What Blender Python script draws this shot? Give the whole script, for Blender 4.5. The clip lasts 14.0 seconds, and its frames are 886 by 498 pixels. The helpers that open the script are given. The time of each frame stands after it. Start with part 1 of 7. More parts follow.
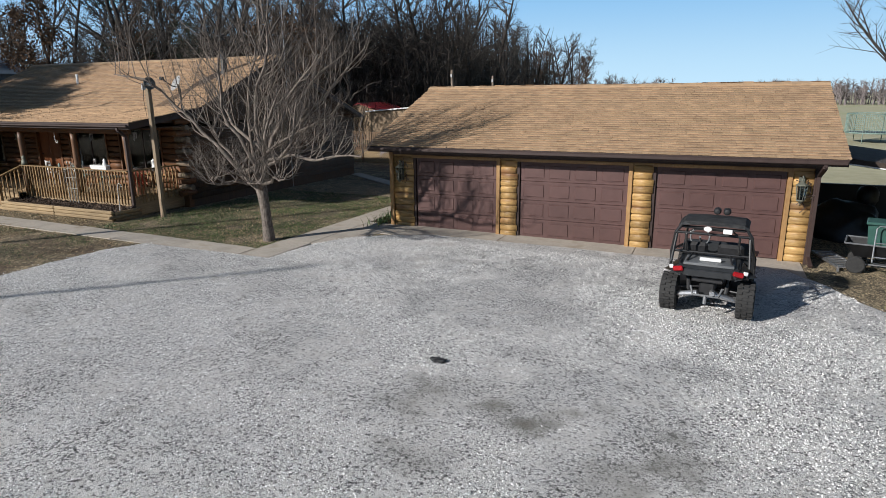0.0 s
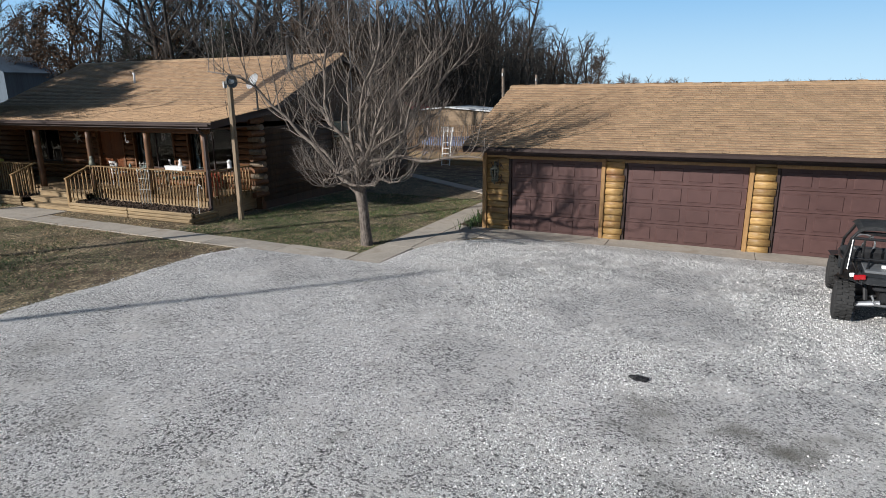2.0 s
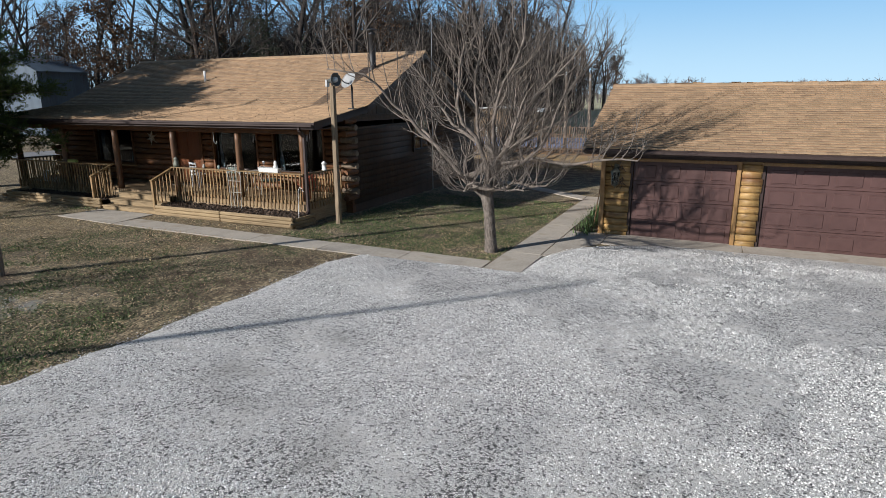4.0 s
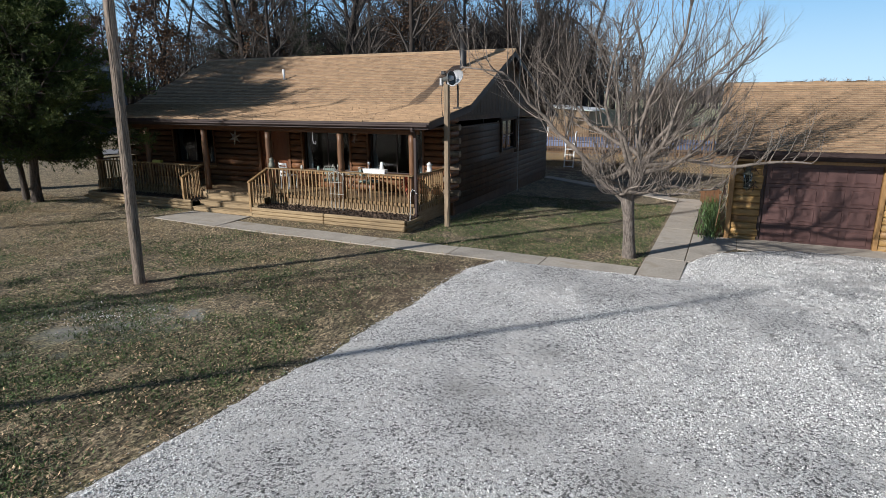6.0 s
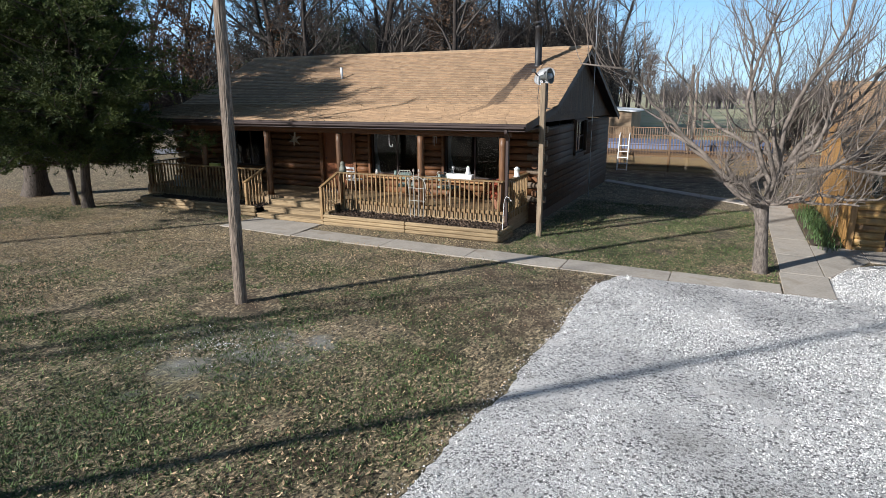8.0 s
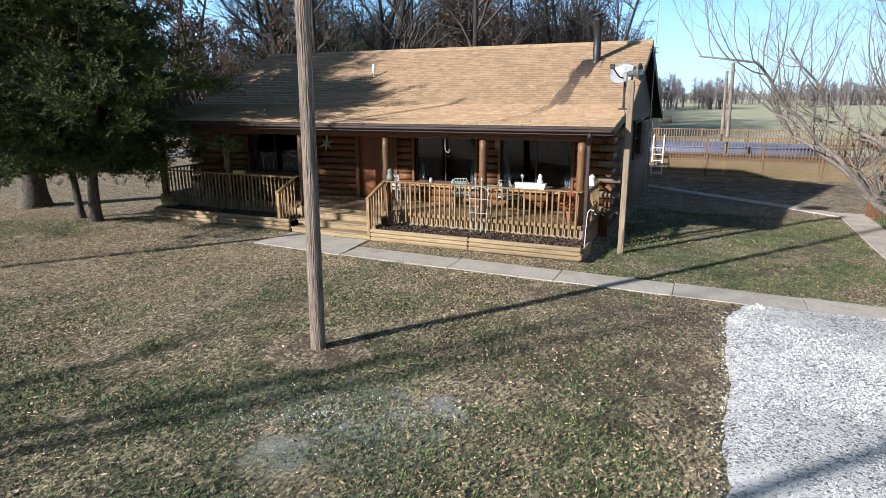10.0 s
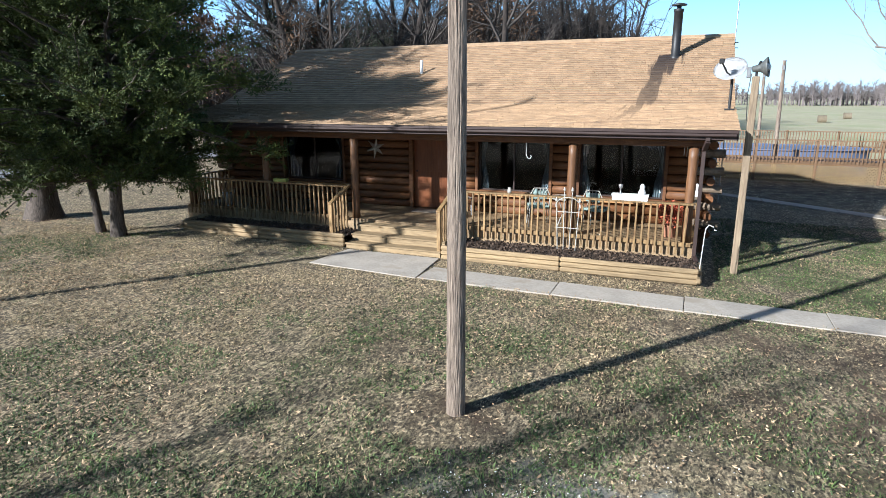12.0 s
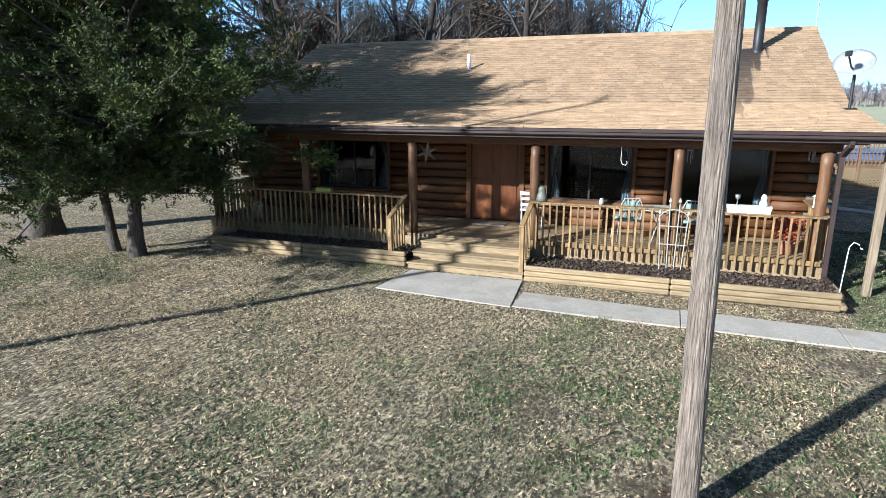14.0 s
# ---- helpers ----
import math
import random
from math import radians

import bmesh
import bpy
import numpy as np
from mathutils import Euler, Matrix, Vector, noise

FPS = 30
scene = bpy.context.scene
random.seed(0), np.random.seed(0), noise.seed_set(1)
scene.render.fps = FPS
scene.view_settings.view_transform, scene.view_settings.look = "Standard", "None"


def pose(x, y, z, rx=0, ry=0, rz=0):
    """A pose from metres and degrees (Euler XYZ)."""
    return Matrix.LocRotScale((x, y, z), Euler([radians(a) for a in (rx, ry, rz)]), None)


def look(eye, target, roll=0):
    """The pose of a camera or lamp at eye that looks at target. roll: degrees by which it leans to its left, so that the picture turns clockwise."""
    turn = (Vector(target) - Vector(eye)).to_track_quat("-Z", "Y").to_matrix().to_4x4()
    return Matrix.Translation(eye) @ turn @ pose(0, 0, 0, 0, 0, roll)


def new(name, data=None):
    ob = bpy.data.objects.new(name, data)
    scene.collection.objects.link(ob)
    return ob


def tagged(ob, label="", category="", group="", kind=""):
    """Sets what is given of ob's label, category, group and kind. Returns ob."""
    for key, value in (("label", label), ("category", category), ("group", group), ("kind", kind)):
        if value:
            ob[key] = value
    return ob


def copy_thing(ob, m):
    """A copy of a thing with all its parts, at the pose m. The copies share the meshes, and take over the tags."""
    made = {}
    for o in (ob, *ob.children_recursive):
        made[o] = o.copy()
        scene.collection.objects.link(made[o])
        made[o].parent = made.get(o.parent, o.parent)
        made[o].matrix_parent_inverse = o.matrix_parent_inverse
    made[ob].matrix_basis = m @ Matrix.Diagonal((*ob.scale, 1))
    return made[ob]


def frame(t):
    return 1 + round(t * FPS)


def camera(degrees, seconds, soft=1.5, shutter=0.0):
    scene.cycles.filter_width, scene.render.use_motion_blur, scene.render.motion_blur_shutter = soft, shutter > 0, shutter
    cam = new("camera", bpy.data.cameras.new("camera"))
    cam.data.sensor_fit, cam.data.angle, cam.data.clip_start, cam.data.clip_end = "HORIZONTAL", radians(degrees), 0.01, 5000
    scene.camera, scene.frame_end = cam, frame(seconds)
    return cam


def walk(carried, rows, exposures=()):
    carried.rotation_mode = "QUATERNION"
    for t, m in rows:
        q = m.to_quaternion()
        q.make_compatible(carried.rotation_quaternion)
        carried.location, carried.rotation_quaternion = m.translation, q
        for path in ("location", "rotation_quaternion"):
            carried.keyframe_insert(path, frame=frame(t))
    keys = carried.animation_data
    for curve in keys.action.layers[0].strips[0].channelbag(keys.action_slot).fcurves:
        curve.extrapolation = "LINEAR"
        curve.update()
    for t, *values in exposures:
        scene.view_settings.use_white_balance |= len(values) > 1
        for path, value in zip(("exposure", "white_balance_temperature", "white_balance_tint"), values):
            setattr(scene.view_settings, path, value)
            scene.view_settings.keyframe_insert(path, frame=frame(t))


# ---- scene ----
cam = camera(72.2, 14.0, 0.6)
METRES, EYE, TILT, LEAN, TURN = 20.13, 3.482, 0.0, 0.0, 24.0
ROWS = [
    (0.0, 0.0, 0.0, 0.0, -0.13, -14.32, 0.5),
    (0.5, -0.0305, 0.0062, -0.0004, -0.1, -14.33, 0.48),
    (1.0, -0.0628, 0.0132, -0.0004, -0.06, -14.3, 0.45),
    (1.5, -0.096, 0.0211, -0.0008, -0.03, -14.31, 0.45),
    (2.0, -0.1311, 0.0327, -0.001, 0.01, -14.32, 0.46),
    (2.5, -0.1677, 0.0456, -0.0014, 0.08, -14.31, 0.42),
    (3.0, -0.2052, 0.0552, -0.0014, 0.16, -14.3, 0.41),
    (5.5, -0.3955, 0.0938, -0.0002, 0.77, -14.4, 0.37),
    (6.0, -0.4318, 0.1, -0.0001, 0.94, -14.41, 0.38),
    (6.5, -0.466, 0.1114, 0.0002, 1.1, -14.42, 0.38),
    (7.0, -0.4965, 0.1235, -0.0002, 1.24, -14.39, 0.35),
    (7.5, -0.5239, 0.1387, -0.0004, 1.25, -14.39, 0.37),
    (8.0, -0.55, 0.1596, -0.0006, 1.17, -14.38, 0.34),
    (10.5, -0.678, 0.2827, -0.0026, -0.84, -14.34, 0.35),
    (11.0, -0.7038, 0.3077, -0.0028, -1.14, -14.35, 0.32),
    (11.5, -0.7295, 0.3318, -0.0033, -1.44, -14.33, 0.32),
    (12.0, -0.7554, 0.3537, -0.0038, -1.68, -14.32, 0.31),
    (12.5, -0.781, 0.3763, -0.005, -1.99, -14.3, 0.31),
    (13.0, -0.8067, 0.4009, -0.0053, -2.32, -14.29, 0.28),
    (13.5, -0.8308, 0.4263, -0.0063, -2.85, -14.28, 0.27),
    (14.0, -0.8553, 0.4512, -0.0069, -3.94, -14.25, 0.28),
]
walk(cam, [(t, pose(0, 0, EYE, TILT, LEAN, TURN) @ pose(METRES * x, METRES * y, METRES * z, 90 + pitch, roll, yaw)) for t, x, y, z, yaw, pitch, roll in ROWS],
     [(0.0, 0.19, 6250, 10), (3.0, 0.19, 6200, 10), (6.5, 0.27, 6150, 10), (8.0, 0.50, 6100, 10), (10.5, 0.88, 5950, 9), (12.5, 1.06, 5650, 7), (14.0, 1.10, 5450, 5)])

# ---- light ----
SUN_AZ, SUN_EL = 54.0, 24.5          # heading towards which shadows fall (from +x to +y), height of the sun
sx, sy = math.cos(radians(SUN_AZ)), math.sin(radians(SUN_AZ))
sun = new("sun", bpy.data.lights.new("sun", "SUN"))
sun.data.energy, sun.data.angle, sun.data.color = 5.0, radians(1.0), (1.0, 0.95, 0.88)
sun.matrix_world = look((-60 * sx, -60 * sy, 60 * math.tan(radians(SUN_EL))), (0, 0, 0))
world = bpy.data.worlds.new("world")
scene.world = world
world.use_nodes = True
wn = world.node_tree.nodes
sky = wn.new("ShaderNodeTexSky")
sky.sky_type, sky.sun_disc = "NISHITA", False
sky.sun_elevation, sky.sun_rotation = radians(SUN_EL), math.atan2(-sx, -sy)
sky.air_density, sky.dust_density, sky.ozone_density = 1.0, 0.15, 3.0
wn["Background"].inputs["Strength"].default_value = 0.05
wl = world.node_tree.links
# even haze all round: pale at the horizon, clear blue a little higher, then the sky itself
up = wn.new("ShaderNodeSeparateXYZ")
wl.new(wn.new("ShaderNodeTexCoord").outputs["Generated"], up.inputs[0])


def band(lo, hi, a, b):
    r = wn.new("ShaderNodeMapRange")
    r.interpolation_type = "SMOOTHSTEP"
    r.inputs["From Min"].default_value, r.inputs["From Max"].default_value = lo, hi
    wl.new(up.outputs["Z"], r.inputs["Value"])
    m = wn.new("ShaderNodeMix")
    m.data_type = "RGBA"
    wl.new(r.outputs["Result"], m.inputs["Factor"])
    for sock, v in (("A", a), ("B", b)):
        if isinstance(v, tuple):
            m.inputs[sock].default_value = v
        else:
            wl.new(v, m.inputs[sock])
    return m.outputs["Result"]


dim = wn.new("ShaderNodeMix")
dim.data_type, dim.blend_type = "RGBA", "MULTIPLY"
dim.inputs["Factor"].default_value = 1.0
dim.inputs["B"].default_value = (1.35, 1.25, 1.12, 1)
wl.new(sky.outputs["Color"], dim.inputs["A"])
clear = band(0.15, 0.32, (4.3, 9.1, 14.6, 1), dim.outputs["Result"])
wl.new(band(-0.02, 0.19, (10.3, 14.4, 17.0, 1), clear), wn["Background"].inputs["Color"])


# ---- materials ----
def mat(name, c1, c2, scale=8.0, rough=0.8, bump=0.25, stretch=(1, 1, 1), coarse=0.5, vary=0.0, island=False, metal=0.0, coat=0.0,
        c3=None, spots=0.0, local=False):
    """Two-scale procedural surface: fine grain between c1 and c2, broad stains, variation from piece to piece."""
    m = bpy.data.materials.new(name)
    m.use_nodes = True
    n, l = m.node_tree.nodes, m.node_tree.links
    b = n["Principled BSDF"]
    if local:
        pos = n.new("ShaderNodeTexCoord").outputs["Object"]
    else:
        pos = n.new("ShaderNodeNewGeometry").outputs["Position"]
    mp = n.new("ShaderNodeMapping")
    mp.inputs["Scale"].default_value = stretch
    l.new(pos, mp.inputs["Vector"])
    fine = n.new("ShaderNodeTexNoise")
    fine.inputs["Scale"].default_value, fine.inputs["Detail"].default_value, fine.inputs["Roughness"].default_value = scale, 6, 0.65
    l.new(mp.outputs["Vector"], fine.inputs["Vector"])
    broad = n.new("ShaderNodeTexNoise")
    broad.inputs["Scale"].default_value, broad.inputs["Detail"].default_value = scale * 0.09, 3
    l.new(mp.outputs["Vector"], broad.inputs["Vector"])
    ramp = n.new("ShaderNodeMapRange")
    ramp.inputs["From Min"].default_value, ramp.inputs["From Max"].default_value = 0.33, 0.67
    l.new(fine.outputs["Fac"], ramp.inputs["Value"])
    mix = n.new("ShaderNodeMix")
    mix.data_type = "RGBA"
    mix.inputs["A"].default_value, mix.inputs["B"].default_value = (*c1, 1), (*c2, 1)
    l.new(ramp.outputs["Result"], mix.inputs["Factor"])
    col = mix.outputs["Result"]
    if c3:
        r3 = n.new("ShaderNodeMapRange")
        r3.inputs["From Min"].default_value, r3.inputs["From Max"].default_value = 0.52 - spots, 0.66 - spots
        l.new(broad.outputs["Fac"], r3.inputs["Value"])
        m3 = n.new("ShaderNodeMix")
        m3.data_type = "RGBA"
        m3.inputs["B"].default_value = (*c3, 1)
        l.new(r3.outputs["Result"], m3.inputs["Factor"])
        l.new(col, m3.inputs["A"])
        col = m3.outputs["Result"]
    hsv = n.new("ShaderNodeHueSaturation")
    val = n.new("ShaderNodeMapRange")
    val.inputs["From Min"].default_value, val.inputs["From Max"].default_value = 0.25, 0.75
    val.inputs["To Min"].default_value, val.inputs["To Max"].default_value = 1 - coarse * 0.4, 1 + coarse * 0.4
    l.new(broad.outputs["Fac"], val.inputs["Value"])
    fac = val.outputs["Result"]
    if vary:
        rnd = n.new("ShaderNodeNewGeometry").outputs["Random Per Island"] if island else n.new("ShaderNodeObjectInfo").outputs["Random"]
        vr = n.new("ShaderNodeMapRange")
        vr.inputs["To Min"].default_value, vr.inputs["To Max"].default_value = 1 - vary, 1 + vary
        l.new(rnd, vr.inputs["Value"])
        mul = n.new("ShaderNodeMath")
        mul.operation = "MULTIPLY"
        l.new(fac, mul.inputs[0])
        l.new(vr.outputs["Result"], mul.inputs[1])
        fac = mul.outputs["Value"]
    l.new(fac, hsv.inputs["Value"])
    l.new(col, hsv.inputs["Color"])
    l.new(hsv.outputs["Color"], b.inputs["Base Color"])
    b.inputs["Roughness"].default_value, b.inputs["Metallic"].default_value = rough, metal
    b.inputs["Coat Weight"].default_value = coat
    if bump:
        bp = n.new("ShaderNodeBump")
        bp.inputs["Strength"].default_value, bp.inputs["Distance"].default_value = bump, 0.02
        l.new(fine.outputs["Fac"], bp.inputs["Height"])
        l.new(bp.outputs["Normal"], b.inputs["Normal"])
    return m


M_SHINGLE = mat("asphalt shingle", (0.32, 0.206, 0.118), (0.50, 0.35, 0.215), 60, 0.95, 0.6, coarse=0.3, vary=0.13, island=True)
M_SHINGLE_ONE = mat("asphalt shingle piece", (0.32, 0.206, 0.118), (0.50, 0.35, 0.215), 60, 0.95, 0.6, coarse=0.3, vary=0.13)
def soot(m):
    """The soot streak that runs down the roof below the flue."""
    n, l = m.node_tree.nodes, m.node_tree.links
    b = n["Principled BSDF"]
    src = b.inputs["Base Color"].links[0].from_socket
    sep = n.new("ShaderNodeSeparateXYZ")
    l.new(n.new("ShaderNodeNewGeometry").outputs["Position"], sep.inputs[0])

    def calc(op, a, b2):
        q = n.new("ShaderNodeMath")
        q.operation = op
        for k, v in enumerate((a, b2)):
            if isinstance(v, (int, float)):
                q.inputs[k].default_value = v
            else:
                l.new(v, q.inputs[k])
        return q.outputs[0]

    down = calc("SUBTRACT", 18.85, sep.outputs["Y"])
    off = calc("ABSOLUTE", calc("SUBTRACT", sep.outputs["X"], calc("SUBTRACT", -17.62, calc("MULTIPLY", down, 0.17))), 0)
    runs = n.new("ShaderNodeMapping")
    runs.inputs["Scale"].default_value = (1.0, 0.12, 0.12)
    l.new(n.new("ShaderNodeNewGeometry").outputs["Position"], runs.inputs["Vector"])
    wob = n.new("ShaderNodeTexNoise")
    wob.inputs["Scale"].default_value, wob.inputs["Detail"].default_value = 7.0, 5
    l.new(runs.outputs["Vector"], wob.inputs["Vector"])
    off = calc("ADD", off, calc("MULTIPLY", calc("SUBTRACT", wob.outputs["Fac"], 0.5), 1.1))
    wide = calc("SUBTRACT", 0.34, calc("MULTIPLY", down, 0.035))
    f = calc("MULTIPLY", calc("SUBTRACT", 1.0, calc("DIVIDE", off, wide)), 2.0)
    f = calc("MULTIPLY", calc("MINIMUM", calc("MAXIMUM", f, 0.0), 0.95), calc("GREATER_THAN", down, -0.12))
    f = calc("MULTIPLY", f, calc("MAXIMUM", calc("SUBTRACT", 1.0, calc("DIVIDE", down, 6.5)), 0.0))
    mx = n.new("ShaderNodeMix")
    mx.data_type = "RGBA"
    mx.inputs["B"].default_value = (0.018, 0.012, 0.014, 1)
    l.new(f, mx.inputs["Factor"])
    l.new(src, mx.inputs["A"])
    l.new(mx.outputs["Result"], b.inputs["Base Color"])


# printed shadow band: the shade line between courses, put into the tab colour
M_SHADOWBAND = mat("shingle shadow band", (0.20, 0.118, 0.066), (0.32, 0.205, 0.122), 60, 0.95, 0.6, coarse=0.3, vary=0.25, island=True)
soot(M_SHADOWBAND)
soot(M_SHINGLE)
soot(M_SHINGLE_ONE)
M_LOG = mat("amber varnished log", (0.27, 0.15, 0.05), (0.50, 0.32, 0.12), 12, 0.5, 0.4, (0.35, 3, 3), 0.9, 0.3, coat=0.1, c3=(0.17, 0.085, 0.035), spots=0.0)
M_LOGDARK = mat("red brown stained log", (0.085, 0.031, 0.0095), (0.19, 0.078, 0.024), 9, 0.65, 0.25, (0.35, 3, 3), 0.5, 0.2)
M_POSTLOG = mat("amber brown peeled log", (0.09, 0.041, 0.018), (0.175, 0.085, 0.036), 9, 0.5, 0.2, (3, 3, 0.35), 0.6, 0.1)
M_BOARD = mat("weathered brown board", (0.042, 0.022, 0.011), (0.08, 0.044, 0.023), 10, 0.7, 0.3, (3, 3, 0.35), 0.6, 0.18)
M_AMBERBOARD = mat("amber vertical board", (0.34, 0.17, 0.05), (0.50, 0.28, 0.09), 10, 0.6, 0.3, (3, 3, 0.35), 0.8, 0.22, c3=(0.2, 0.1, 0.04), spots=-0.04)
M_TRIM = mat("amber trim", (0.29, 0.155, 0.058), (0.41, 0.245, 0.10), 14, 0.5, 0.15, (2, 2, 0.5), 0.5, 0.1)
M_DARKTRIM = mat("dark brown metal trim", (0.032, 0.018, 0.015), (0.048, 0.028, 0.023), 4, 0.6, 0.02, coarse=0.3)
M_GDOOR = mat("brown painted steel door", (0.082, 0.043, 0.039), (0.105, 0.056, 0.05), 5, 0.45, 0.03, coarse=0.35, vary=0.04)
M_CONC = mat("concrete", (0.37, 0.325, 0.27), (0.47, 0.42, 0.355), 18, 0.9, 0.2, coarse=0.5, vary=0.05, c3=(0.30, 0.255, 0.20), spots=-0.05)
M_DECK = mat("brown deck board", (0.13, 0.075, 0.04), (0.23, 0.14, 0.075), 8, 0.7, 0.25, (0.4, 3, 3), 0.6, 0.16)
M_PORCH = mat("tan porch board", (0.21, 0.14, 0.075), (0.35, 0.245, 0.135), 8, 0.6, 0.25, (3, 0.4, 3), 0.6, 0.14)
M_RAIL = mat("brown stained rail", (0.13, 0.07, 0.028), (0.37, 0.245, 0.11), 8, 0.55, 0.25, (3, 3, 0.4), 0.6, 0.28)
M_TIMBER = mat("tan landscape timber", (0.21, 0.145, 0.075), (0.38, 0.275, 0.15), 8, 0.75, 0.3, (0.3, 3, 3), 0.7, 0.14)
M_POLE = mat("grey weathered pole wood", (0.06, 0.043, 0.033), (0.42, 0.33, 0.255), 14, 0.9, 1.0, (6, 6, 0.22), 0.9)
M_POST = mat("weathered post", (0.18, 0.13, 0.085), (0.34, 0.26, 0.17), 9, 0.85, 0.5, (4, 4, 0.3), 0.6)
M_LOGEND = mat("greyed log end", (0.13, 0.095, 0.065), (0.25, 0.19, 0.13), 9, 0.85, 0.5, coarse=0.6)
M_BARK = mat("grey brown bark", (0.055, 0.044, 0.035), (0.25, 0.21, 0.18), 16, 0.95, 1.0, (1.5, 1.5, 0.5), 0.5)
M_CEDARBARK = mat("dark furrowed bark", (0.035, 0.027, 0.022), (0.15, 0.12, 0.098), 12, 0.95, 1.0, (3, 3, 0.4), 0.6)
M_TWIG = mat("grey twig bark", (0.08, 0.066, 0.053), (0.26, 0.215, 0.18), 8, 0.9, 0.2, coarse=0.4)
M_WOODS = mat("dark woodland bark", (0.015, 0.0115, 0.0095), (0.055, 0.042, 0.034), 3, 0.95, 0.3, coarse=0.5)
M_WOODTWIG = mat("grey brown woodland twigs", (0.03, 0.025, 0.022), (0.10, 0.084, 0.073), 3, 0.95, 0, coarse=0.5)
M_CEDAR = mat("dark green cedar foliage", (0.011, 0.024, 0.004), (0.088, 0.112, 0.016), 1.6, 0.85, 0, coarse=0.8, vary=0.4, island=True)
M_WILD = mat("dark wild cedar foliage", (0.008, 0.014, 0.008), (0.03, 0.042, 0.017), 1.2, 0.85, 0, coarse=0.6, vary=0.35, island=True)
M_RUSSET = mat("withered oak leaves", (0.06, 0.035, 0.02), (0.12, 0.065, 0.032), 1.5, 0.9, 0, coarse=0.6, vary=0.3, island=True)
M_GRAVEL = mat("pale limestone gravel", (0.78, 0.76, 0.735), (0.94, 0.915, 0.89), 30, 0.95, 0.8, coarse=0.25, c3=(0.52, 0.50, 0.47), spots=-0.11)
def cobbled(m, scale, dark):
    """Loose stones: pale cells with the shade of their gaps painted dark where they lie heaped, grey fines between them
    where the drive is worn.
    """
    n, l = m.node_tree.nodes, m.node_tree.links
    b = n["Principled BSDF"]
    src = b.inputs["Base Color"].links[0].from_socket
    pos = n.new("ShaderNodeNewGeometry").outputs["Position"]

    def ranged(value, lo, hi, to_lo, to_hi):
        r = n.new("ShaderNodeMapRange")
        for key, v in (("From Min", lo), ("From Max", hi), ("To Min", to_lo), ("To Max", to_hi)):
            r.inputs[key].default_value = v
        l.new(value, r.inputs["Value"])
        return r.outputs["Result"]

    def calc(op, a, b2):
        q = n.new("ShaderNodeMath")
        q.operation = op
        for k, v in enumerate((a, b2)):
            if isinstance(v, (int, float)):
                q.inputs[k].default_value = v
            else:
                l.new(v, q.inputs[k])
        return q.outputs[0]

    def grain(size, detail, rough):
        t = n.new("ShaderNodeTexNoise")
        t.inputs["Scale"].default_value, t.inputs["Detail"].default_value, t.inputs["Roughness"].default_value = size, detail, rough
        l.new(pos, t.inputs["Vector"])
        return t.outputs["Fac"]

    cell, edge = n.new("ShaderNodeTexVoronoi"), n.new("ShaderNodeTexVoronoi")
    edge.feature = "DISTANCE_TO_EDGE"
    for t in (cell, edge):
        t.inputs["Scale"].default_value = scale
        l.new(pos, t.inputs["Vector"])
    tone = n.new("ShaderNodeSeparateColor")
    l.new(cell.outputs["Color"], tone.inputs[0])
    gap = ranged(edge.outputs["Distance"], 0.0, 0.13, dark, 1.0)
    stone = calc("MULTIPLY", gap, ranged(tone.outputs[0], 0.03, 0.30, 0.18, 1.15))
    heaped = ranged(calc("ADD", calc("MULTIPLY", grain(1.1, 5, 0.62), 0.55), calc("MULTIPLY", grain(6.5, 6, 0.7), 0.45)), 0.41, 0.56, 0.2, 1.0)
    # dark specks: small shadows between the stones, put into the colour
    speck_shade = ranged(grain(24.0, 2, 0.6), 0.565, 0.63, 1.0, 0.26)
    value = calc("ADD", calc("MULTIPLY", stone, heaped), calc("MULTIPLY", calc("SUBTRACT", 1.0, heaped), 0.88))
    value = calc("MULTIPLY", value, speck_shade)
    hsv = n.new("ShaderNodeHueSaturation")
    l.new(value, hsv.inputs["Value"])
    l.new(src, hsv.inputs["Color"])
    fines = n.new("ShaderNodeMix")
    fines.data_type = "RGBA"
    fines.inputs["A"].default_value = (0.66, 0.615, 0.555, 1)
    l.new(ranged(heaped, 0.2, 0.75, 0.7, 1.0), fines.inputs["Factor"])
    l.new(hsv.outputs["Color"], fines.inputs["B"])
    l.new(fines.outputs["Result"], b.inputs["Base Color"])
    bump = n.new("ShaderNodeBump")
    bump.inputs["Strength"].default_value, bump.inputs["Distance"].default_value = 1.0, 0.025
    l.new(value, bump.inputs["Height"])
    l.new(bump.outputs["Normal"], b.inputs["Normal"])


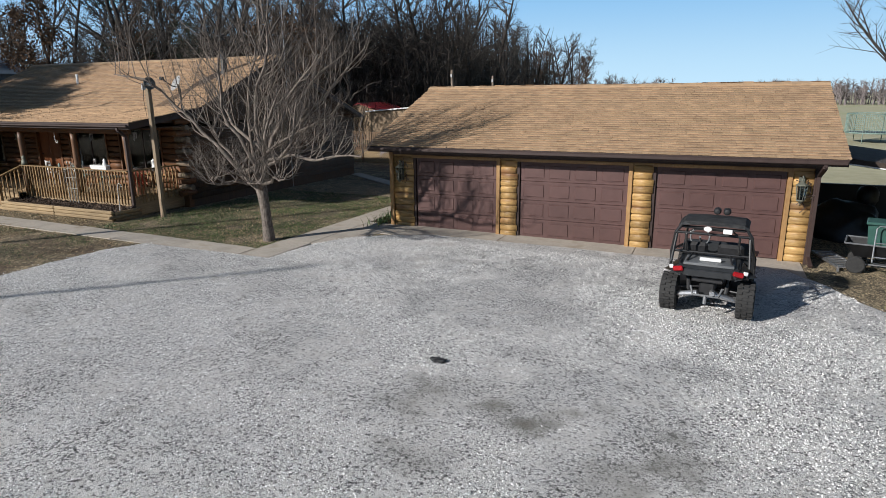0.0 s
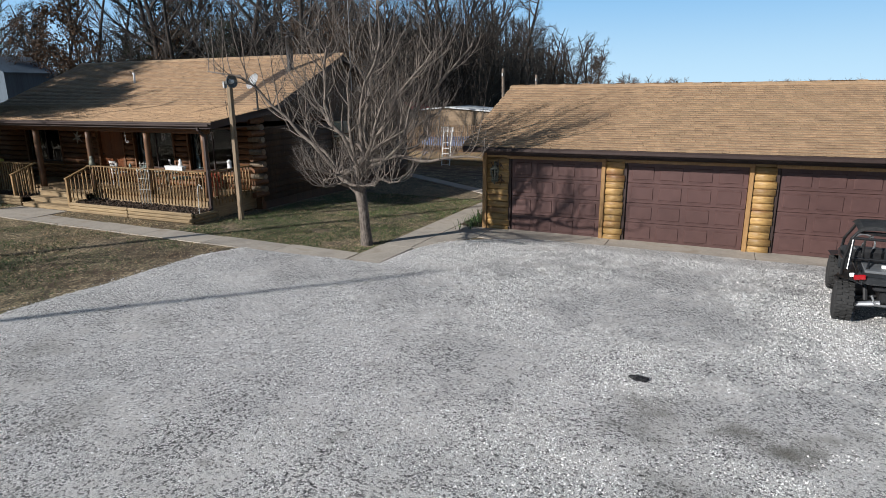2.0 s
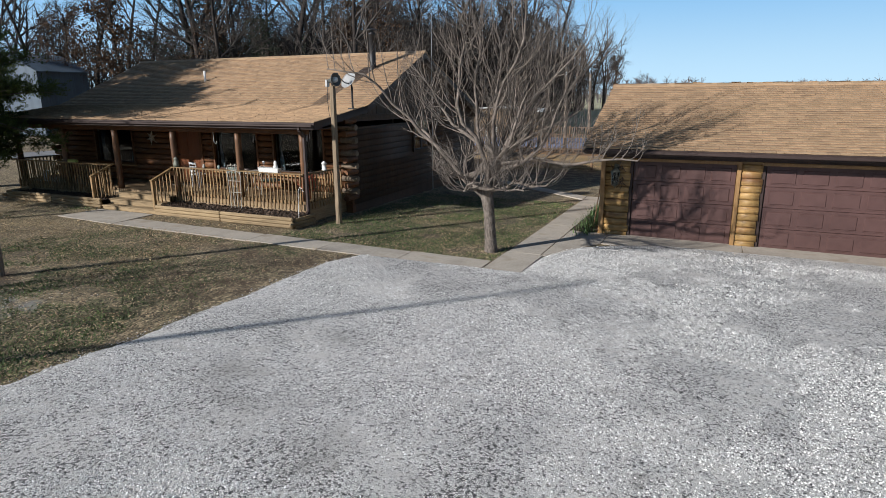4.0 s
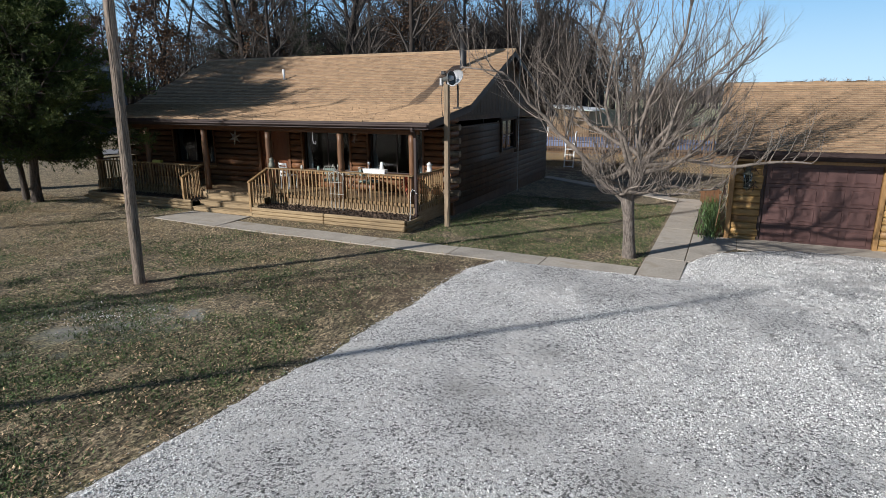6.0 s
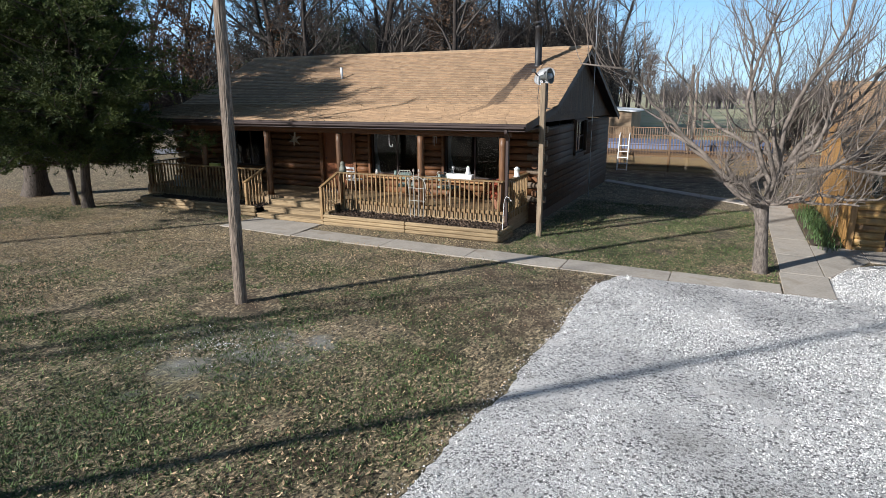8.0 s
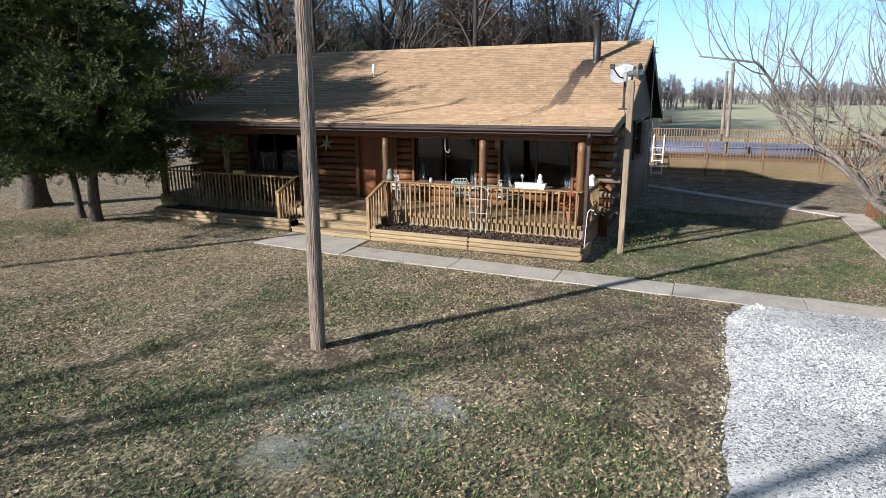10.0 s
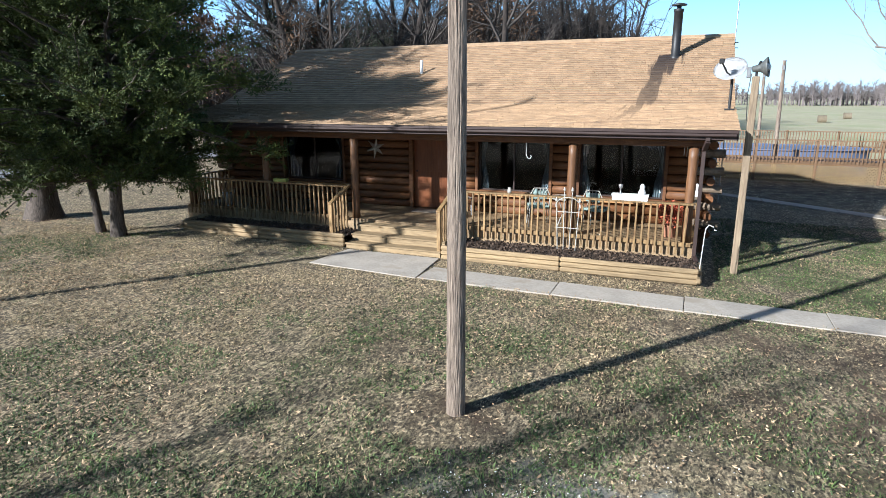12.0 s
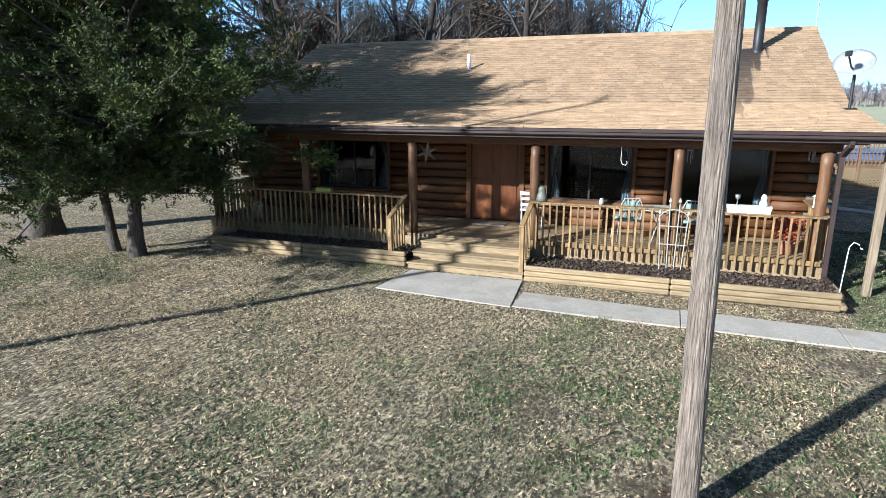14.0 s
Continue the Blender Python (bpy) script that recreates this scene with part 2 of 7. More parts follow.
def blotches(m, spots, colour):
    """Ragged patches at given places: soil stains on the drive; soil, ash and some painted shade on the lawn."""
    n, l = m.node_tree.nodes, m.node_tree.links
    b = n["Principled BSDF"]
    geo = n.new("ShaderNodeNewGeometry").outputs["Position"]
    wob = n.new("ShaderNodeTexNoise")
    wob.inputs["Scale"].default_value, wob.inputs["Detail"].default_value = 2.0, 9
    l.new(geo, wob.inputs["Vector"])
    src = b.inputs["Base Color"].links[0].from_socket
    for x, y, r, k in spots:
        d = n.new("ShaderNodeVectorMath")
        d.operation = "DISTANCE"
        d.inputs[1].default_value = (x, y, -0.25)
        l.new(geo, d.inputs[0])
        add = n.new("ShaderNodeMath")
        add.operation = "MULTIPLY_ADD"
        add.inputs[1].default_value = 6.0 * r
        l.new(wob.outputs["Fac"], add.inputs[0])
        l.new(d.outputs["Value"], add.inputs[2])
        f = n.new("ShaderNodeMapRange")
        f.inputs["From Min"].default_value, f.inputs["From Max"].default_value = 2.5 * r, 4.3 * r
        f.inputs["To Min"].default_value, f.inputs["To Max"].default_value = k, 0.0
        l.new(add.outputs[0], f.inputs["Value"])
        mx = n.new("ShaderNodeMix")
        mx.data_type = "RGBA"
        mx.inputs["B"].default_value = (*colour, 1)
        l.new(f.outputs["Result"], mx.inputs["Factor"])
        l.new(src, mx.inputs["A"])
        src = mx.outputs["Result"]
    l.new(src, b.inputs["Base Color"])


STAINS = [(-1.95, 6.4, 0.36, 0.85), (-1.75, 6.05, 0.2, 1.0), (-3.15, 6.1, 0.45, 0.65), (-2.6, 6.6, 0.3, 0.5), (-0.4, 6.55, 0.36, 0.85), (-0.05, 6.0, 0.3, 0.7), (-0.75, 5.45, 0.42, 0.65), (-0.2, 8.45, 0.14, 0.8),
          (0.9, 5.3, 0.5, 0.45), (-2.6, 5.0, 0.35, 0.4), (-11.6, 4.7, 0.4, 0.4), (-10.6, 4.0, 0.4, 0.4), (-9.3, 3.5, 0.35, 0.35), (-10.9, 6.3, 0.3, 0.35)]
cobbled(M_GRAVEL, 44, 0.12)
blotches(M_GRAVEL, STAINS, (0.25, 0.235, 0.20))
M_STONE = mat("limestone chips", (0.62, 0.61, 0.59), (0.86, 0.845, 0.825), 25, 0.9, 0.1, coarse=0.15, vary=0.45, island=True)
M_GRASS = mat("winter lawn", (0.10, 0.072, 0.039), (0.40, 0.318, 0.195), 20, 0.95, 1.0, coarse=0.8, c3=(0.10, 0.095, 0.042), spots=-0.07)


def flecked(m, scale):
    """Flat-lying bits of leaf and straw, pale and dark, over the soil."""
    n, l = m.node_tree.nodes, m.node_tree.links
    b = n["Principled BSDF"]
    src = b.inputs["Base Color"].links[0].from_socket
    pos = n.new("ShaderNodeNewGeometry").outputs["Position"]
    out = None
    for k, (s, turn) in enumerate(((scale, 0.5), (scale * 1.7, -0.9))):
        mp = n.new("ShaderNodeMapping")
        mp.inputs["Rotation"].default_value = (0, 0, turn)
        mp.inputs["Scale"].default_value = (1.0, 0.5, 1.0)
        l.new(pos, mp.inputs["Vector"])
        cell = n.new("ShaderNodeTexVoronoi")
        cell.inputs["Scale"].default_value = s
        l.new(mp.outputs["Vector"], cell.inputs["Vector"])
        tone = n.new("ShaderNodeSeparateColor")
        l.new(cell.outputs["Color"], tone.inputs[0])
        r = n.new("ShaderNodeMapRange")
        r.inputs["To Min"].default_value, r.inputs["To Max"].default_value = 0.3, 1.55
        l.new(tone.outputs[0], r.inputs["Value"])
        if out is None:
            out = r.outputs["Result"]
        else:
            q = n.new("ShaderNodeMath")
            q.operation = "MULTIPLY"
            l.new(out, q.inputs[0])
            l.new(r.outputs["Result"], q.inputs[1])
            out = q.outputs[0]
    hsv = n.new("ShaderNodeHueSaturation")
    l.new(out, hsv.inputs["Value"])
    l.new(src, hsv.inputs["Color"])
    l.new(hsv.outputs["Color"], b.inputs["Base Color"])


blotches(M_GRASS, [(-16.6, 3.0, 2.2, 0.85), (-15.2, 5.8, 1.3, 0.8), (-19.6, 4.0, 1.8, 0.7), (-21.0, 6.6, 1.2, 0.5), (-18.0, 8.0, 1.5, 0.7), (-22.5, 2.5, 1.5, 0.5), (-13.0, 16.5, 2.2, 0.7)], (0.085, 0.088, 0.036))
flecked(M_GRASS, 30)
blotches(M_GRASS, [(-17.7, 4.6, 0.95, 0.5), (-16.9, 4.9, 0.5, 0.4)], (0.42, 0.405, 0.375))
# darker lawn right of the house, partly painted shade; damp soil near the cart
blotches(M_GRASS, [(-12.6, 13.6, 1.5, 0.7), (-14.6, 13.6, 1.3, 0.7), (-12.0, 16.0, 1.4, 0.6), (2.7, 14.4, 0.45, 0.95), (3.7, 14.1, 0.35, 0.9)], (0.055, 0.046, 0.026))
# bare soil; near y 28 and (-15, 2.5) shade is painted in as well
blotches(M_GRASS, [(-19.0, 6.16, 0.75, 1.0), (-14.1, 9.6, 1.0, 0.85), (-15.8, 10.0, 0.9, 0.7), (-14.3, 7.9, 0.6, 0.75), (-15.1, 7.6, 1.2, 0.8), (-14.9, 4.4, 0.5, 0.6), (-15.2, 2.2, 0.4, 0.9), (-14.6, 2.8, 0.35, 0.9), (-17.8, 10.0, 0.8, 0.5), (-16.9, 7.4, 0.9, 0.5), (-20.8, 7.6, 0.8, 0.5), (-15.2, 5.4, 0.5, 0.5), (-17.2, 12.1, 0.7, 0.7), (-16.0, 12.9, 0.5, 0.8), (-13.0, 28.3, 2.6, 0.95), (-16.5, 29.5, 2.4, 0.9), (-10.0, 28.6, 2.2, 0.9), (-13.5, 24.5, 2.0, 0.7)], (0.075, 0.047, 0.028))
M_FIELD = mat("pale winter field", (0.36, 0.335, 0.20), (0.46, 0.425, 0.275), 1.2, 0.95, 0.2, coarse=0.5, c3=(0.29, 0.30, 0.16))
M_BLACK = mat("black plastic", (0.012, 0.012, 0.013), (0.022, 0.022, 0.024), 10, 0.5, 0.05, coarse=0.3)
M_WHITE = mat("white paint", (0.72, 0.72, 0.70), (0.80, 0.80, 0.78), 10, 0.5, 0.03, coarse=0.2)


# ---- building helpers ----
def gz(x, y):
    """Height of the ground."""
    xx, yy = min(max(x, -45), 12), min(max(y, -10), 32)
    return -0.30 - 0.0075 * (xx + 2) - 0.012 * (yy - 11)


def mesh_of(name, verts, faces, material, smooth=False):
    me = bpy.data.meshes.new(name)
    me.from_pydata(verts, [], faces)
    me.materials.append(material)
    if smooth:
        me.polygons.foreach_set("use_smooth", [True] * len(me.polygons))
    me.update()
    return me


def thing(name, label, category, at=(0, 0, 0), rz=0.0, group="", kind=""):
    ob = new(name)
    ob.empty_display_size = 0.1
    ob.matrix_world = pose(*at, 0, 0, rz)
    return tagged(ob, label, category, group, kind)


def part(name, bm, material, parent=None, label="", smooth=False, at=None, kind=""):
    """Links a bmesh as one mesh object under a thing or part."""
    if isinstance(bm, bpy.types.Mesh):
        me = bm
    else:
        me = bpy.data.meshes.new(name)
        bmesh.ops.recalc_face_normals(bm, faces=bm.faces)
        bm.to_mesh(me)
        bm.free()
        me.materials.append(material)
        if smooth:
            me.polygons.foreach_set("use_smooth", [True] * len(me.polygons))
    ob = new(name, me)
    if parent:
        ob.parent = parent
    if at is not None:
        ob.matrix_basis = at if isinstance(at, Matrix) else Matrix.Translation(at)
    return tagged(ob, label, kind=kind)


def box(bm, x0, x1, y0, y1, z0, z1, bevel=0.0, m=None):
    vs = [bm.verts.new((x, y, z)) for x in (x0, x1) for y in (y0, y1) for z in (z0, z1)]
    fs = [bm.faces.new([vs[i] for i in q]) for q in ((0, 1, 3, 2), (4, 6, 7, 5), (0, 4, 5, 1), (2, 3, 7, 6), (0, 2, 6, 4), (1, 5, 7, 3))]
    if bevel:
        es = {e for f in fs for e in f.edges}
        out = bmesh.ops.bevel(bm, geom=list(es), offset=bevel, segments=1, affect="EDGES")
        vs = list({v for f in out["faces"] for v in f.verts} | {v for v in vs if v.is_valid})
    if m is not None:
        bmesh.ops.transform(bm, matrix=m, verts=vs)
    return vs


def beam(bm, p, q, w, h, bevel=0.0):
    """A squared bar from p to q, w across and h high."""
    p, q = Vector(p), Vector(q)
    d = q - p
    rot = d.to_track_quat("X", "Z").to_matrix().to_4x4()
    return box(bm, 0, d.length, -w / 2, w / 2, -h / 2, h / 2, bevel, Matrix.Translation(p) @ rot)


def rod(bm, pts, radii, seg=8, caps=True):
    """A round bar through pts."""
    pts = [Vector(p) for p in pts]
    if isinstance(radii, (int, float)):
        radii = [radii] * len(pts)
    rings = []
    for i, p in enumerate(pts):
        d = (pts[min(i + 1, len(pts) - 1)] - pts[max(i - 1, 0)]).normalized()
        u = d.orthogonal().normalized() if i == 0 else (u - d * u.dot(d)).normalized()
        w = d.cross(u)
        rings.append([bm.verts.new(p + (u * math.cos(2 * math.pi * k / seg) + w * math.sin(2 * math.pi * k / seg)) * radii[i]) for k in range(seg)])
    for a, b in zip(rings, rings[1:]):
        for k in range(seg):
            bm.faces.new((a[k], a[(k + 1) % seg], b[(k + 1) % seg], b[k]))
    if caps:
        bm.faces.new(rings[0][::-1])
        bm.faces.new(rings[-1])


def lathe(bm, profile, seg=20, m=None):
    """A turned shape from (radius, height) pairs."""
    rings = []
    for r, z in profile:
        rings.append([bm.verts.new((r * math.cos(2 * math.pi * k / seg), r * math.sin(2 * math.pi * k / seg), z)) for k in range(seg)])
    for a, b in zip(rings, rings[1:]):
        for k in range(seg):
            bm.faces.new((a[k], a[(k + 1) % seg], b[(k + 1) % seg], b[k]))
    for ring in (rings[0][::-1], rings[-1]):
        if profile[rings.index(ring) if ring in rings else 0][0] > 0.002:
            bm.faces.new(ring)
    if m is not None:
        bmesh.ops.transform(bm, matrix=m, verts=[v for r in rings for v in r])


def log_mesh(length, high, deep):
    """A half-round log along x, its flat back at y = 0 and its belly towards -y."""
    n, verts, faces = 7, [], []
    for x in (0, length):
        for k in range(n):
            a = math.pi * (k / (n - 1) - 0.5)
            verts.append((x, -deep * math.cos(a) ** 0.7, high / 2 * math.sin(a) * 0.985))
    for k in range(n - 1):
        faces.append((k, k + 1, n + k + 1, n + k))
    faces += [(n - 1, 0, n, 2 * n - 1), tuple(range(n))[::-1], tuple(range(n, 2 * n))]
    return verts, faces


LOGS = {}


def put_log(parent, x, y, z, length, high, deep, material, turn=0.0, label=""):
    key = (round(length, 3), high, deep, material.name)
    if key not in LOGS:
        LOGS[key] = mesh_of("log", *log_mesh(length, high, deep), material, True)
    return part("log", LOGS[key], None, parent, label, at=pose(x, y, z, 0, 0, turn))


# ---- ground ----
def sheet(name, xs, ys, zf, material, label, category, keep=None):
    verts, faces, nx = [], [], len(xs)
    for y in ys:
        for x in xs:
            verts.append((x, y, zf(x, y)))
    for j in range(len(ys) - 1):
        for i in range(nx - 1):
            faces.append((j * nx + i, j * nx + i + 1, (j + 1) * nx + i + 1, (j + 1) * nx + i))
    ob = new(name, mesh_of(name, verts, faces, material, True))
    return tagged(ob, label, category, kind="structure")


def ground_z(x, y):
    return gz(x, y) + 0.02 * noise.noise((x * 0.6, y * 0.6, 0)) + 0.25 * noise.noise((x * 0.02, y * 0.02, 3)) * min(1, max(0, abs(x + 12) + abs(y - 10) - 50) / 80)


axis_x = sorted({round(v, 3) for v in [-1500, -900, -500, -300, -200, -140, -100, -80, -65, -55, *np.arange(-48, 14, 0.5), 16, 20, 26, 34, 45, 60, 90, 140, 220, 400, 800, 1500]})
axis_y = sorted({round(v, 3) for v in [-1500, -700, -300, -120, -60, -30, -15, *np.arange(-8, 36, 0.5), 38, 42, 48, 56, 66, 80, 100, 130, 170, 220, 300, 450, 700, 1100, 1500]})
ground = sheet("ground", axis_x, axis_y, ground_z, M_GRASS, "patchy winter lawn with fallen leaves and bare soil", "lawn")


ground.data.materials.append(M_FIELD)
ground.data.polygons.foreach_set("material_index", [1 if (p.center.y > 44 and p.center.x > -40) or (p.center.x > 3.4 and p.center.y > 17) or p.center.y > 120 else 0 for p in ground.data.polygons])


def drive_left(y):
    if y < 10.9:
        return -13.62 - 0.03 * max(0, 7.5 - y) ** 1.3 - (max(0, -y) * 0.5) + 0.04 * noise.noise((y * 0.9, 1, 2)) + 0.035 * noise.noise((y * 3.1, 4, 2)) + 0.04 * noise.noise((y * 9.0, 4, 2)) + (0.35 * max(0, y - 9.9))
    return -9.4 + 1.5 * max(0, (y - 10.9) / 3.5) ** 4


def drive_right(y):
    return 2.15 + 0.55 * (14.2 - y) + 0.2 * noise.noise((y * 0.8, 7, 2)) if y > 9 else 5.0 + (9 - y) * 0.9


rows_y = [-40, -25, -15, -10, *np.arange(-7, 0, 0.3), *np.arange(0, 10.88, 0.09), 10.9, 10.905, *np.arange(11.2, 14.9, 0.3)]
verts, faces, NX = [], [], 60
for y in rows_y:
    a, b = drive_left(y), drive_right(y)
    for i in range(NX + 1):
        x = a + (b - a) * i / NX - (0.2 if i == 1 and y < 10.9 else 0)
        edge = min(i, NX - i)
        verts.append((x, y, gz(x, y) + (0.035 if edge > 0 else 0.006) + 0.02 * noise.noise((x * 0.5, y * 0.5, 5))))
for j in range(len(rows_y) - 1):
    for i in range(NX):
        faces.append((j * (NX + 1) + i, j * (NX + 1) + i + 1, (j + 1) * (NX + 1) + i + 1, (j + 1) * (NX + 1) + i))
drive = tagged(new("road", mesh_of("gravel_drive", verts, faces, M_GRAVEL, True)), "pale crushed limestone gravel driveway with damp soil patches", "gravel driveway", kind="structure")

# ---- concrete walks ----
walks = thing("pavement", "pale concrete walk of cast slabs with joints", "walkway", kind="structure")


def slab(pts, top=0.024, name="slab"):
    bm = bmesh.new()
    lo = [bm.verts.new((x, y, gz(x, y) - 0.08)) for x, y in pts]
    hi = [bm.verts.new((x, y, gz(x, y) + top)) for x, y in pts]
    k = len(pts)
    bm.faces.new(hi)
    for i in range(k):
        bm.faces.new((lo[i], lo[(i + 1) % k], hi[(i + 1) % k], hi[i]))
    bmesh.ops.bevel(bm, geom=[e for e in bm.edges if e.verts[0] in hi and e.verts[1] in hi], offset=0.005, segments=1, affect="EDGES")
    return part(name, bm, M_CONC, walks)


slab([(-24.3, 10.95), (-21.7, 10.78), (-21.85, 12.36), (-24.15, 12.3)])
xs = [-21.68, -19.0, -16.72, -14.5, -12.3, -10.27]
for a, b in zip(xs, xs[1:]):
    slab([(a, 10.82), (b - 0.015, 10.80), (b - 0.015, 11.6), (a, 11.66)])
slab([(-10.25, 10.75), (-9.4, 10.75), (-9.36, 12.6), (-10.25, 12.6)])
ys = [12.615, 14.4, 16.3, 18.2, 20.1, 22.1]
for a, b in zip(ys, ys[1:]):
    slab([(-10.22, a), (-9.42, a), (-9.42, b - 0.015), (-10.22, b - 0.015)])
slab([(-9.40, 12.62), (-9.3, 12.62), (-8.35, 14.42), (-8.35, 15.7), (-9.40, 15.7)])
xs = [-8.335, -5.05, -1.6, 2.05]
for a, b in zip(xs, xs[1:]):
    slab([(a, 14.42 - 0.045 * (a + 8.3)), (b - 0.015, 14.42 - 0.045 * (b + 8.3)), (b - 0.015, 15.85), (a, 15.85)])
for a, b in ((-10.24, -12.3), (-12.32, -14.4), (-14.42, -16.4)):
    f = lambda x: 21.3 + (-10.24 - x) * 0.72
    slab([(a, f(a)), (b, f(b)), (b, f(b) + 0.75), (a, f(a) + 0.75)], 0.03)

# ---- garage ----
GX0, GX1, GY0, GY1, GB = -8.6, 2.15, 15.7, 23.1, -0.36
garage = thing("garage", "log-sided three-door garage with tan shingle roof", "garage", (0, 0, 0))
DOORS = [(-7.83, -5.36), (-4.72, -1.9), (-1.25, 1.57)]
TOP = 1.72
solid = [(GX0, DOORS[0][0] - 0.08), (DOORS[0][1] + 0.08, DOORS[1][0] - 0.08), (DOORS[1][1] + 0.08, DOORS[2][0] - 0.08), (DOORS[2][1] + 0.08, GX1)]
for a, b in solid:
    bm = bmesh.new()
    box(bm, a, b, GY0, GY0 + 0.2, GB - 0.3, 2.3)
    part("pier", bm, M_LOG, garage)
for a, b in DOORS:
    bm = bmesh.new()
    box(bm, a - 0.08, b + 0.08, GY0, GY0 + 0.2, TOP + 0.06, 2.3)
    part("header", bm, M_LOG, garage)
for nm, a in (("wall_side", GX0), ("wall_side", GX1 - 0.2)):
    bm = bmesh.new()
    box(bm, a, a + 0.2, GY0 + 0.2, GY1 - 0.2, GB - 0.3, 2.25)
    part(nm, bm, M_AMBERBOARD, garage)
    bm = bmesh.new()
    v = [bm.verts.new(p) for x in (a + 0.01, a + 0.19) for p in ((x, GY0 + 0.1, 2.25), (x, GY1 - 0.1, 2.25), (x, 19.4, 3.5))]
    for q in ((0, 1, 2), (5, 4, 3), (0, 2, 5, 3), (1, 4, 5, 2), (0, 3, 4, 1)):
        bm.faces.new([v[i] for i in q])
    part("gable", bm, M_AMBERBOARD, garage)
bm = bmesh.new()
box(bm, GX0, GX1, GY1 - 0.2, GY1, GB - 0.3, 2.25)
part("wall_rear", bm, M_AMBERBOARD, garage)
bm = bmesh.new()
box(bm, GX0 + 0.2, GX1 - 0.2, GY0 + 0.2, GY1 - 0.2, GB - 0.2, GB + 0.02)
part("floor_slab", bm, M_CONC, garage)
# boards on the sides
for i in range(28):
    y = GY0 + 0.16 + i * 0.25
    bm = bmesh.new()
    box(bm, GX0 - 0.03, GX0 - 0.002, y, y + 0.235, GB - 0.1, 2.1, 0.006)
    part("board", bm, M_AMBERBOARD, garage)
# log siding on the piers
for a, b in solid:
    n = 12
    hh = (TOP + 0.02 - GB) / n
    for i in range(n):
        put_log(garage, a + 0.03 + 0.012 * math.sin(i * 2.3), GY0, GB + (i + 0.5) * hh, round(b - a - 0.02 + 0.02 * math.sin(i * 1.7), 3), round(hh, 4), 0.03, M_LOG)
# door frames and doors
for a, b in DOORS:
    frame_ob = thing("door", "brown raised-panel sectional garage door, closed", "garage door")
    frame_ob.parent = garage
    del frame_ob["category"]
    for x0, x1, z0, z1, nm in ((a - 0.1, a, GB, TOP, "jamb"), (b, b + 0.1, GB, TOP, "jamb"), (a - 0.1, b + 0.1, TOP, TOP + 0.08, "lintel")):
        bm = bmesh.new()
        box(bm, x0, x1, GY0 + 0.012 if x1 == a else GY0 - 0.06, GY0 + 0.1, z0, z1, 0.006)
        # left jamb dark: the shade of its recess is put into the colour
        part(nm, bm, M_DARKTRIM if x1 == a else M_TRIM, frame_ob)
    for r in range(4):
        h = (TOP - GB - 0.02) / 4
        z = GB + 0.02 + r * h
        bm = bmesh.new()
        box(bm, a + 0.01, b - 0.01, GY0 + 0.06, GY0 + 0.1, z, z + h - 0.008, 0.004)
        part("section", bm, M_GDOOR, frame_ob)
        w = (b - a - 0.1) / 4
        for c in range(4):
            x = a + 0.05 + c * w
            bm = bmesh.new()
            box(bm, x + 0.07, x + w - 0.07, GY0 + 0.045, GY0 + 0.07, z + 0.09, z + h - 0.1, 0.012)
            for q in ((x + 0.05, x + w - 0.05, z + 0.065, z + 0.075), (x + 0.05, x + w - 0.05, z + h - 0.08, z + h - 0.07)):
                box(bm, q[0], q[1], GY0 + 0.052, GY0 + 0.07, q[2], q[3])
            part("panel", bm, M_GDOOR, frame_ob)
# corner posts
for x in (GX0 - 0.05, GX1 - 0.06):
    bm = bmesh.new()
    box(bm, x, x + 0.12, GY0 - 0.07, GY0 + 0.06, GB - 0.05, 2.05, 0.008)
    part("corner_board", bm, M_TRIM if x < 0 else M_DARKTRIM, garage)
bm = bmesh.new()
box(bm, GX0, GX1, GY0 - 0.06, GY0 - 0.002, TOP + 0.085, 2.08)
part("header_board", bm, M_DARKTRIM, garage)


# ---- roofs ----
def roof_slabs(parent, x0, x1, profile, thick, material=None):
    """Roof deck along x through (y, z) pairs."""
    bm = bmesh.new()
    n = len(profile)
    vs = [[bm.verts.new((x, y, z + dz)) for y, z in profile] for dz in (0, -thick) for x in (x0, x1)]
    t0, t1, b0, b1 = vs
    for i in range(n - 1):
        bm.faces.new((t0[i], t1[i], t1[i + 1], t0[i + 1]))
        bm.faces.new((b0[i], b0[i + 1], b1[i + 1], b1[i]))
        bm.faces.new((t0[i], t0[i + 1], b0[i + 1], b0[i]))
        bm.faces.new((t1[i], b1[i], b1[i + 1], t1[i + 1]))
    bm.faces.new((t0[0], b0[0], b1[0], t1[0]))
    bm.faces.new((t0[-1], t1[-1], b1[-1], b0[-1]))
    return part("roof", bm, material or M_DARKTRIM, parent)


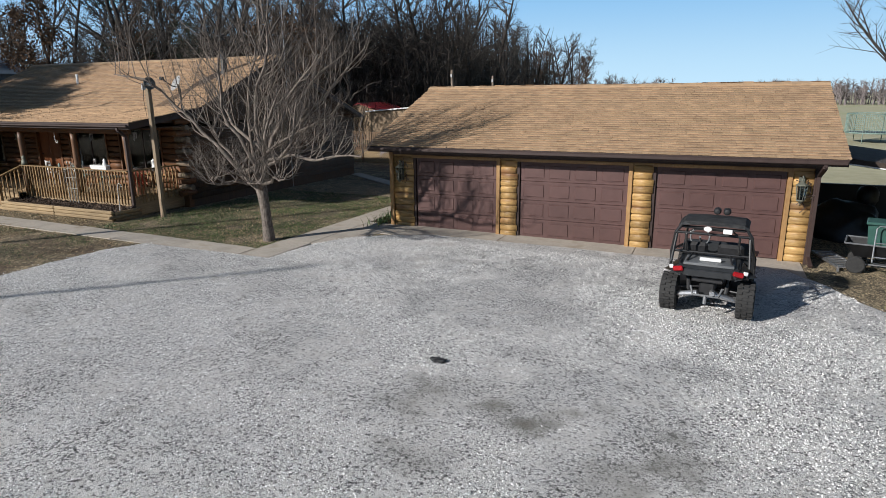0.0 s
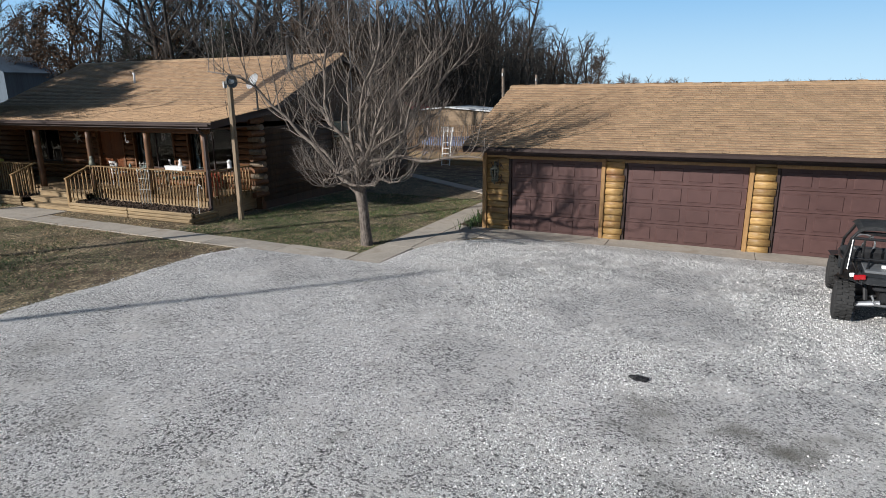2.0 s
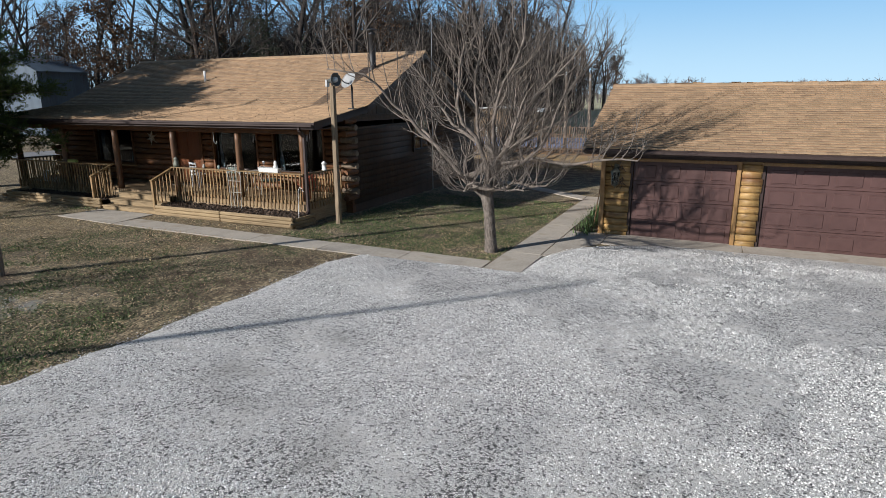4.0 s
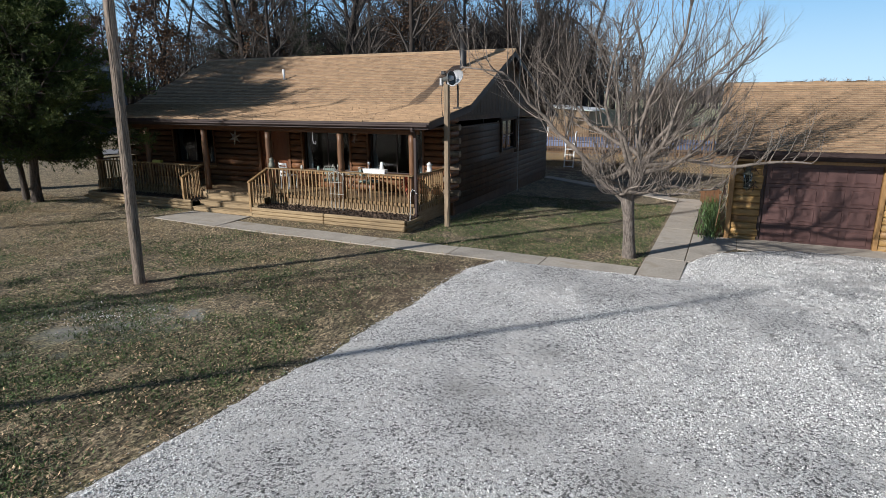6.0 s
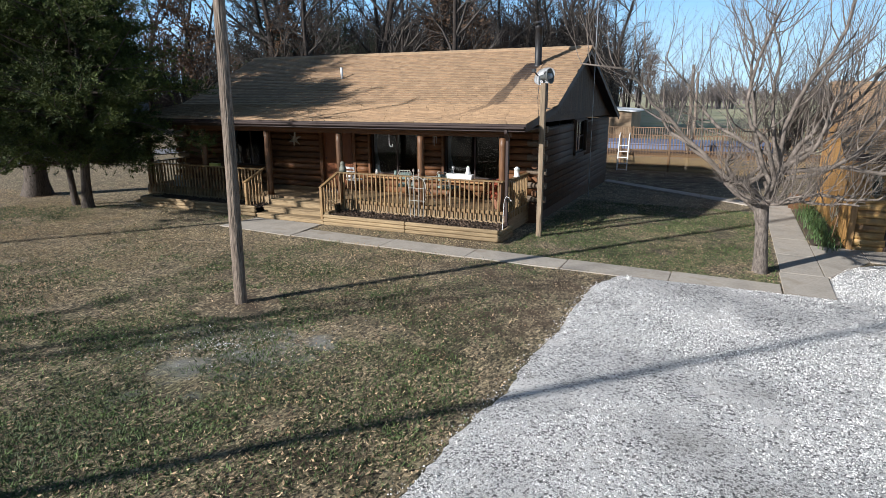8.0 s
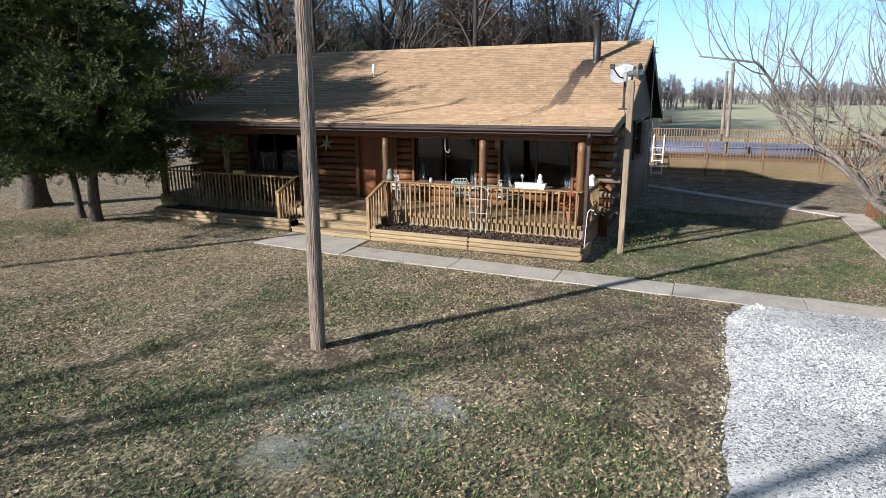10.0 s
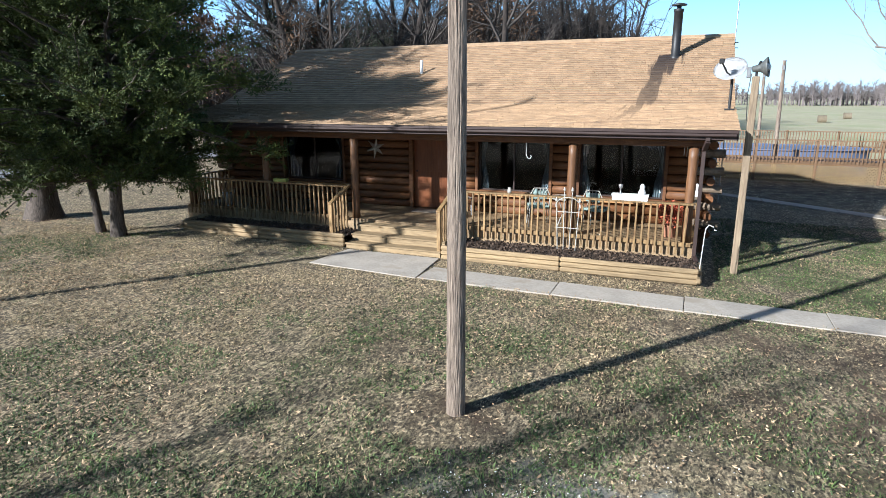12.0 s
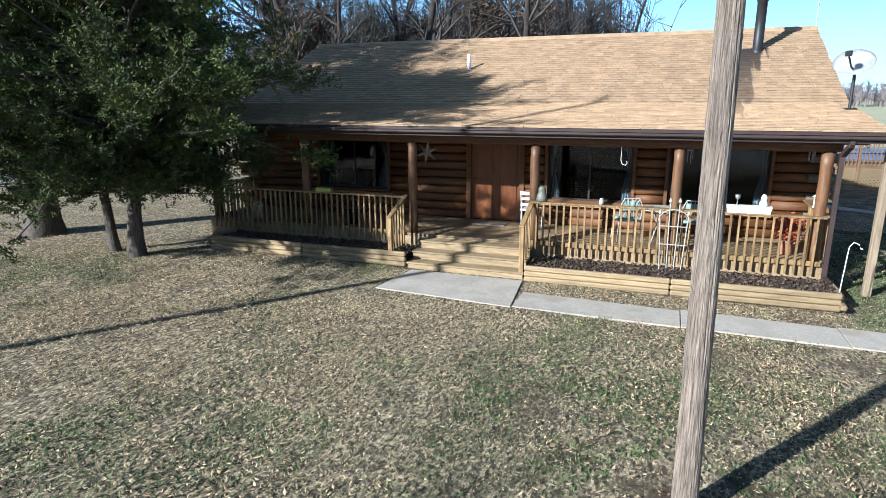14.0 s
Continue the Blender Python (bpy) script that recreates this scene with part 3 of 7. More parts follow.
def shingles(roof, x0, x1, a, b, single=0, expose=0.143, wide=0.26):
    """Courses of shingle tabs up the slope from a=(y, z) to b; the first ones are pieces of their own."""
    (ya, za), (yb, zb) = a, b
    length = math.hypot(yb - ya, zb - za)
    uy, uz = (yb - ya) / length, (zb - za) / length
    rnd = random.Random(5)
    verts, faces, made = [], [], 0
    rows = int(length / expose)
    for r in range(rows + 1):
        s = r * expose - 0.02
        x = x0 - rnd.random() * wide
        s1 = min(s + expose * 1.25, length + 0.01)
        while x < x1 + 0.02:
            w = wide * rnd.choice((0.6, 0.8, 1.0, 1.0, 1.25))
            xa, xb = max(x, x0 - 0.01), min(x + w - 0.004, x1 + 0.015)
            x += w
            if xb - xa < 0.03:
                continue
            lift = 0.026 + rnd.random() * 0.010
            ss = s + rnd.choice((0, 0, 0, 0.012))
            pts, cut = [], expose * rnd.choice((0.55, 0.68, 0.75, 0.8))
            for xx in (xa, xb):
                for q, h in ((ss, lift), (ss, 0.002), (s1, 0.006), (s + cut, lift + (0.006 - lift) * cut / (s1 - s))):
                    pts.append((xx, ya + uy * q - uz * h, za + uz * q + uy * h))
            fs = ((0, 4, 7, 3), (0, 1, 5, 4), (0, 3, 2, 1), (4, 5, 6, 7), (3, 7, 6, 2))
            if made < single and -25 < xa < -17 and r < 10:
                cx = pts[0]
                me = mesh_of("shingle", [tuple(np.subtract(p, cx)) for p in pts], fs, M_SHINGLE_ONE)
                me.materials.append(M_SHADOWBAND)
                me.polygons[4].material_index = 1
                part("shingle", me, None, roof, at=cx)
                made += 1
            else:
                k = len(verts)
                verts += pts
                faces += [tuple(k + i for i in f) for f in fs]
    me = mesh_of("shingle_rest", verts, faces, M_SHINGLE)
    me.materials.append(M_SHADOWBAND)
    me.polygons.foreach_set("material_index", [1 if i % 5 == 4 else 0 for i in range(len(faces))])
    return part("shingle_rest", me, None, roof, kind="stuff")


GROOF = [(15.1, 2.08), (19.4, 3.66), (23.7, 2.08)]
groof = roof_slabs(garage, -9.05, 2.62, GROOF, 0.09)
shingles(groof, -9.05, 2.62, GROOF[0], GROOF[1])
shingles(groof, -9.05, 2.62, GROOF[2], GROOF[1])


def ridge_cap(roof, x0, x1, y, z, front, back):
    """Overlapping bent cap shingles along the ridge; front and back are the slopes' falls."""
    bm, x, k = bmesh.new(), x0, 0
    while x < x1:
        h, e = 0.056 + 0.003 * (k % 2), min(x + 0.2, x1)
        v = [bm.verts.new(p) for xx in (x, e) for p in ((xx, y - 0.15, z + h - 0.15 * front), (xx, y, z + h + 0.012), (xx, y + 0.15, z + h - 0.15 * back),
                                                         (xx, y - 0.15, z - 0.15 * front), (xx, y, z), (xx, y + 0.15, z - 0.15 * back))]
        for q in ((0, 1, 7, 6), (1, 2, 8, 7), (0, 6, 9, 3), (2, 5, 11, 8), (0, 3, 4, 1), (1, 4, 5, 2), (6, 7, 10, 9), (7, 8, 11, 10)):
            bm.faces.new([v[i] for i in q])
        x, k = x + 0.2, k + 1
    return part("ridge_cap", bm, M_SHINGLE, roof, kind="stuff")


ridge_cap(groof, -9.06, 2.63, 19.4, 3.66, 0.367, 0.367)
bm = bmesh.new()
box(bm, -9.02, 2.6, 15.06, 15.1, 1.92, 2.07, 0.004)
part("fascia", bm, M_DARKTRIM, garage)
bm = bmesh.new()
box(bm, -9.0, 2.58, 14.98, 15.06, 1.96, 2.05, 0.015)
part("gutter", bm, M_DARKTRIM, garage)
bm = bmesh.new()
box(bm, -8.95, 2.55, 15.1, 15.7, 1.93, 1.95)
part("soffit", bm, M_DARKTRIM, garage)

# ---- house ----
HX0, HX1, HY0, HY1, HB = -30.3, -16.4, 15.4, 26.0, -0.12
DECK = 0.37
house = thing("log_house", "log cabin house with tan shingle roof and porch", "house")
HROOF = [(13.1, 2.72), (16.0, 3.12), (20.2, 4.95), (26.6, 2.5)]
hroof = roof_slabs(house, -30.8, -16.05, HROOF, 0.1)
shingles(hroof, -30.8, -16.05, HROOF[0], HROOF[1], 300)
shingles(hroof, -30.8, -16.05, HROOF[1], HROOF[2])
shingles(hroof, -30.8, -16.05, HROOF[3], HROOF[2])
ridge_cap(hroof, -30.81, -16.04, 20.2, 4.95, 0.436, 0.383)
bm = bmesh.new()
box(bm, -30.78, -16.07, 13.09, 13.12, 2.53, 2.69, 0.004)
part("fascia", bm, M_DARKTRIM, house)
bm = bmesh.new()
box(bm, -30.78, -16.07, 13.0, 13.085, 2.59, 2.665, 0.02)
box(bm, -30.78, -16.07, 12.985, 13.005, 2.66, 2.68, 0.004)
part("gutter", bm, M_DARKTRIM, house)
# openings of the front wall: (x0, x1, z0, z1)
OPEN = [(-28.05, -26.05, 1.0, 2.35), (-23.86, -22.62, DECK, 2.42), (-21.98, -20.1, 0.95, 2.45), (-19.35, -17.4, 0.95, 2.45)]
def wall_bit(x0, x1, y0, y1, z0, z1, material, name="wall"):
    bm = bmesh.new()
    box(bm, x0, x1, y0, y1, z0, z1)
    part(name, bm, material, house)


x = HX0
for a, b, z0, z1 in OPEN:
    wall_bit(x, a, HY0, HY0 + 0.2, HB - 0.3, 3.0, M_LOGDARK)
    wall_bit(a, b, HY0, HY0 + 0.2, z1, 3.0, M_LOGDARK)
    if z0 > DECK:
        wall_bit(a, b, HY0, HY0 + 0.2, HB - 0.3, z0, M_LOGDARK)
    x = b
wall_bit(x, HX1, HY0, HY0 + 0.2, HB - 0.3, 3.0, M_LOGDARK)
hh = 0.2
for i in range(13):
    z = DECK + (i + 0.5) * hh
    x = HX0
    for a, b, z0, z1 in OPEN + [(HX1, HX1, 9, 9)]:
        if z0 - 0.02 < z < z1 + 0.02:
            put_log(house, x, HY0, z, round(a - x - 0.07, 3), hh, 0.07, M_LOGDARK)
            x = b + 0.07
    put_log(house, x, HY0, z, round(HX1 - x, 3), hh, 0.07, M_LOGDARK)
WIN_SIDE = (19.7, 21.3, 1.4, 2.5)
for x0, nm in ((HX1 - 0.2, "wall_side"), (HX0, "wall_side")):
    a, b, z0, z1 = WIN_SIDE
    if x0 > -20:
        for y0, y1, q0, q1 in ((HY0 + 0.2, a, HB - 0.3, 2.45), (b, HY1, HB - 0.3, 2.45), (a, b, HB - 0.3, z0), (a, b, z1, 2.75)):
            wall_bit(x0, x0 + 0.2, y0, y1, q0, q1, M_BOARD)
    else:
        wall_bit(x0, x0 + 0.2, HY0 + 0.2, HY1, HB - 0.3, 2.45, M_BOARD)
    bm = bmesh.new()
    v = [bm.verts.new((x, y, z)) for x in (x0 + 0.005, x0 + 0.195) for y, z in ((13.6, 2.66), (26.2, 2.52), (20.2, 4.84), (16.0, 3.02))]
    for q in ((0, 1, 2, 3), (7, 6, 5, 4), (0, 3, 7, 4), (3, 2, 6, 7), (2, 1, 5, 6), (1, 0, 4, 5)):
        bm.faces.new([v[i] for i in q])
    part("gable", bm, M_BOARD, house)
bm = bmesh.new()
box(bm, HX0 + 0.2, HX1 - 0.2, HY1 - 0.2, HY1, HB - 0.3, 2.4)
part("wall_rear", bm, M_BOARD, house)
# near-black floor: the room's shade behind the windows is in its colour
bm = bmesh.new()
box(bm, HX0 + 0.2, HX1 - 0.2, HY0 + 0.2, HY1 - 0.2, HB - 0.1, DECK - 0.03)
part("floor", bm, mat("unlit floor boards", (0.03, 0.02, 0.013), (0.05, 0.035, 0.022), 8, 0.6, 0.1), house)
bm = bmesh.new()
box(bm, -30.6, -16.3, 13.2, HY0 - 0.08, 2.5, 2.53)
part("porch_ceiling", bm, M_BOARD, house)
bm = bmesh.new()
box(bm, -30.3, -16.6, 13.45, 13.6, 2.36, 2.5, 0.01)
part("porch_beam", bm, M_LOGDARK, house)
# porch floor boards
for i in range(14):
    y = 13.42 + i * 0.142
    bm = bmesh.new()
    box(bm, -30.1, -16.62, y, y + 0.136, DECK - 0.04, DECK, 0.004)
    part("porch_board", bm, M_PORCH, house)
bm = bmesh.new()
box(bm, -30.1, -16.64, 13.42, 15.4, -0.2, DECK - 0.045)
part("porch_base", bm, M_PORCH, house)
for x in (-29.9, -27.3, -24.6, -21.9, -19.2, -16.8):
    bm = bmesh.new()
    rnd = random.Random(int(-x * 10))
    rod(bm, [(x + rnd.uniform(-.005, .005), 13.52 + rnd.uniform(-.005, .005), DECK + k * 0.25) for k in range(9)], [0.1 + rnd.uniform(-.006, .006) for k in range(9)], 12)
    part("porch_post", bm, M_POSTLOG, house, smooth=True)
# railings
def railing(p, q, z0, z1, step=0.135):
    rail = thing("porch_railing", "stained wooden porch railing with squared balusters", "railing", (p[0], p[1], z0))
    d = Vector((q[0] - p[0], q[1] - p[1], 0))
    bm = bmesh.new()
    beam(bm, (0, 0, z1 - z0), (d.x, d.y, z1 - z0), 0.13, 0.04, 0.008)
    part("top_rail", bm, M_RAIL, rail)
    bm = bmesh.new()
    beam(bm, (0, 0, 0.08), (d.x, d.y, 0.08), 0.04, 0.09, 0.006)
    part("bottom_rail", bm, M_RAIL, rail)
    n = int(d.length / step)
    side = Vector((d.y, -d.x, 0)).normalized() * 0.042
    bm = bmesh.new()
    box(bm, -0.019, 0.019, -0.019, 0.019, -0.12, z1 - z0 - 0.02, 0.004)
    me = bpy.data.meshes.new("baluster")
    bm.to_mesh(me)
    bm.free()
    me.materials.append(M_RAIL)
    for i in range(1, n):
        v = d * (i / n) + side
        part("baluster", me, None, rail, at=pose(v.x, v.y, 0, 0, random.uniform(-0.6, 0.6), math.degrees(math.atan2(d.y, d.x))))
    return rail


railing((-21.95, 13.38), (-16.7, 13.38), 0.3, 1.22)
railing((-30.0, 13.38), (-24.75, 13.38), 0.3, 1.18)
railing((-16.68, 13.45), (-16.68, 15.3), 0.3, 1.22)
railing((-30.0, 15.3), (-30.0, 13.45), 0.3, 1.18)
# landscape timbers
for a, b in ((-29.35, -24.35), (-21.85, -16.5)):
    border = thing("timber_border", "stacked tan landscape timbers edging a mulch bed", "garden edging", (a, 12.5, gz(a, 12.5)), group="garden edging")
    for k in range(3):
        n = 2
        for i in range(n):
            w = (b - a) / n
            bm = bmesh.new()
            box(bm, i * w, (i + 1) * w - 0.006, -0.05, 0.05, k * 0.105 - 0.02, k * 0.105 + 0.08, 0.025)
            part("timber", bm, M_TIMBER, border)

# ---- poles ----
pole = thing("utility_pole", "tall grey weathered wooden utility pole on the lawn", "utility pole", (-19.05, 6.16, gz(-19, 6.16)))
bm = bmesh.new()
rnd = random.Random(3)
rod(bm, [(0, 0, -0.3 + k * 0.04) for k in range(231)], [0.108 - 0.00012 * k for k in range(231)], 64)
for q in bm.verts:
    a = math.atan2(q.co.y, q.co.x)
    crack = noise.noise((math.cos(a) * 5.5, math.sin(a) * 5.5, q.co.z * 0.8)) + 0.5 * noise.noise((math.cos(a) * 13, math.sin(a) * 13, q.co.z * 1.7))
    dent = -0.011 * max(0, crack - 0.18) / 0.4 + 0.003 * noise.noise((math.cos(a) * 20, math.sin(a) * 20, q.co.z * 9)) + 0.004 * noise.noise((a, 2, q.co.z * 0.9))
    q.co.x += math.cos(a) * dent - 0.008 * q.co.z
    q.co.y += math.sin(a) * dent + 0.034 * q.co.z
part("shaft", bm, M_POLE, pole)
lamp = thing("yard_lamp", "yard light on a weathered squared wooden post", "yard lamp", (-15.83, 13.75, gz(-15.83, 13.75)))
bm = bmesh.new()
beam(bm, (0, 0, -0.2), (0, 0, 3.93), 0.13, 0.13, 0.01)
part("post", bm, M_POST, lamp)


# ---- trees ----
class Limbs:
    """Tapered limbs gathered into one mesh."""

    def __init__(self):
        self.v, self.f = [], []

    def tube(self, pts, radii, seg):
        base = len(self.v)
        for i, p in enumerate(pts):
            d = (pts[min(i + 1, len(pts) - 1)] - pts[max(i - 1, 0)]).normalized()
            u = d.orthogonal().normalized() if i == 0 else (u - d * u.dot(d)).normalized()
            w = d.cross(u)
            for k in range(seg):
                a = 2 * math.pi * k / seg
                self.v.append(tuple(p + (u * math.cos(a) + w * math.sin(a)) * radii[i]))
        for i in range(len(pts) - 1):
            for k in range(seg):
                a, b = base + i * seg + k, base + i * seg + (k + 1) % seg
                self.f.append((a, b, b + seg, a + seg))


def limb(store, rnd, start, way, length, r0, r1, up, wiggle, seg, steps):
    pts, d = [start], way.normalized()
    for i in range(steps):
        d = (d + Vector((rnd.gauss(0, wiggle), rnd.gauss(0, wiggle), rnd.gauss(0, wiggle) + up))).normalized()
        if d.z < -0.12 and up > 0.045:
            d.z = 0.1 * rnd.random()
        pts.append(pts[-1] + d * (length / steps))
    store.tube(pts, [r0 + (r1 - r0) * i / steps for i in range(steps + 1)], seg)
    return pts


def grow(store, rnd, start, way, length, r, depth, plan, thin=0.6):
    """plan: per depth (children, length ratio, spread, up, wiggle, sides, steps)."""
    kids, ratio, spread, up, wig, seg, steps = plan[depth]
    pts = limb(store, rnd, start, way, length, r, r * 0.3, up, wig, seg, steps)
    if depth + 1 >= len(plan):
        return
    for k in range(kids):
        t = 0.25 + 0.75 * (k + rnd.random()) / kids
        i = min(int(t * steps), steps - 1)
        p = pts[i].lerp(pts[i + 1], t * steps - i)
        d = (pts[i + 1] - pts[i]).normalized()
        u = d.orthogonal().normalized()
        u.rotate(Matrix.Rotation(rnd.random() * 2 * math.pi, 3, d))
        s = spread * rnd.uniform(0.7, 1.3)
        grow(store, rnd, p, d * math.cos(s) + u * math.sin(s), length * ratio * rnd.uniform(0.6, 1.2) * (1.15 - 0.5 * t), r * (1 - 0.5 * t) * thin, depth + 1, plan, thin)


# the bare ornamental tree at the bend of the walk
rnd = random.Random(11)
apple = thing("bare_tree", "bare spreading ornamental tree with many upright shoots", "tree", (-10.62, 12.5, gz(-10.6, 12.5)))
trunk, crown = Limbs(), Limbs()
trunk.tube([Vector(p) for p in ((0, 0, -0.2), (0.0, 0, 0.05), (-0.03, 0, 0.5), (-0.07, 0, 1.0), (-0.12, 0, 1.35), (-0.14, 0.0, 1.6))], [0.21, 0.16, 0.132, 0.128, 0.15, 0.1], 12)
forks = []
for way, long in (((-0.75, -0.15, 0.8), 0.95), ((0.5, 0.25, 0.95), 1.05), ((-0.05, -0.6, 0.9), 0.8)):
    forks.append(limb(trunk, rnd, Vector((-0.13, 0, 1.3)), Vector(way), long, 0.105, 0.06, 0.0, 0.16, 9, 6))
for k in range(22):
    a = 2.4 * k + rnd.uniform(-.3, .3)
    rise, long, up = ((0.3, 2.4, 0.05), (0.8, 2.8, 0.05), (2.3, 3.9, 0.05), (0.45, 2.6, 0.05), (1.3, 3.4, 0.05))[k % 5]
    at = forks[k % 3][rnd.choice((2, 3, 4, 5, 6))]
    long *= 0.8 if rise < 1.0 and math.cos(a) < 0.1 else 1.0
    grow(crown, rnd, at, Vector((math.cos(a), math.sin(a), rise)), long * rnd.uniform(0.85, 1.15), 0.052, 0,
         [(15, 0.52, 1.0, up, 0.22, 6, 9), (6, 0.55, 0.75, 0.33, 0.14, 4, 6), (4, 0.6, 0.6, 0.22, 0.14, 3, 3), (0, 0, 0, 0.05, 0.1, 3, 1)], 0.44)
for a, rise, long in ((0.05, 0.7, 3.3), (0.5, 0.95, 3.8), (0.9, 0.6, 3.0), (-0.35, 0.9, 3.2)):
    grow(crown, rnd, forks[1][5], Vector((math.cos(a), math.sin(a), rise)), long, 0.056, 0,
         [(16, 0.42, 0.9, 0.03, 0.17, 6, 10), (6, 0.6, 0.75, 0.33, 0.14, 4, 6), (4, 0.6, 0.6, 0.22, 0.14, 3, 3), (0, 0, 0, 0.05, 0.1, 3, 1)], 0.44)
part("trunk", mesh_of("trunk", trunk.v, trunk.f, M_BARK, True), None, apple)
part("crown", mesh_of("crown", crown.v, crown.f, M_TWIG, True), None, apple)


def leaf(lv, lf, rnd, p, size):
    u = Vector([rnd.gauss(0, 1) for _ in range(3)]).normalized()
    w = u.orthogonal().normalized()
    k = len(lv)
    lv += [tuple(p - u * size), tuple(p + w * size * 0.45), tuple(p + u * size), tuple(p - w * size * 0.45 + u * 0.1 * size)]
    lf.append((k, k + 1, k + 2, k + 3))


def wood_tree(seed, high, leaves=False, stout=1.0):
    rnd = random.Random(seed)
    ob = thing("woodland_tree", "tall leafless woodland tree with fine dark branches" if not leaves else "woodland oak with withered russet leaves", "tree", group="woodland")
    t, c = Limbs(), Limbs()
    pts = limb(t, rnd, Vector((0, 0, -0.3)), Vector((rnd.uniform(-.08, .08), rnd.uniform(-.08, .08), 1)), high * 0.85, high * 0.014 * stout, high * 0.003, 0.03, 0.05, 7, 12)
    for k in range(12):
        i = min(3 + k * 9 // 12, 11)
        a = rnd.random() * 6.28
        grow(c, rnd, pts[i], Vector((math.cos(a), math.sin(a), rnd.uniform(0.5, 1.4))), high * rnd.uniform(0.2, 0.36) * (1.15 - 0.055 * i), high * 0.0048 * stout, 0,
             [(7, 0.5, 0.65, 0.04, 0.13, 4, 5), (5, 0.62, 0.65, 0.03, 0.15, 3, 3), (4, 0.6, 0.6, 0, 0.1, 3, 1), (0, 0, 0, 0, 0.1, 3, 1)])
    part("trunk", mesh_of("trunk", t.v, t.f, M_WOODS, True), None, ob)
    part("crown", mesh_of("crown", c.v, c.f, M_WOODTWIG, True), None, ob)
    if leaves:
        lv, lf = [], []
        for k in range(3200):
            p = Vector(rnd.choice(c.v)) + Vector([rnd.gauss(0, 0.22) for _ in range(3)])
            leaf(lv, lf, rnd, p, rnd.uniform(0.07, 0.16))
        part("leaves", mesh_of("leaves", lv, lf, M_RUSSET), None, ob)
    return ob


rnd = random.Random(21)
kinds = [wood_tree(1, 17), wood_tree(2, 20), wood_tree(3, 15), wood_tree(4, 18, False, 1.5), wood_tree(5, 14, True), wood_tree(6, 12, True)]
spots = []
for row, (y0, n, gap) in enumerate(((33, 11, 4.8), (39, 13, 4.6), (47, 13, 5.2), (58, 12, 6.0), (74, 11, 4.6), (88, 13, 3.3), (100, 13, 3.3))):
    for k in range(n):
        y = y0 + rnd.uniform(-3, 3)
        spots.append((-25 - 0.07 * y - k * gap + rnd.uniform(-2.2, 2.2), y))
for k in range(16):
    y = 108 + k * 4 + rnd.uniform(-2, 2)
    spots.append((-29 - 0.01 * y + rnd.uniform(-9, 0.5), y))
spots = [(x, y) for x, y in spots if not (x < -50 and y < 40)]
for i, (x, y) in enumerate(spots):
    k = rnd.choice((0, 1, 2, 3, 0, 1, 3, 4, 5))
    m = pose(x, y, gz(x, y), 0, 0, rnd.uniform(0, 360))
    if i < 6:
        kinds[i].matrix_world = m
    else:
        copy_thing(kinds[k], m)

# unseen trees added to the south to darken reflections in the windows
for k in range(8):
    copy_thing(kinds[k % 4], pose(-62 + k * 12 + rnd.uniform(-2, 2), -58 + rnd.uniform(-5, 5), gz(0, -10), 0, 0, rnd.uniform(0, 360)))

copy_thing(kinds[0], pose(7.0, 28.5, gz(7.0, 28), 0, 0, 40))

# tangled brush at the edge of the woods
brush = Limbs()
for k in range(11500):
    y = 31 + 80 * rnd.random() ** 1.3
    x = -23.5 - 0.07 * y - 62 * rnd.random()
    if x < -46 and y < 44:
        continue
    h = rnd.uniform(1.5, 5.0 + (y - 31) * 0.09)
    d = Vector((rnd.gauss(0, 0.35), rnd.gauss(0, 0.35), 1)).normalized()
    p = Vector((x, y, gz(x, y) - 0.1))
    mid = p + d * h * 0.5 + Vector((rnd.gauss(0, .2), rnd.gauss(0, .2), 0))
    brush.tube([p, mid, mid + (d + Vector((rnd.gauss(0, .3), rnd.gauss(0, .3), 0))).normalized() * h * 0.5], [0.03, 0.02, 0.006], 3)
    for q in range(2):
        e = Vector((rnd.gauss(0, 1), rnd.gauss(0, 1), 0.7)).normalized()
        brush.tube([mid, mid + e * h * 0.35], [0.013, 0.004], 3)
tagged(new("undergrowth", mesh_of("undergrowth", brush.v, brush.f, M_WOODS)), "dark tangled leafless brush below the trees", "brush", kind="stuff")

# the depth of the woods behind, and an added ring outside the view
deep = Limbs()
for k in range(5000):
    if k < 2300:
        y = 78 + 62 * rnd.random()
        x = -27.5 - 0.05 * y - 95 * rnd.random() ** 1.2
    else:
        # unseen ring added round the yard to hold back low sky light
        a, q = radians(rnd.uniform(168, 400)), rnd.uniform(56, 78)
        x, y = -12 + q * math.cos(a), 5 + q * math.sin(a)
    h = rnd.uniform(8, 16)
    p = Vector((x, y, gz(x, y) - 0.2))
    top = p + Vector((rnd.gauss(0, 0.6), rnd.gauss(0, 0.6), h))
    deep.tube([p, top], [0.16, 0.03], 3)
    for q in range(6):
        b = p.lerp(top, rnd.uniform(0.15, 0.95))
        e = Vector((rnd.gauss(0, 0.8), rnd.gauss(0, 0.8), rnd.uniform(0.2, 1.2))).normalized()
        deep.tube([b, b + e * rnd.uniform(1.5, 3.5)], [0.06, 0.015], 3)
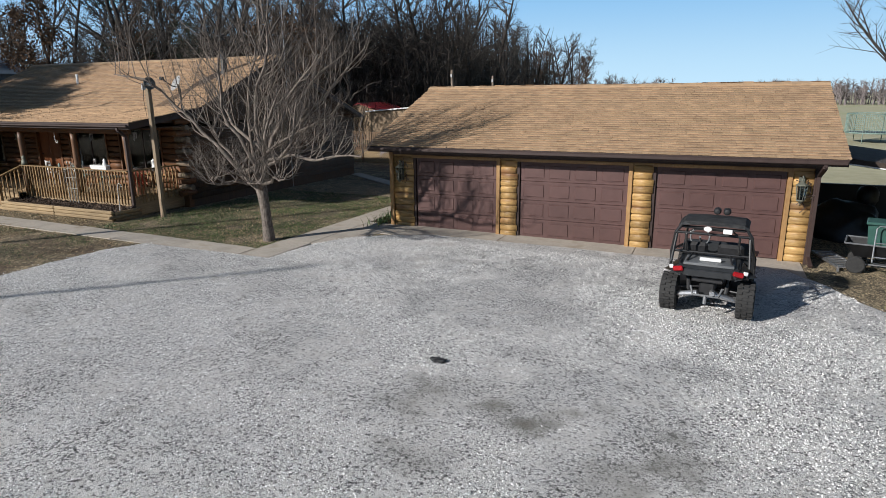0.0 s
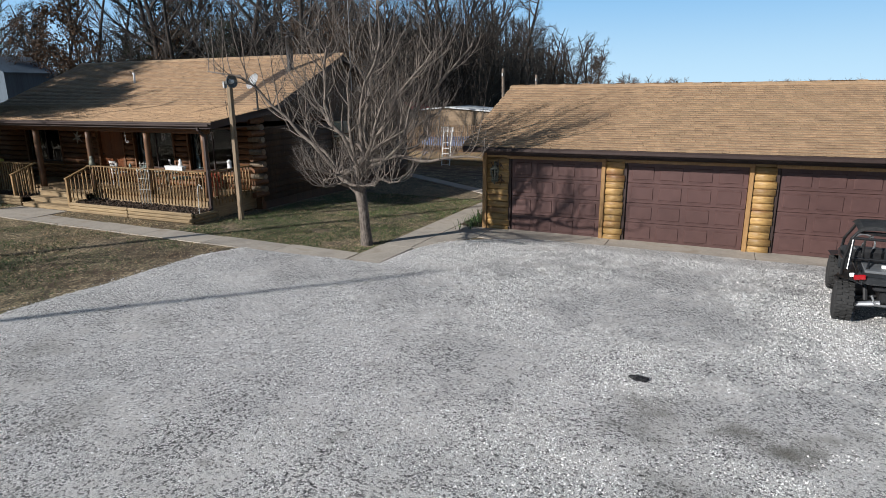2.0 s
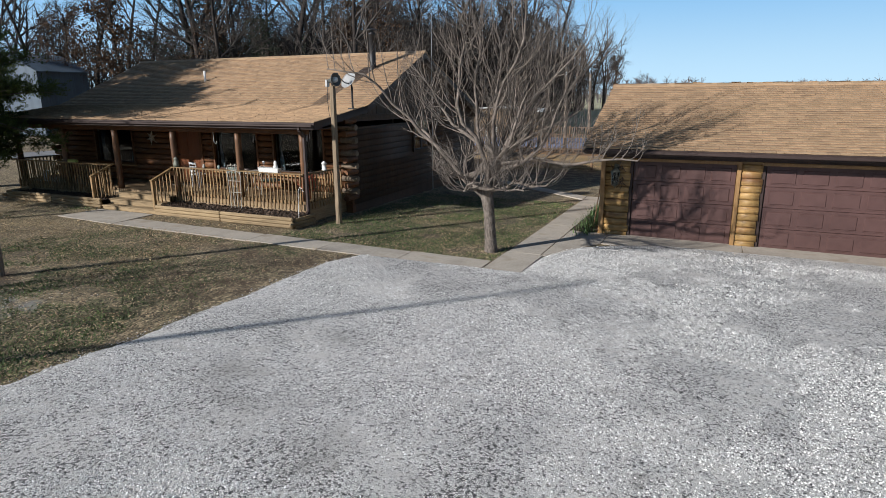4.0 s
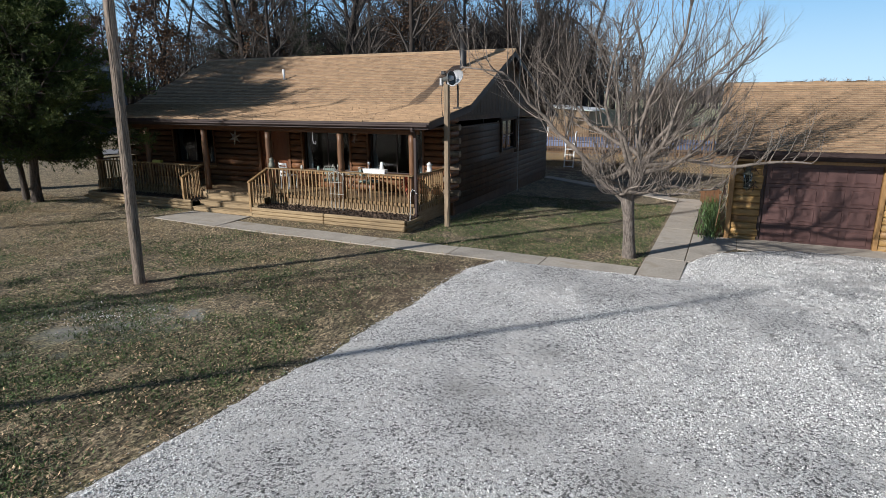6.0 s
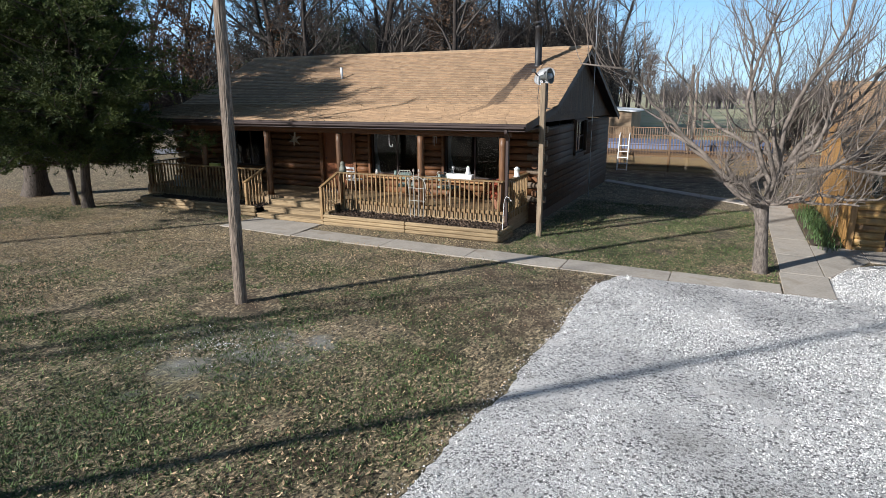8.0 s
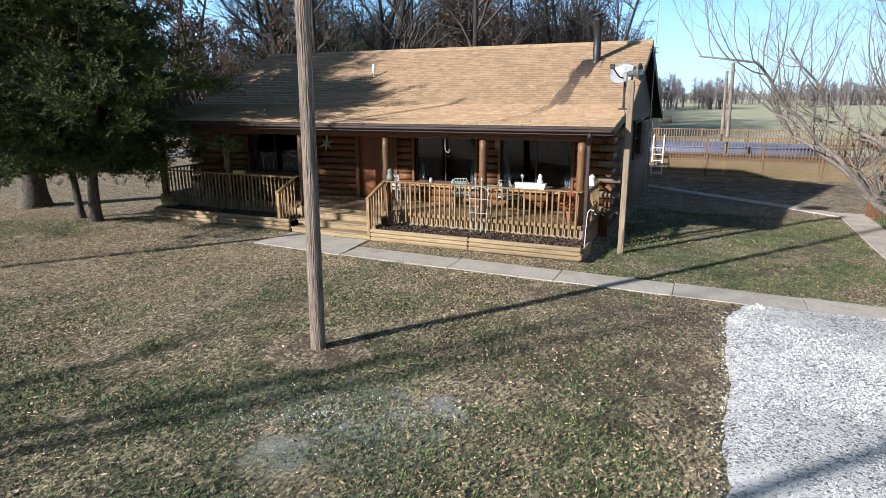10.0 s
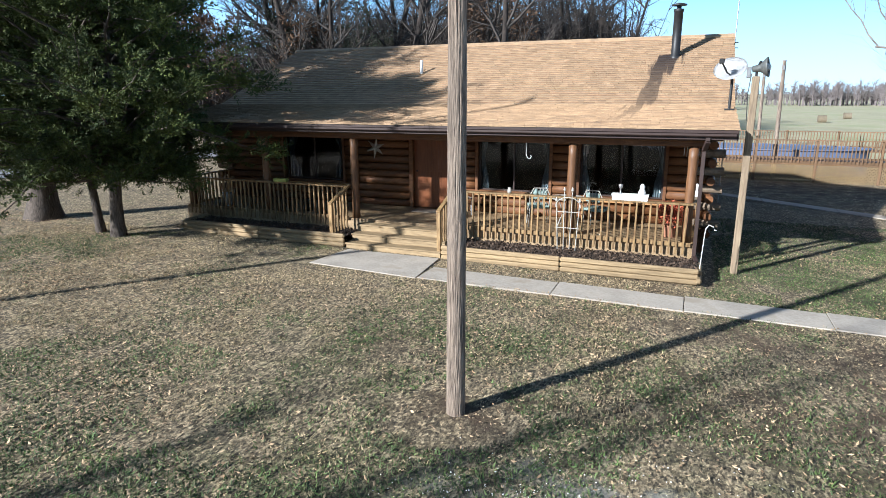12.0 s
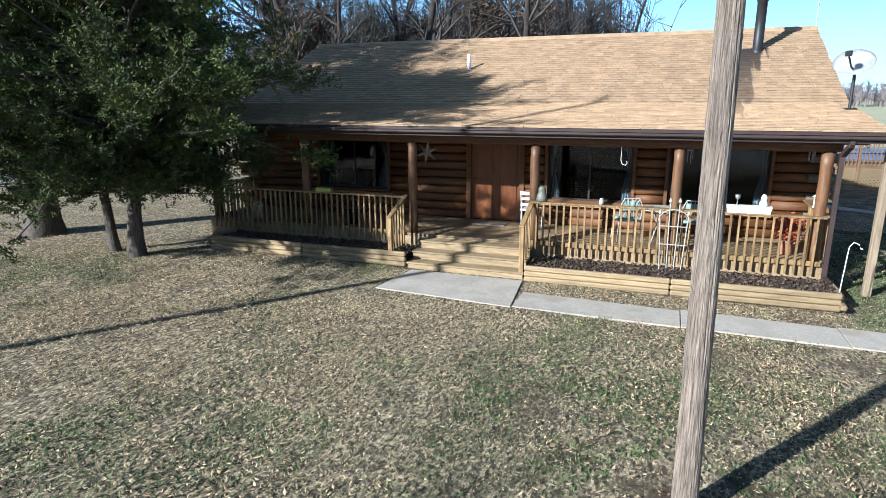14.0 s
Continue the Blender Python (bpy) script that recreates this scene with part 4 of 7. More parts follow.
# close thicket behind the pool deck and the garage
for k in range(3000):
    y = 50 + 45 * rnd.random()
    x = -0.36 * y - 3 - 34 * rnd.random()
    h = rnd.uniform(7, 13)
    p = Vector((x, y, gz(x, y) - 0.2))
    mid = p + Vector((rnd.gauss(0, 0.6), rnd.gauss(0, 0.6), h * 0.45))
    top = mid + Vector((rnd.gauss(0, 1.4), rnd.gauss(0, 1.4), h * 0.55))
    deep.tube([p, mid, top], [0.08, 0.05, 0.015], 3)
    for q in range(11):
        b = mid.lerp(top, rnd.uniform(-0.7, 1.0))
        e = Vector((rnd.gauss(0, 0.8), rnd.gauss(0, 0.8), rnd.uniform(0.1, 1.1))).normalized()
        deep.tube([b, b + e * rnd.uniform(0.9, 2.6)], [0.035, 0.01], 3)
tagged(new("far_woods", mesh_of("far_woods", deep.v, deep.f, M_WOODS)), "dense dark leafless woods, with an unseen added ring round the yard", "woods", kind="stuff")

# distant tree line beyond the fields
far = Limbs()
# distance haze is mixed into this paler, mauve-grey wood colour
M_FARWOOD = mat("haze-paled distant wood", (0.13, 0.11, 0.105), (0.21, 0.18, 0.175), 0.3, 0.95, 0, coarse=0.6)
for k in range(860):
    if k >= 640:
        x, h = rnd.uniform(10, 150), rnd.uniform(6.5, 9.5)
        y = 222 + rnd.uniform(-8, 10) - 0.12 * x
    elif k < 540:
        x = -60 + 330 * rnd.random()
        y = 235 + rnd.uniform(-10, 25) - 0.12 * x
        h = rnd.uniform(4.5, 7.5)
    elif k < 585:
        x, y, h = rnd.uniform(-28, -12), rnd.uniform(150, 180), rnd.uniform(6, 10)
    else:
        x, y, h = rnd.uniform(-14, 40), rnd.uniform(215, 230), rnd.uniform(6, 9)
    p = Vector((x, y, gz(x, y) - 0.3))
    top = limb(far, rnd, p, Vector((0, 0, 1)), h * 0.8, 0.22, 0.05, 0, 0.05, 3, 3)
    for q in range(52):
        s = rnd.uniform(0.25, 1)
        b = p.lerp(top[-1], s)
        e = Vector((rnd.gauss(0, 0.8), rnd.gauss(0, 0.8), rnd.uniform(0.3, 1.3))).normalized()
        far.tube([b, b + e * h * rnd.uniform(0.15, 0.36) * (1.25 - s * 0.75)], [0.06, 0.025], 3)
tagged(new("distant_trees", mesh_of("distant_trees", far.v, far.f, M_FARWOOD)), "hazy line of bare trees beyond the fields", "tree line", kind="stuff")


def plumes(base, axis, rg, count, bold):
    """Feathery sprays: small scale leaves set round each axis, shorter towards its tip."""
    n = len(base)
    along = np.sqrt(rg.rand(n, count, 1))
    size = rg.uniform(0.26, 0.52, (n, 1, 1)) * bold
    side = np.cross(axis[:, None, :], rg.normal(0, 1, (n, count, 3)))
    side /= np.linalg.norm(side, axis=2, keepdims=True) + 1e-9
    start = base[:, None, :] + axis[:, None, :] * along * size + side * 0.02
    way = axis[:, None, :] * 0.75 + side * rg.uniform(0.3, 0.9, (n, count, 1))
    reach = rg.uniform(0.05, 0.11, (n, count, 1)) * (1.15 - 0.6 * along) * bold
    flat = np.cross(way, rg.normal(0, 1, (n, count, 3)))
    flat *= 0.016 * bold / (np.linalg.norm(flat, axis=2, keepdims=True) + 1e-9)
    v = np.stack((start - flat, start + way * reach, start + flat), 2).reshape(-1, 3)
    me = bpy.data.meshes.new("foliage")
    me.from_pydata(v, [], np.arange(len(v)).reshape(-1, 3))
    me.update()
    return me


def cedar(x, y, high, radius, lift, r, seed, n, lean=(0.0, 0.0), bold=1.0, sunward=0.0, green=None, leaves=26, limbs=260):
    rnd, rg = random.Random(seed), np.random.RandomState(seed)
    ob = thing("cedar_tree", "dark green red cedar with shaggy drooping foliage", "tree", (x, y, gz(x, y)), group="cedars")
    t, c, base, axis = Limbs(), Limbs(), [], []
    pts = limb(t, rnd, Vector((0, 0, -0.2)), Vector((*lean, 1)), high, r, 0.02, 0.02, 0.03, 10, 14)
    for k in range(limbs):
        s = lift + (1 - lift) * rnd.random() ** 1.75
        i = min(int(s * 14), 13)
        p = pts[i].lerp(pts[i + 1], s * 14 - i)
        a = rnd.random() * 6.28
        u = (s - lift) / (1 - lift)
        reach = radius * (0.5 + 1.45 * u if u < 0.35 else 1.455 - u * 1.3) * rnd.uniform(0.55, 1.12) * (1 + sunward * math.cos(a + 1.5))
        b = limb(c, rnd, p, Vector((math.cos(a), math.sin(a), rnd.uniform(0.0, 0.45))), reach, 0.04, 0.008, 0.0, 0.1, 4, 6)
        out = Vector((math.cos(a), math.sin(a), 0))
        # foliage gathers in tufts along the limb
        tufts = [rnd.uniform(0.1, 1.02) ** 0.65 for _ in range(5)]
        for q in range(int(n / limbs)):
            w = min(rnd.choice(tufts) + rnd.gauss(0, 0.05), 1.05)
            i = min(int(w * 6), 5)
            base.append(b[i].lerp(b[i + 1], w * 6 - i) + Vector((rnd.gauss(0, .11), rnd.gauss(0, .11), rnd.gauss(-0.02, .09))))
            axis.append((Vector((rnd.gauss(0, .6), rnd.gauss(0, .6), rnd.gauss(0.25, 0.45))) + out * 0.8).normalized())
    foot = []
    for px, py, pz in t.v:
        a = math.atan2(py, px)
        g = 1 + (0.35 * max(0, 1 - max(pz, 0) / 0.6) ** 2) * (1 + 0.5 * math.sin(5 * a + seed)) if pz < 1.2 else 1
        foot.append((px * g, py * g, pz))
    part("trunk", mesh_of("trunk", foot, t.f, M_CEDARBARK, True), None, ob)
    part("branch_rest", mesh_of("branch_rest", c.v, c.f, M_CEDARBARK, True), None, ob, kind="stuff")
    me = plumes(np.array(base), np.array(axis), rg, leaves, bold)
    me.materials.append(green or M_CEDAR)
    part("foliage", me, None, ob)
    return ob


cedar(-34.3, 12.1, 11.0, 4.8, 0.37, 0.42, 1, 16500, (-0.02, 0), 1.1, 0.15)
cedar(-31.1, 11.4, 8.4, 3.6, 0.28, 0.11, 2, 9000, (-0.16, 0), 1.0, 0.2)
cedar(-30.35, 11.25, 7.7, 4.9, 0.22, 0.17, 3, 16000, (0.02, 0), 1.0, 0.35)

wild = cedar(-44.5, 37, 15, 3.8, 0.05, 0.2, 9, 1900, (0.02, 0), 2.6, 0.0, M_WILD, 10)
tagged(wild, "dark wild cedar among the bare woodland trees", group="wild cedars")
for x, y in ((-37.5, 37), (-41, 47), (-46, 41), (-53, 52), (-35, 60), (-40, 80)):
    copy_thing(wild, pose(x, y, gz(x, y), 0, 0, (x * 57 + y * 31) % 360) @ Matrix.Scale(0.62, 4))
for x, y in ((-33, 44), (-30.5, 41), (-35.5, 52), (-24.3, 71), (-26.6, 66), (-29.5, 73), (-28.2, 60), (-26, 78), (-31.2, 62), (-34, 50), (-31, 47), (-27.4, 54), (-38, 43), (-42, 38)):
    copy_thing(kinds[int(x * 7 + y) % 4], pose(x, y, gz(x, y), 0, 0, (x * 57 + y * 31) % 360))

# ---- poles and a tree to the south, whose shadows fall on lawn and drive ----
for px, py, hh, dx, dy in ((-28.7, 5.5, 9.5, 0, 0), (-20.6, -2.6, 8.7, 1.4, -2.2)):
    ob = thing("utility_pole", "tall grey weathered wooden utility pole", "utility pole", (px, py, gz(px, py)))
    bm = bmesh.new()
    rod(bm, [(0, 0, -0.3), (dx / 2, dy / 2, hh * 0.5), (dx, dy, hh)], [0.095, 0.085, 0.07], 12)
    part("shaft", bm, M_POLE, ob, smooth=True)
thin = thing("bare_tree", "tall bare forked tree beside the drive", "tree", (-29.3, -8.4, 0))
t_, c_ = Limbs(), Limbs()
rnd = random.Random(77)
pts = limb(t_, rnd, Vector((0, 0, -0.3)), Vector((0, 0, 1)), 5.6, 0.26, 0.2, 0.02, 0.02, 9, 8)
# leaders spread across the light: sideways offset at the fork, lean, length
for off, tilt, long, r in ((0.0, 0.02, 7.0, 0.13), (0.5, 0.10, 6.5, 0.12), (-0.8, -0.38, 3.4, 0.11)):
    q = limb(t_, rnd, pts[-2] + Vector((0.809, -0.588, 0)) * off * 0.3, Vector((0.809 * tilt, -0.588 * tilt, 1)) + Vector((0.809, -0.588, 0)) * off * 0.2, long, r, 0.04, 0.02, 0.035, 7, 9)
    for k in range(4):
        a = rnd.random() * 6.28
        grow(c_, rnd, q[3 + k], Vector((math.cos(a), math.sin(a), 1.6)), rnd.uniform(1.0, 2.0), 0.035, 0, [(3, 0.5, 0.6, 0.05, 0.12, 5, 5), (3, 0.5, 0.6, 0.03, 0.12, 3, 3), (0, 0, 0, 0, 0.1, 3, 2)])
part("trunk", mesh_of("trunk", t_.v, t_.f, M_BARK, True), None, thin)
part("crown", mesh_of("crown", c_.v, c_.f, M_BARK, True), None, thin)


# ---- windows and doors ----
M_GLASS = bpy.data.materials.new("window glass")
M_GLASS.use_nodes = True
b = M_GLASS.node_tree.nodes["Principled BSDF"]
# tinted to darken the rooms seen through it
b.inputs["Base Color"].default_value = (0.5, 0.55, 0.56, 1)
b.inputs["Roughness"].default_value, b.inputs["IOR"].default_value, b.inputs["Transmission Weight"].default_value = 0.02, 1.36, 1.0
M_CURTAIN = mat("pale blue grey curtain", (0.16, 0.19, 0.21), (0.26, 0.30, 0.33), 12, 0.9, 0.2, (6, 6, 0.4), 0.4)
M_DOOR = mat("red brown wooden door", (0.17, 0.052, 0.017), (0.24, 0.082, 0.027), 9, 0.4, 0.12, (3, 3, 0.3), 0.4)
# room shade is put into this near-black wall and ceiling colour
M_ROOM = mat("unlit room wall", (0.02, 0.016, 0.012), (0.035, 0.026, 0.02), 3, 0.9, 0)
M_SILL = mat("tan sill board", (0.36, 0.18, 0.07), (0.46, 0.25, 0.10), 9, 0.5, 0.15, (0.4, 3, 3), 0.4)


def bars(bm, x0, x1, y0, y1, z0, z1, w):
    for a in ((x0, x0 + w, z0, z1), (x1 - w, x1, z0, z1), (x0 + w, x1 - w, z0, z0 + w), (x0 + w, x1 - w, z1 - w, z1)):
        box(bm, a[0], a[1], y0, y1, a[2], a[3])


for a, b, z0, z1 in (OPEN[0], OPEN[2], OPEN[3]):
    win = thing("window", "", "")
    win.parent = house
    bm = bmesh.new()
    bars(bm, a - 0.07, b + 0.07, HY0 - 0.085, HY0 + 0.12, z0 - 0.07, z1 + 0.07, 0.07)
    part("window_frame", bm, M_LOGDARK, win)
    bm = bmesh.new()
    bars(bm, a, b, HY0 + 0.05, HY0 + 0.09, z0, z1, 0.045)
    box(bm, (a + b) / 2 - 0.02, (a + b) / 2 + 0.02, HY0 + 0.05, HY0 + 0.085, z0 + 0.045, z1 - 0.045)
    part("sash", bm, M_DARKTRIM, win)
    bm = bmesh.new()
    box(bm, a + 0.046, b - 0.046, HY0 + 0.066, HY0 + 0.072, z0 + 0.046, z1 - 0.046)
    part("pane", bm, M_GLASS, win).visible_shadow = False
    bm = bmesh.new()
    box(bm, a - 0.12, b + 0.12, HY0 - 0.13, HY0 - 0.0, z0 - 0.12, z0 - 0.075, 0.006)
    part("window_sill", bm, M_SILL, win)
    for side in (-1, 1):
        x0 = a + 0.03 if side < 0 else b - 0.03
        verts, faces, n = [], [], 14
        wide = 0.36 if a < -25 else 0.2
        for j in range(9):
            v = j / 8
            pull = 1 - 0.55 * math.sin(math.pi * min(1, v * 1.15)) ** 2
            for i in range(n + 1):
                u = i / n
                verts.append((x0 - side * u * wide * pull, HY0 + 0.16 + 0.025 * math.sin(u * 22), z1 - 0.04 - v * (z1 - z0 - 0.06)))
        for j in range(8):
            for i in range(n):
                k = j * (n + 1) + i
                faces.append((k, k + 1, k + n + 2, k + n + 1))
        part("curtain", mesh_of("curtain", verts, faces, M_CURTAIN, True), None, win, "pale tied-back curtain")
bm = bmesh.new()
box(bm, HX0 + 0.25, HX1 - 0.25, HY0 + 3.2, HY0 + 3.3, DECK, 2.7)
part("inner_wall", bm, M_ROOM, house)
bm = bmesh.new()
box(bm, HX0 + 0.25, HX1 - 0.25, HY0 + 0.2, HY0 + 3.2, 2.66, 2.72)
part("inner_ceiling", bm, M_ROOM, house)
# entrance door
a, b, z0, z1 = OPEN[1]
entry = thing("door", "red brown wooden front door, closed", "door")
entry.parent = house
del entry["category"]
bm = bmesh.new()
for q in ((a - 0.09, a + 0.02, z0, z1 + 0.02), (b - 0.02, b + 0.09, z0, z1 + 0.02), (a - 0.09, b + 0.09, z1 + 0.02, z1 + 0.11)):
    box(bm, q[0], q[1], HY0 - 0.09, HY0 + 0.12, q[2], q[3])
part("door_frame", bm, M_LOGDARK, entry)
bm = bmesh.new()
box(bm, a + 0.02, b - 0.02, HY0 + 0.03, HY0 + 0.075, z0 + 0.01, z1, 0.004)
part("door_leaf", bm, M_DOOR, entry)
for i in range(2):
    for zz0, zz1 in ((z0 + 0.15, z0 + 0.85), (z0 + 1.0, z1 - 0.15)):
        w = (b - a - 0.04) / 2
        x0 = a + 0.02 + i * w
        bm = bmesh.new()
        box(bm, x0 + 0.1, x0 + w - 0.08, HY0 + 0.018, HY0 + 0.031, zz0, zz1, 0.01)
        part("door_panel", bm, M_DOOR, entry)
bm = bmesh.new()
rod(bm, [(a + 0.12, HY0 + 0.03, 1.38), (a + 0.12, HY0 - 0.03, 1.38)], [0.012, 0.03], 10)
part("door_knob", bm, M_DARKTRIM, entry, "dark metal knob")
# side window
ya, yb, z0, z1 = WIN_SIDE
win = thing("window", "", "")
win.parent = house
bm = bmesh.new()
for q in ((ya - 0.06, ya, z0, z1), (yb, yb + 0.06, z0, z1), (ya - 0.06, yb + 0.06, z0 - 0.06, z0), (ya - 0.06, yb + 0.06, z1, z1 + 0.06)):
    box(bm, HX1 - 0.05, HX1 + 0.09, q[0], q[1], q[2], q[3])
part("window_frame", bm, M_BOARD, win)
bm = bmesh.new()
for y0, y1 in ((ya, ya + 0.05), ((ya + yb) / 2 - 0.06, (ya + yb) / 2 + 0.06), (yb - 0.05, yb)):
    box(bm, HX1 - 0.06, HX1 - 0.02, y0, y1, z0, z1)
for zz in (z0, (z0 + z1) / 2 - 0.03, z1 - 0.05):
    box(bm, HX1 - 0.055, HX1 - 0.025, ya + 0.05, yb - 0.05, zz, zz + 0.05)
part("sash", bm, M_DARKTRIM, win)
bm = bmesh.new()
box(bm, HX1 - 0.043, HX1 - 0.037, ya + 0.02, yb - 0.02, z0 + 0.02, z1 - 0.02)
part("pane", bm, M_GLASS, win).visible_shadow = False
bm = bmesh.new()
box(bm, HX1 - 0.16, HX1 - 0.13, ya + 0.1, yb - 0.1, z0 + 0.45, z1 - 0.02)
part("curtain", bm, M_WHITE, win, "short white curtain")

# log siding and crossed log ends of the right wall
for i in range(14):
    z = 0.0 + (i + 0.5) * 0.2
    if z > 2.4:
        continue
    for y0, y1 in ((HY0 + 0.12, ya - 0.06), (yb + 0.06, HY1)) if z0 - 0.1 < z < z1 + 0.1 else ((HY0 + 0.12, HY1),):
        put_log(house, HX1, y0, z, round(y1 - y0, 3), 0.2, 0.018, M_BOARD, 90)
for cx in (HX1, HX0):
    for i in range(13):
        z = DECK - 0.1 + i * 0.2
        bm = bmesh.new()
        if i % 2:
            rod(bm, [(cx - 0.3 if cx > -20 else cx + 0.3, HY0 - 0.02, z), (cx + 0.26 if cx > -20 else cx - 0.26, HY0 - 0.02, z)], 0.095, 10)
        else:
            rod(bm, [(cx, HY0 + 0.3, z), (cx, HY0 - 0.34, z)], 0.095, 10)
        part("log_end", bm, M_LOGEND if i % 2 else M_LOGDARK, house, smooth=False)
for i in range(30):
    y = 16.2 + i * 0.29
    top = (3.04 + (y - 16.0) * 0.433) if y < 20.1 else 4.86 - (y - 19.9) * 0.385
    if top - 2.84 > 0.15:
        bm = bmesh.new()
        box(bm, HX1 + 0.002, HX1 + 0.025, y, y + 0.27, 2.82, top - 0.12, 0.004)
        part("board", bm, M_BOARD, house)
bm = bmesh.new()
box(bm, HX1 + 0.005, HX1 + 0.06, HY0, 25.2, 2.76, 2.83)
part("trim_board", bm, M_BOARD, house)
for (ya_, za_), (yb_, zb_) in zip(HROOF, HROOF[1:]):
    bm = bmesh.new()
    beam(bm, (-16.065, ya_, za_ - 0.1), (-16.065, yb_, zb_ - 0.1), 0.03, 0.2, 0.003)
    part("barge_board", bm, M_DARKTRIM, house)

# ---- porch steps, beds ----
stairs = thing("porch_steps", "wide tan wooden steps up to the porch", "steps", (-23.1, 12.5, gz(-23, 12.5)))
zb = gz(-23, 12.5)
for k in range(3):
    z = 0.02 + k * 0.165
    bm = bmesh.new()
    box(bm, -1.22, 1.22, k * 0.3, k * 0.3 + 0.04, z - 0.15, z + 0.075, 0.005)
    part("riser", bm, M_TIMBER, stairs)
    bm = bmesh.new()
    box(bm, -1.24, 1.24, k * 0.3 - 0.02, k * 0.3 + 0.33, z + 0.078, z + 0.115, 0.006)
    part("tread", bm, M_TIMBER, stairs)
M_MULCH = mat("dark bark mulch", (0.025, 0.016, 0.011), (0.075, 0.048, 0.032), 40, 0.95, 1.0, coarse=0.4)
for a, b in ((-29.3, -24.4), (-21.8, -16.55)):
    bed = thing("mulch_bed", "dark bark mulch in a raised bed before the porch", "mulch bed")
    verts, faces, n = [], [], 60
    for j in range(9):
        for i in range(n + 1):
            x, y = a + (b - a) * i / n, 12.55 + 0.87 * j / 8
            verts.append((x, y, 0.09 + 0.03 * noise.noise((x * 3, y * 3, 1)) + 0.02 * noise.noise((x * 11, y * 11, 1))))
    for j in range(8):
        for i in range(n):
            k = j * (n + 1) + i
            faces.append((k, k + 1, k + n + 2, k + n + 1))
    part("soil", mesh_of("soil", verts, faces, M_MULCH, True), None, bed)
    lv, lf = [], []
    rr = random.Random(int(-a))
    for k in range(1500):
        leaf(lv, lf, rr, Vector((rr.uniform(a, b), rr.uniform(12.56, 13.4), 0.115)), rr.uniform(0.015, 0.05))
    part("mulch_chip", mesh_of("mulch_chip", lv, lf, mat("mulch chip", (0.035, 0.022, 0.015), (0.13, 0.085, 0.055), 20, 0.9, 0, vary=0.4, island=True)), None, bed, kind="stuff")
# sides of the beds
for x in (-16.5, -29.35):
    side = thing("timber_border", "stacked tan landscape timbers closing a mulch bed", "garden edging", (x, 12.5, gz(x, 12.5)), group="garden edging")
    for k in range(3):
        bm = bmesh.new()
        box(bm, -0.05, 0.05, -0.18 if k == 1 else 0.06, 1.0, k * 0.105 - 0.02, k * 0.105 + 0.08, 0.025)
        part("timber", bm, M_TIMBER, side)
# stair rails
for x in (-21.92, -24.72):
    ob = thing("stair_rail", "short sloping stained stair rail with balusters", "railing", (x, 12.55, 0.1))
    bm = bmesh.new()
    box(bm, -0.045, 0.045, -0.045, 0.045, -0.2, 0.78, 0.006)
    part("newel_post", bm, M_RAIL, ob)
    bm = bmesh.new()
    beam(bm, (0, -0.06, 0.78), (0, 0.86, 1.12), 0.1, 0.04, 0.006)
    part("top_rail", bm, M_RAIL, ob)
    for k in range(5):
        bm = bmesh.new()
        y = 0.14 + k * 0.14
        box(bm, -0.018, 0.018, y - 0.018, y + 0.018, 0.05, 0.8 + y * 0.37, 0.003)
        part("baluster", bm, M_RAIL, ob)

# ---- roof things ----
flue = thing("stove_flue", "black metal stove flue with a flat rain cap", "chimney", (-17.52, 18.85, 4.3))
bm = bmesh.new()
lathe(bm, [(0.15, -0.1), (0.15, 0.06), (0.115, 0.09), (0.115, 1.2), (0.13, 1.21), (0.13, 1.28), (0.10, 1.285)], 20)
part("pipe", bm, M_BLACK, flue, smooth=True)
bm = bmesh.new()
lathe(bm, [(0.06, 1.28), (0.06, 1.36), (0.2, 1.37), (0.2, 1.40), (0.02, 1.44)], 20)
part("cap", bm, M_BLACK, flue)
vent = thing("vent_pipe", "thin white plastic vent pipe on the roof", "vent pipe", (-24.75, 18.0, 3.95))
bm = bmesh.new()
rod(bm, [(0, 0, -0.05), (0, 0, 0.46)], 0.045, 12)
part("pipe", bm, M_WHITE, vent, smooth=True)
bm = bmesh.new()
rod(bm, [(0, 0, -0.02), (0, 0, 0.05)], [0.09, 0.05], 12)
part("boot", bm, M_BLACK, vent)

dish = thing("satellite_dish", "pale grey satellite dish on a black roof mount", "satellite dish", (-16.18, 15.3, 3.04))
bm = bmesh.new()
rod(bm, [(0, 0, -0.08), (0, 0, 0.6), (-0.03, 0.0, 0.82)], 0.03, 8)
box(bm, -0.1, 0.1, -0.12, 0.12, -0.06, 0.02)
part("mount", bm, M_BLACK, dish)
bm = bmesh.new()
rings = []
for j in range(7):
    r = j / 6
    rings.append([bm.verts.new((0.36 * r * math.cos(2 * math.pi * k / 28), 0.27 * r * math.sin(2 * math.pi * k / 28), 0.09 * r * r)) for k in range(28)] if j else [bm.verts.new((0, 0, 0))])
for k in range(28):
    bm.faces.new((rings[0][0], rings[1][k], rings[1][(k + 1) % 28]))
for p, q in zip(rings[1:], rings[2:]):
    for k in range(28):
        bm.faces.new((p[k], q[k], q[(k + 1) % 28], p[(k + 1) % 28]))
bmesh.ops.solidify(bm, geom=bm.faces[:], thickness=0.012)
tilt = look((-0.03, -0.02, 0.82), (-0.6, -1.2, 1.52)) @ pose(0, 0, 0, 180, 0, 0)
bmesh.ops.transform(bm, matrix=tilt, verts=bm.verts)
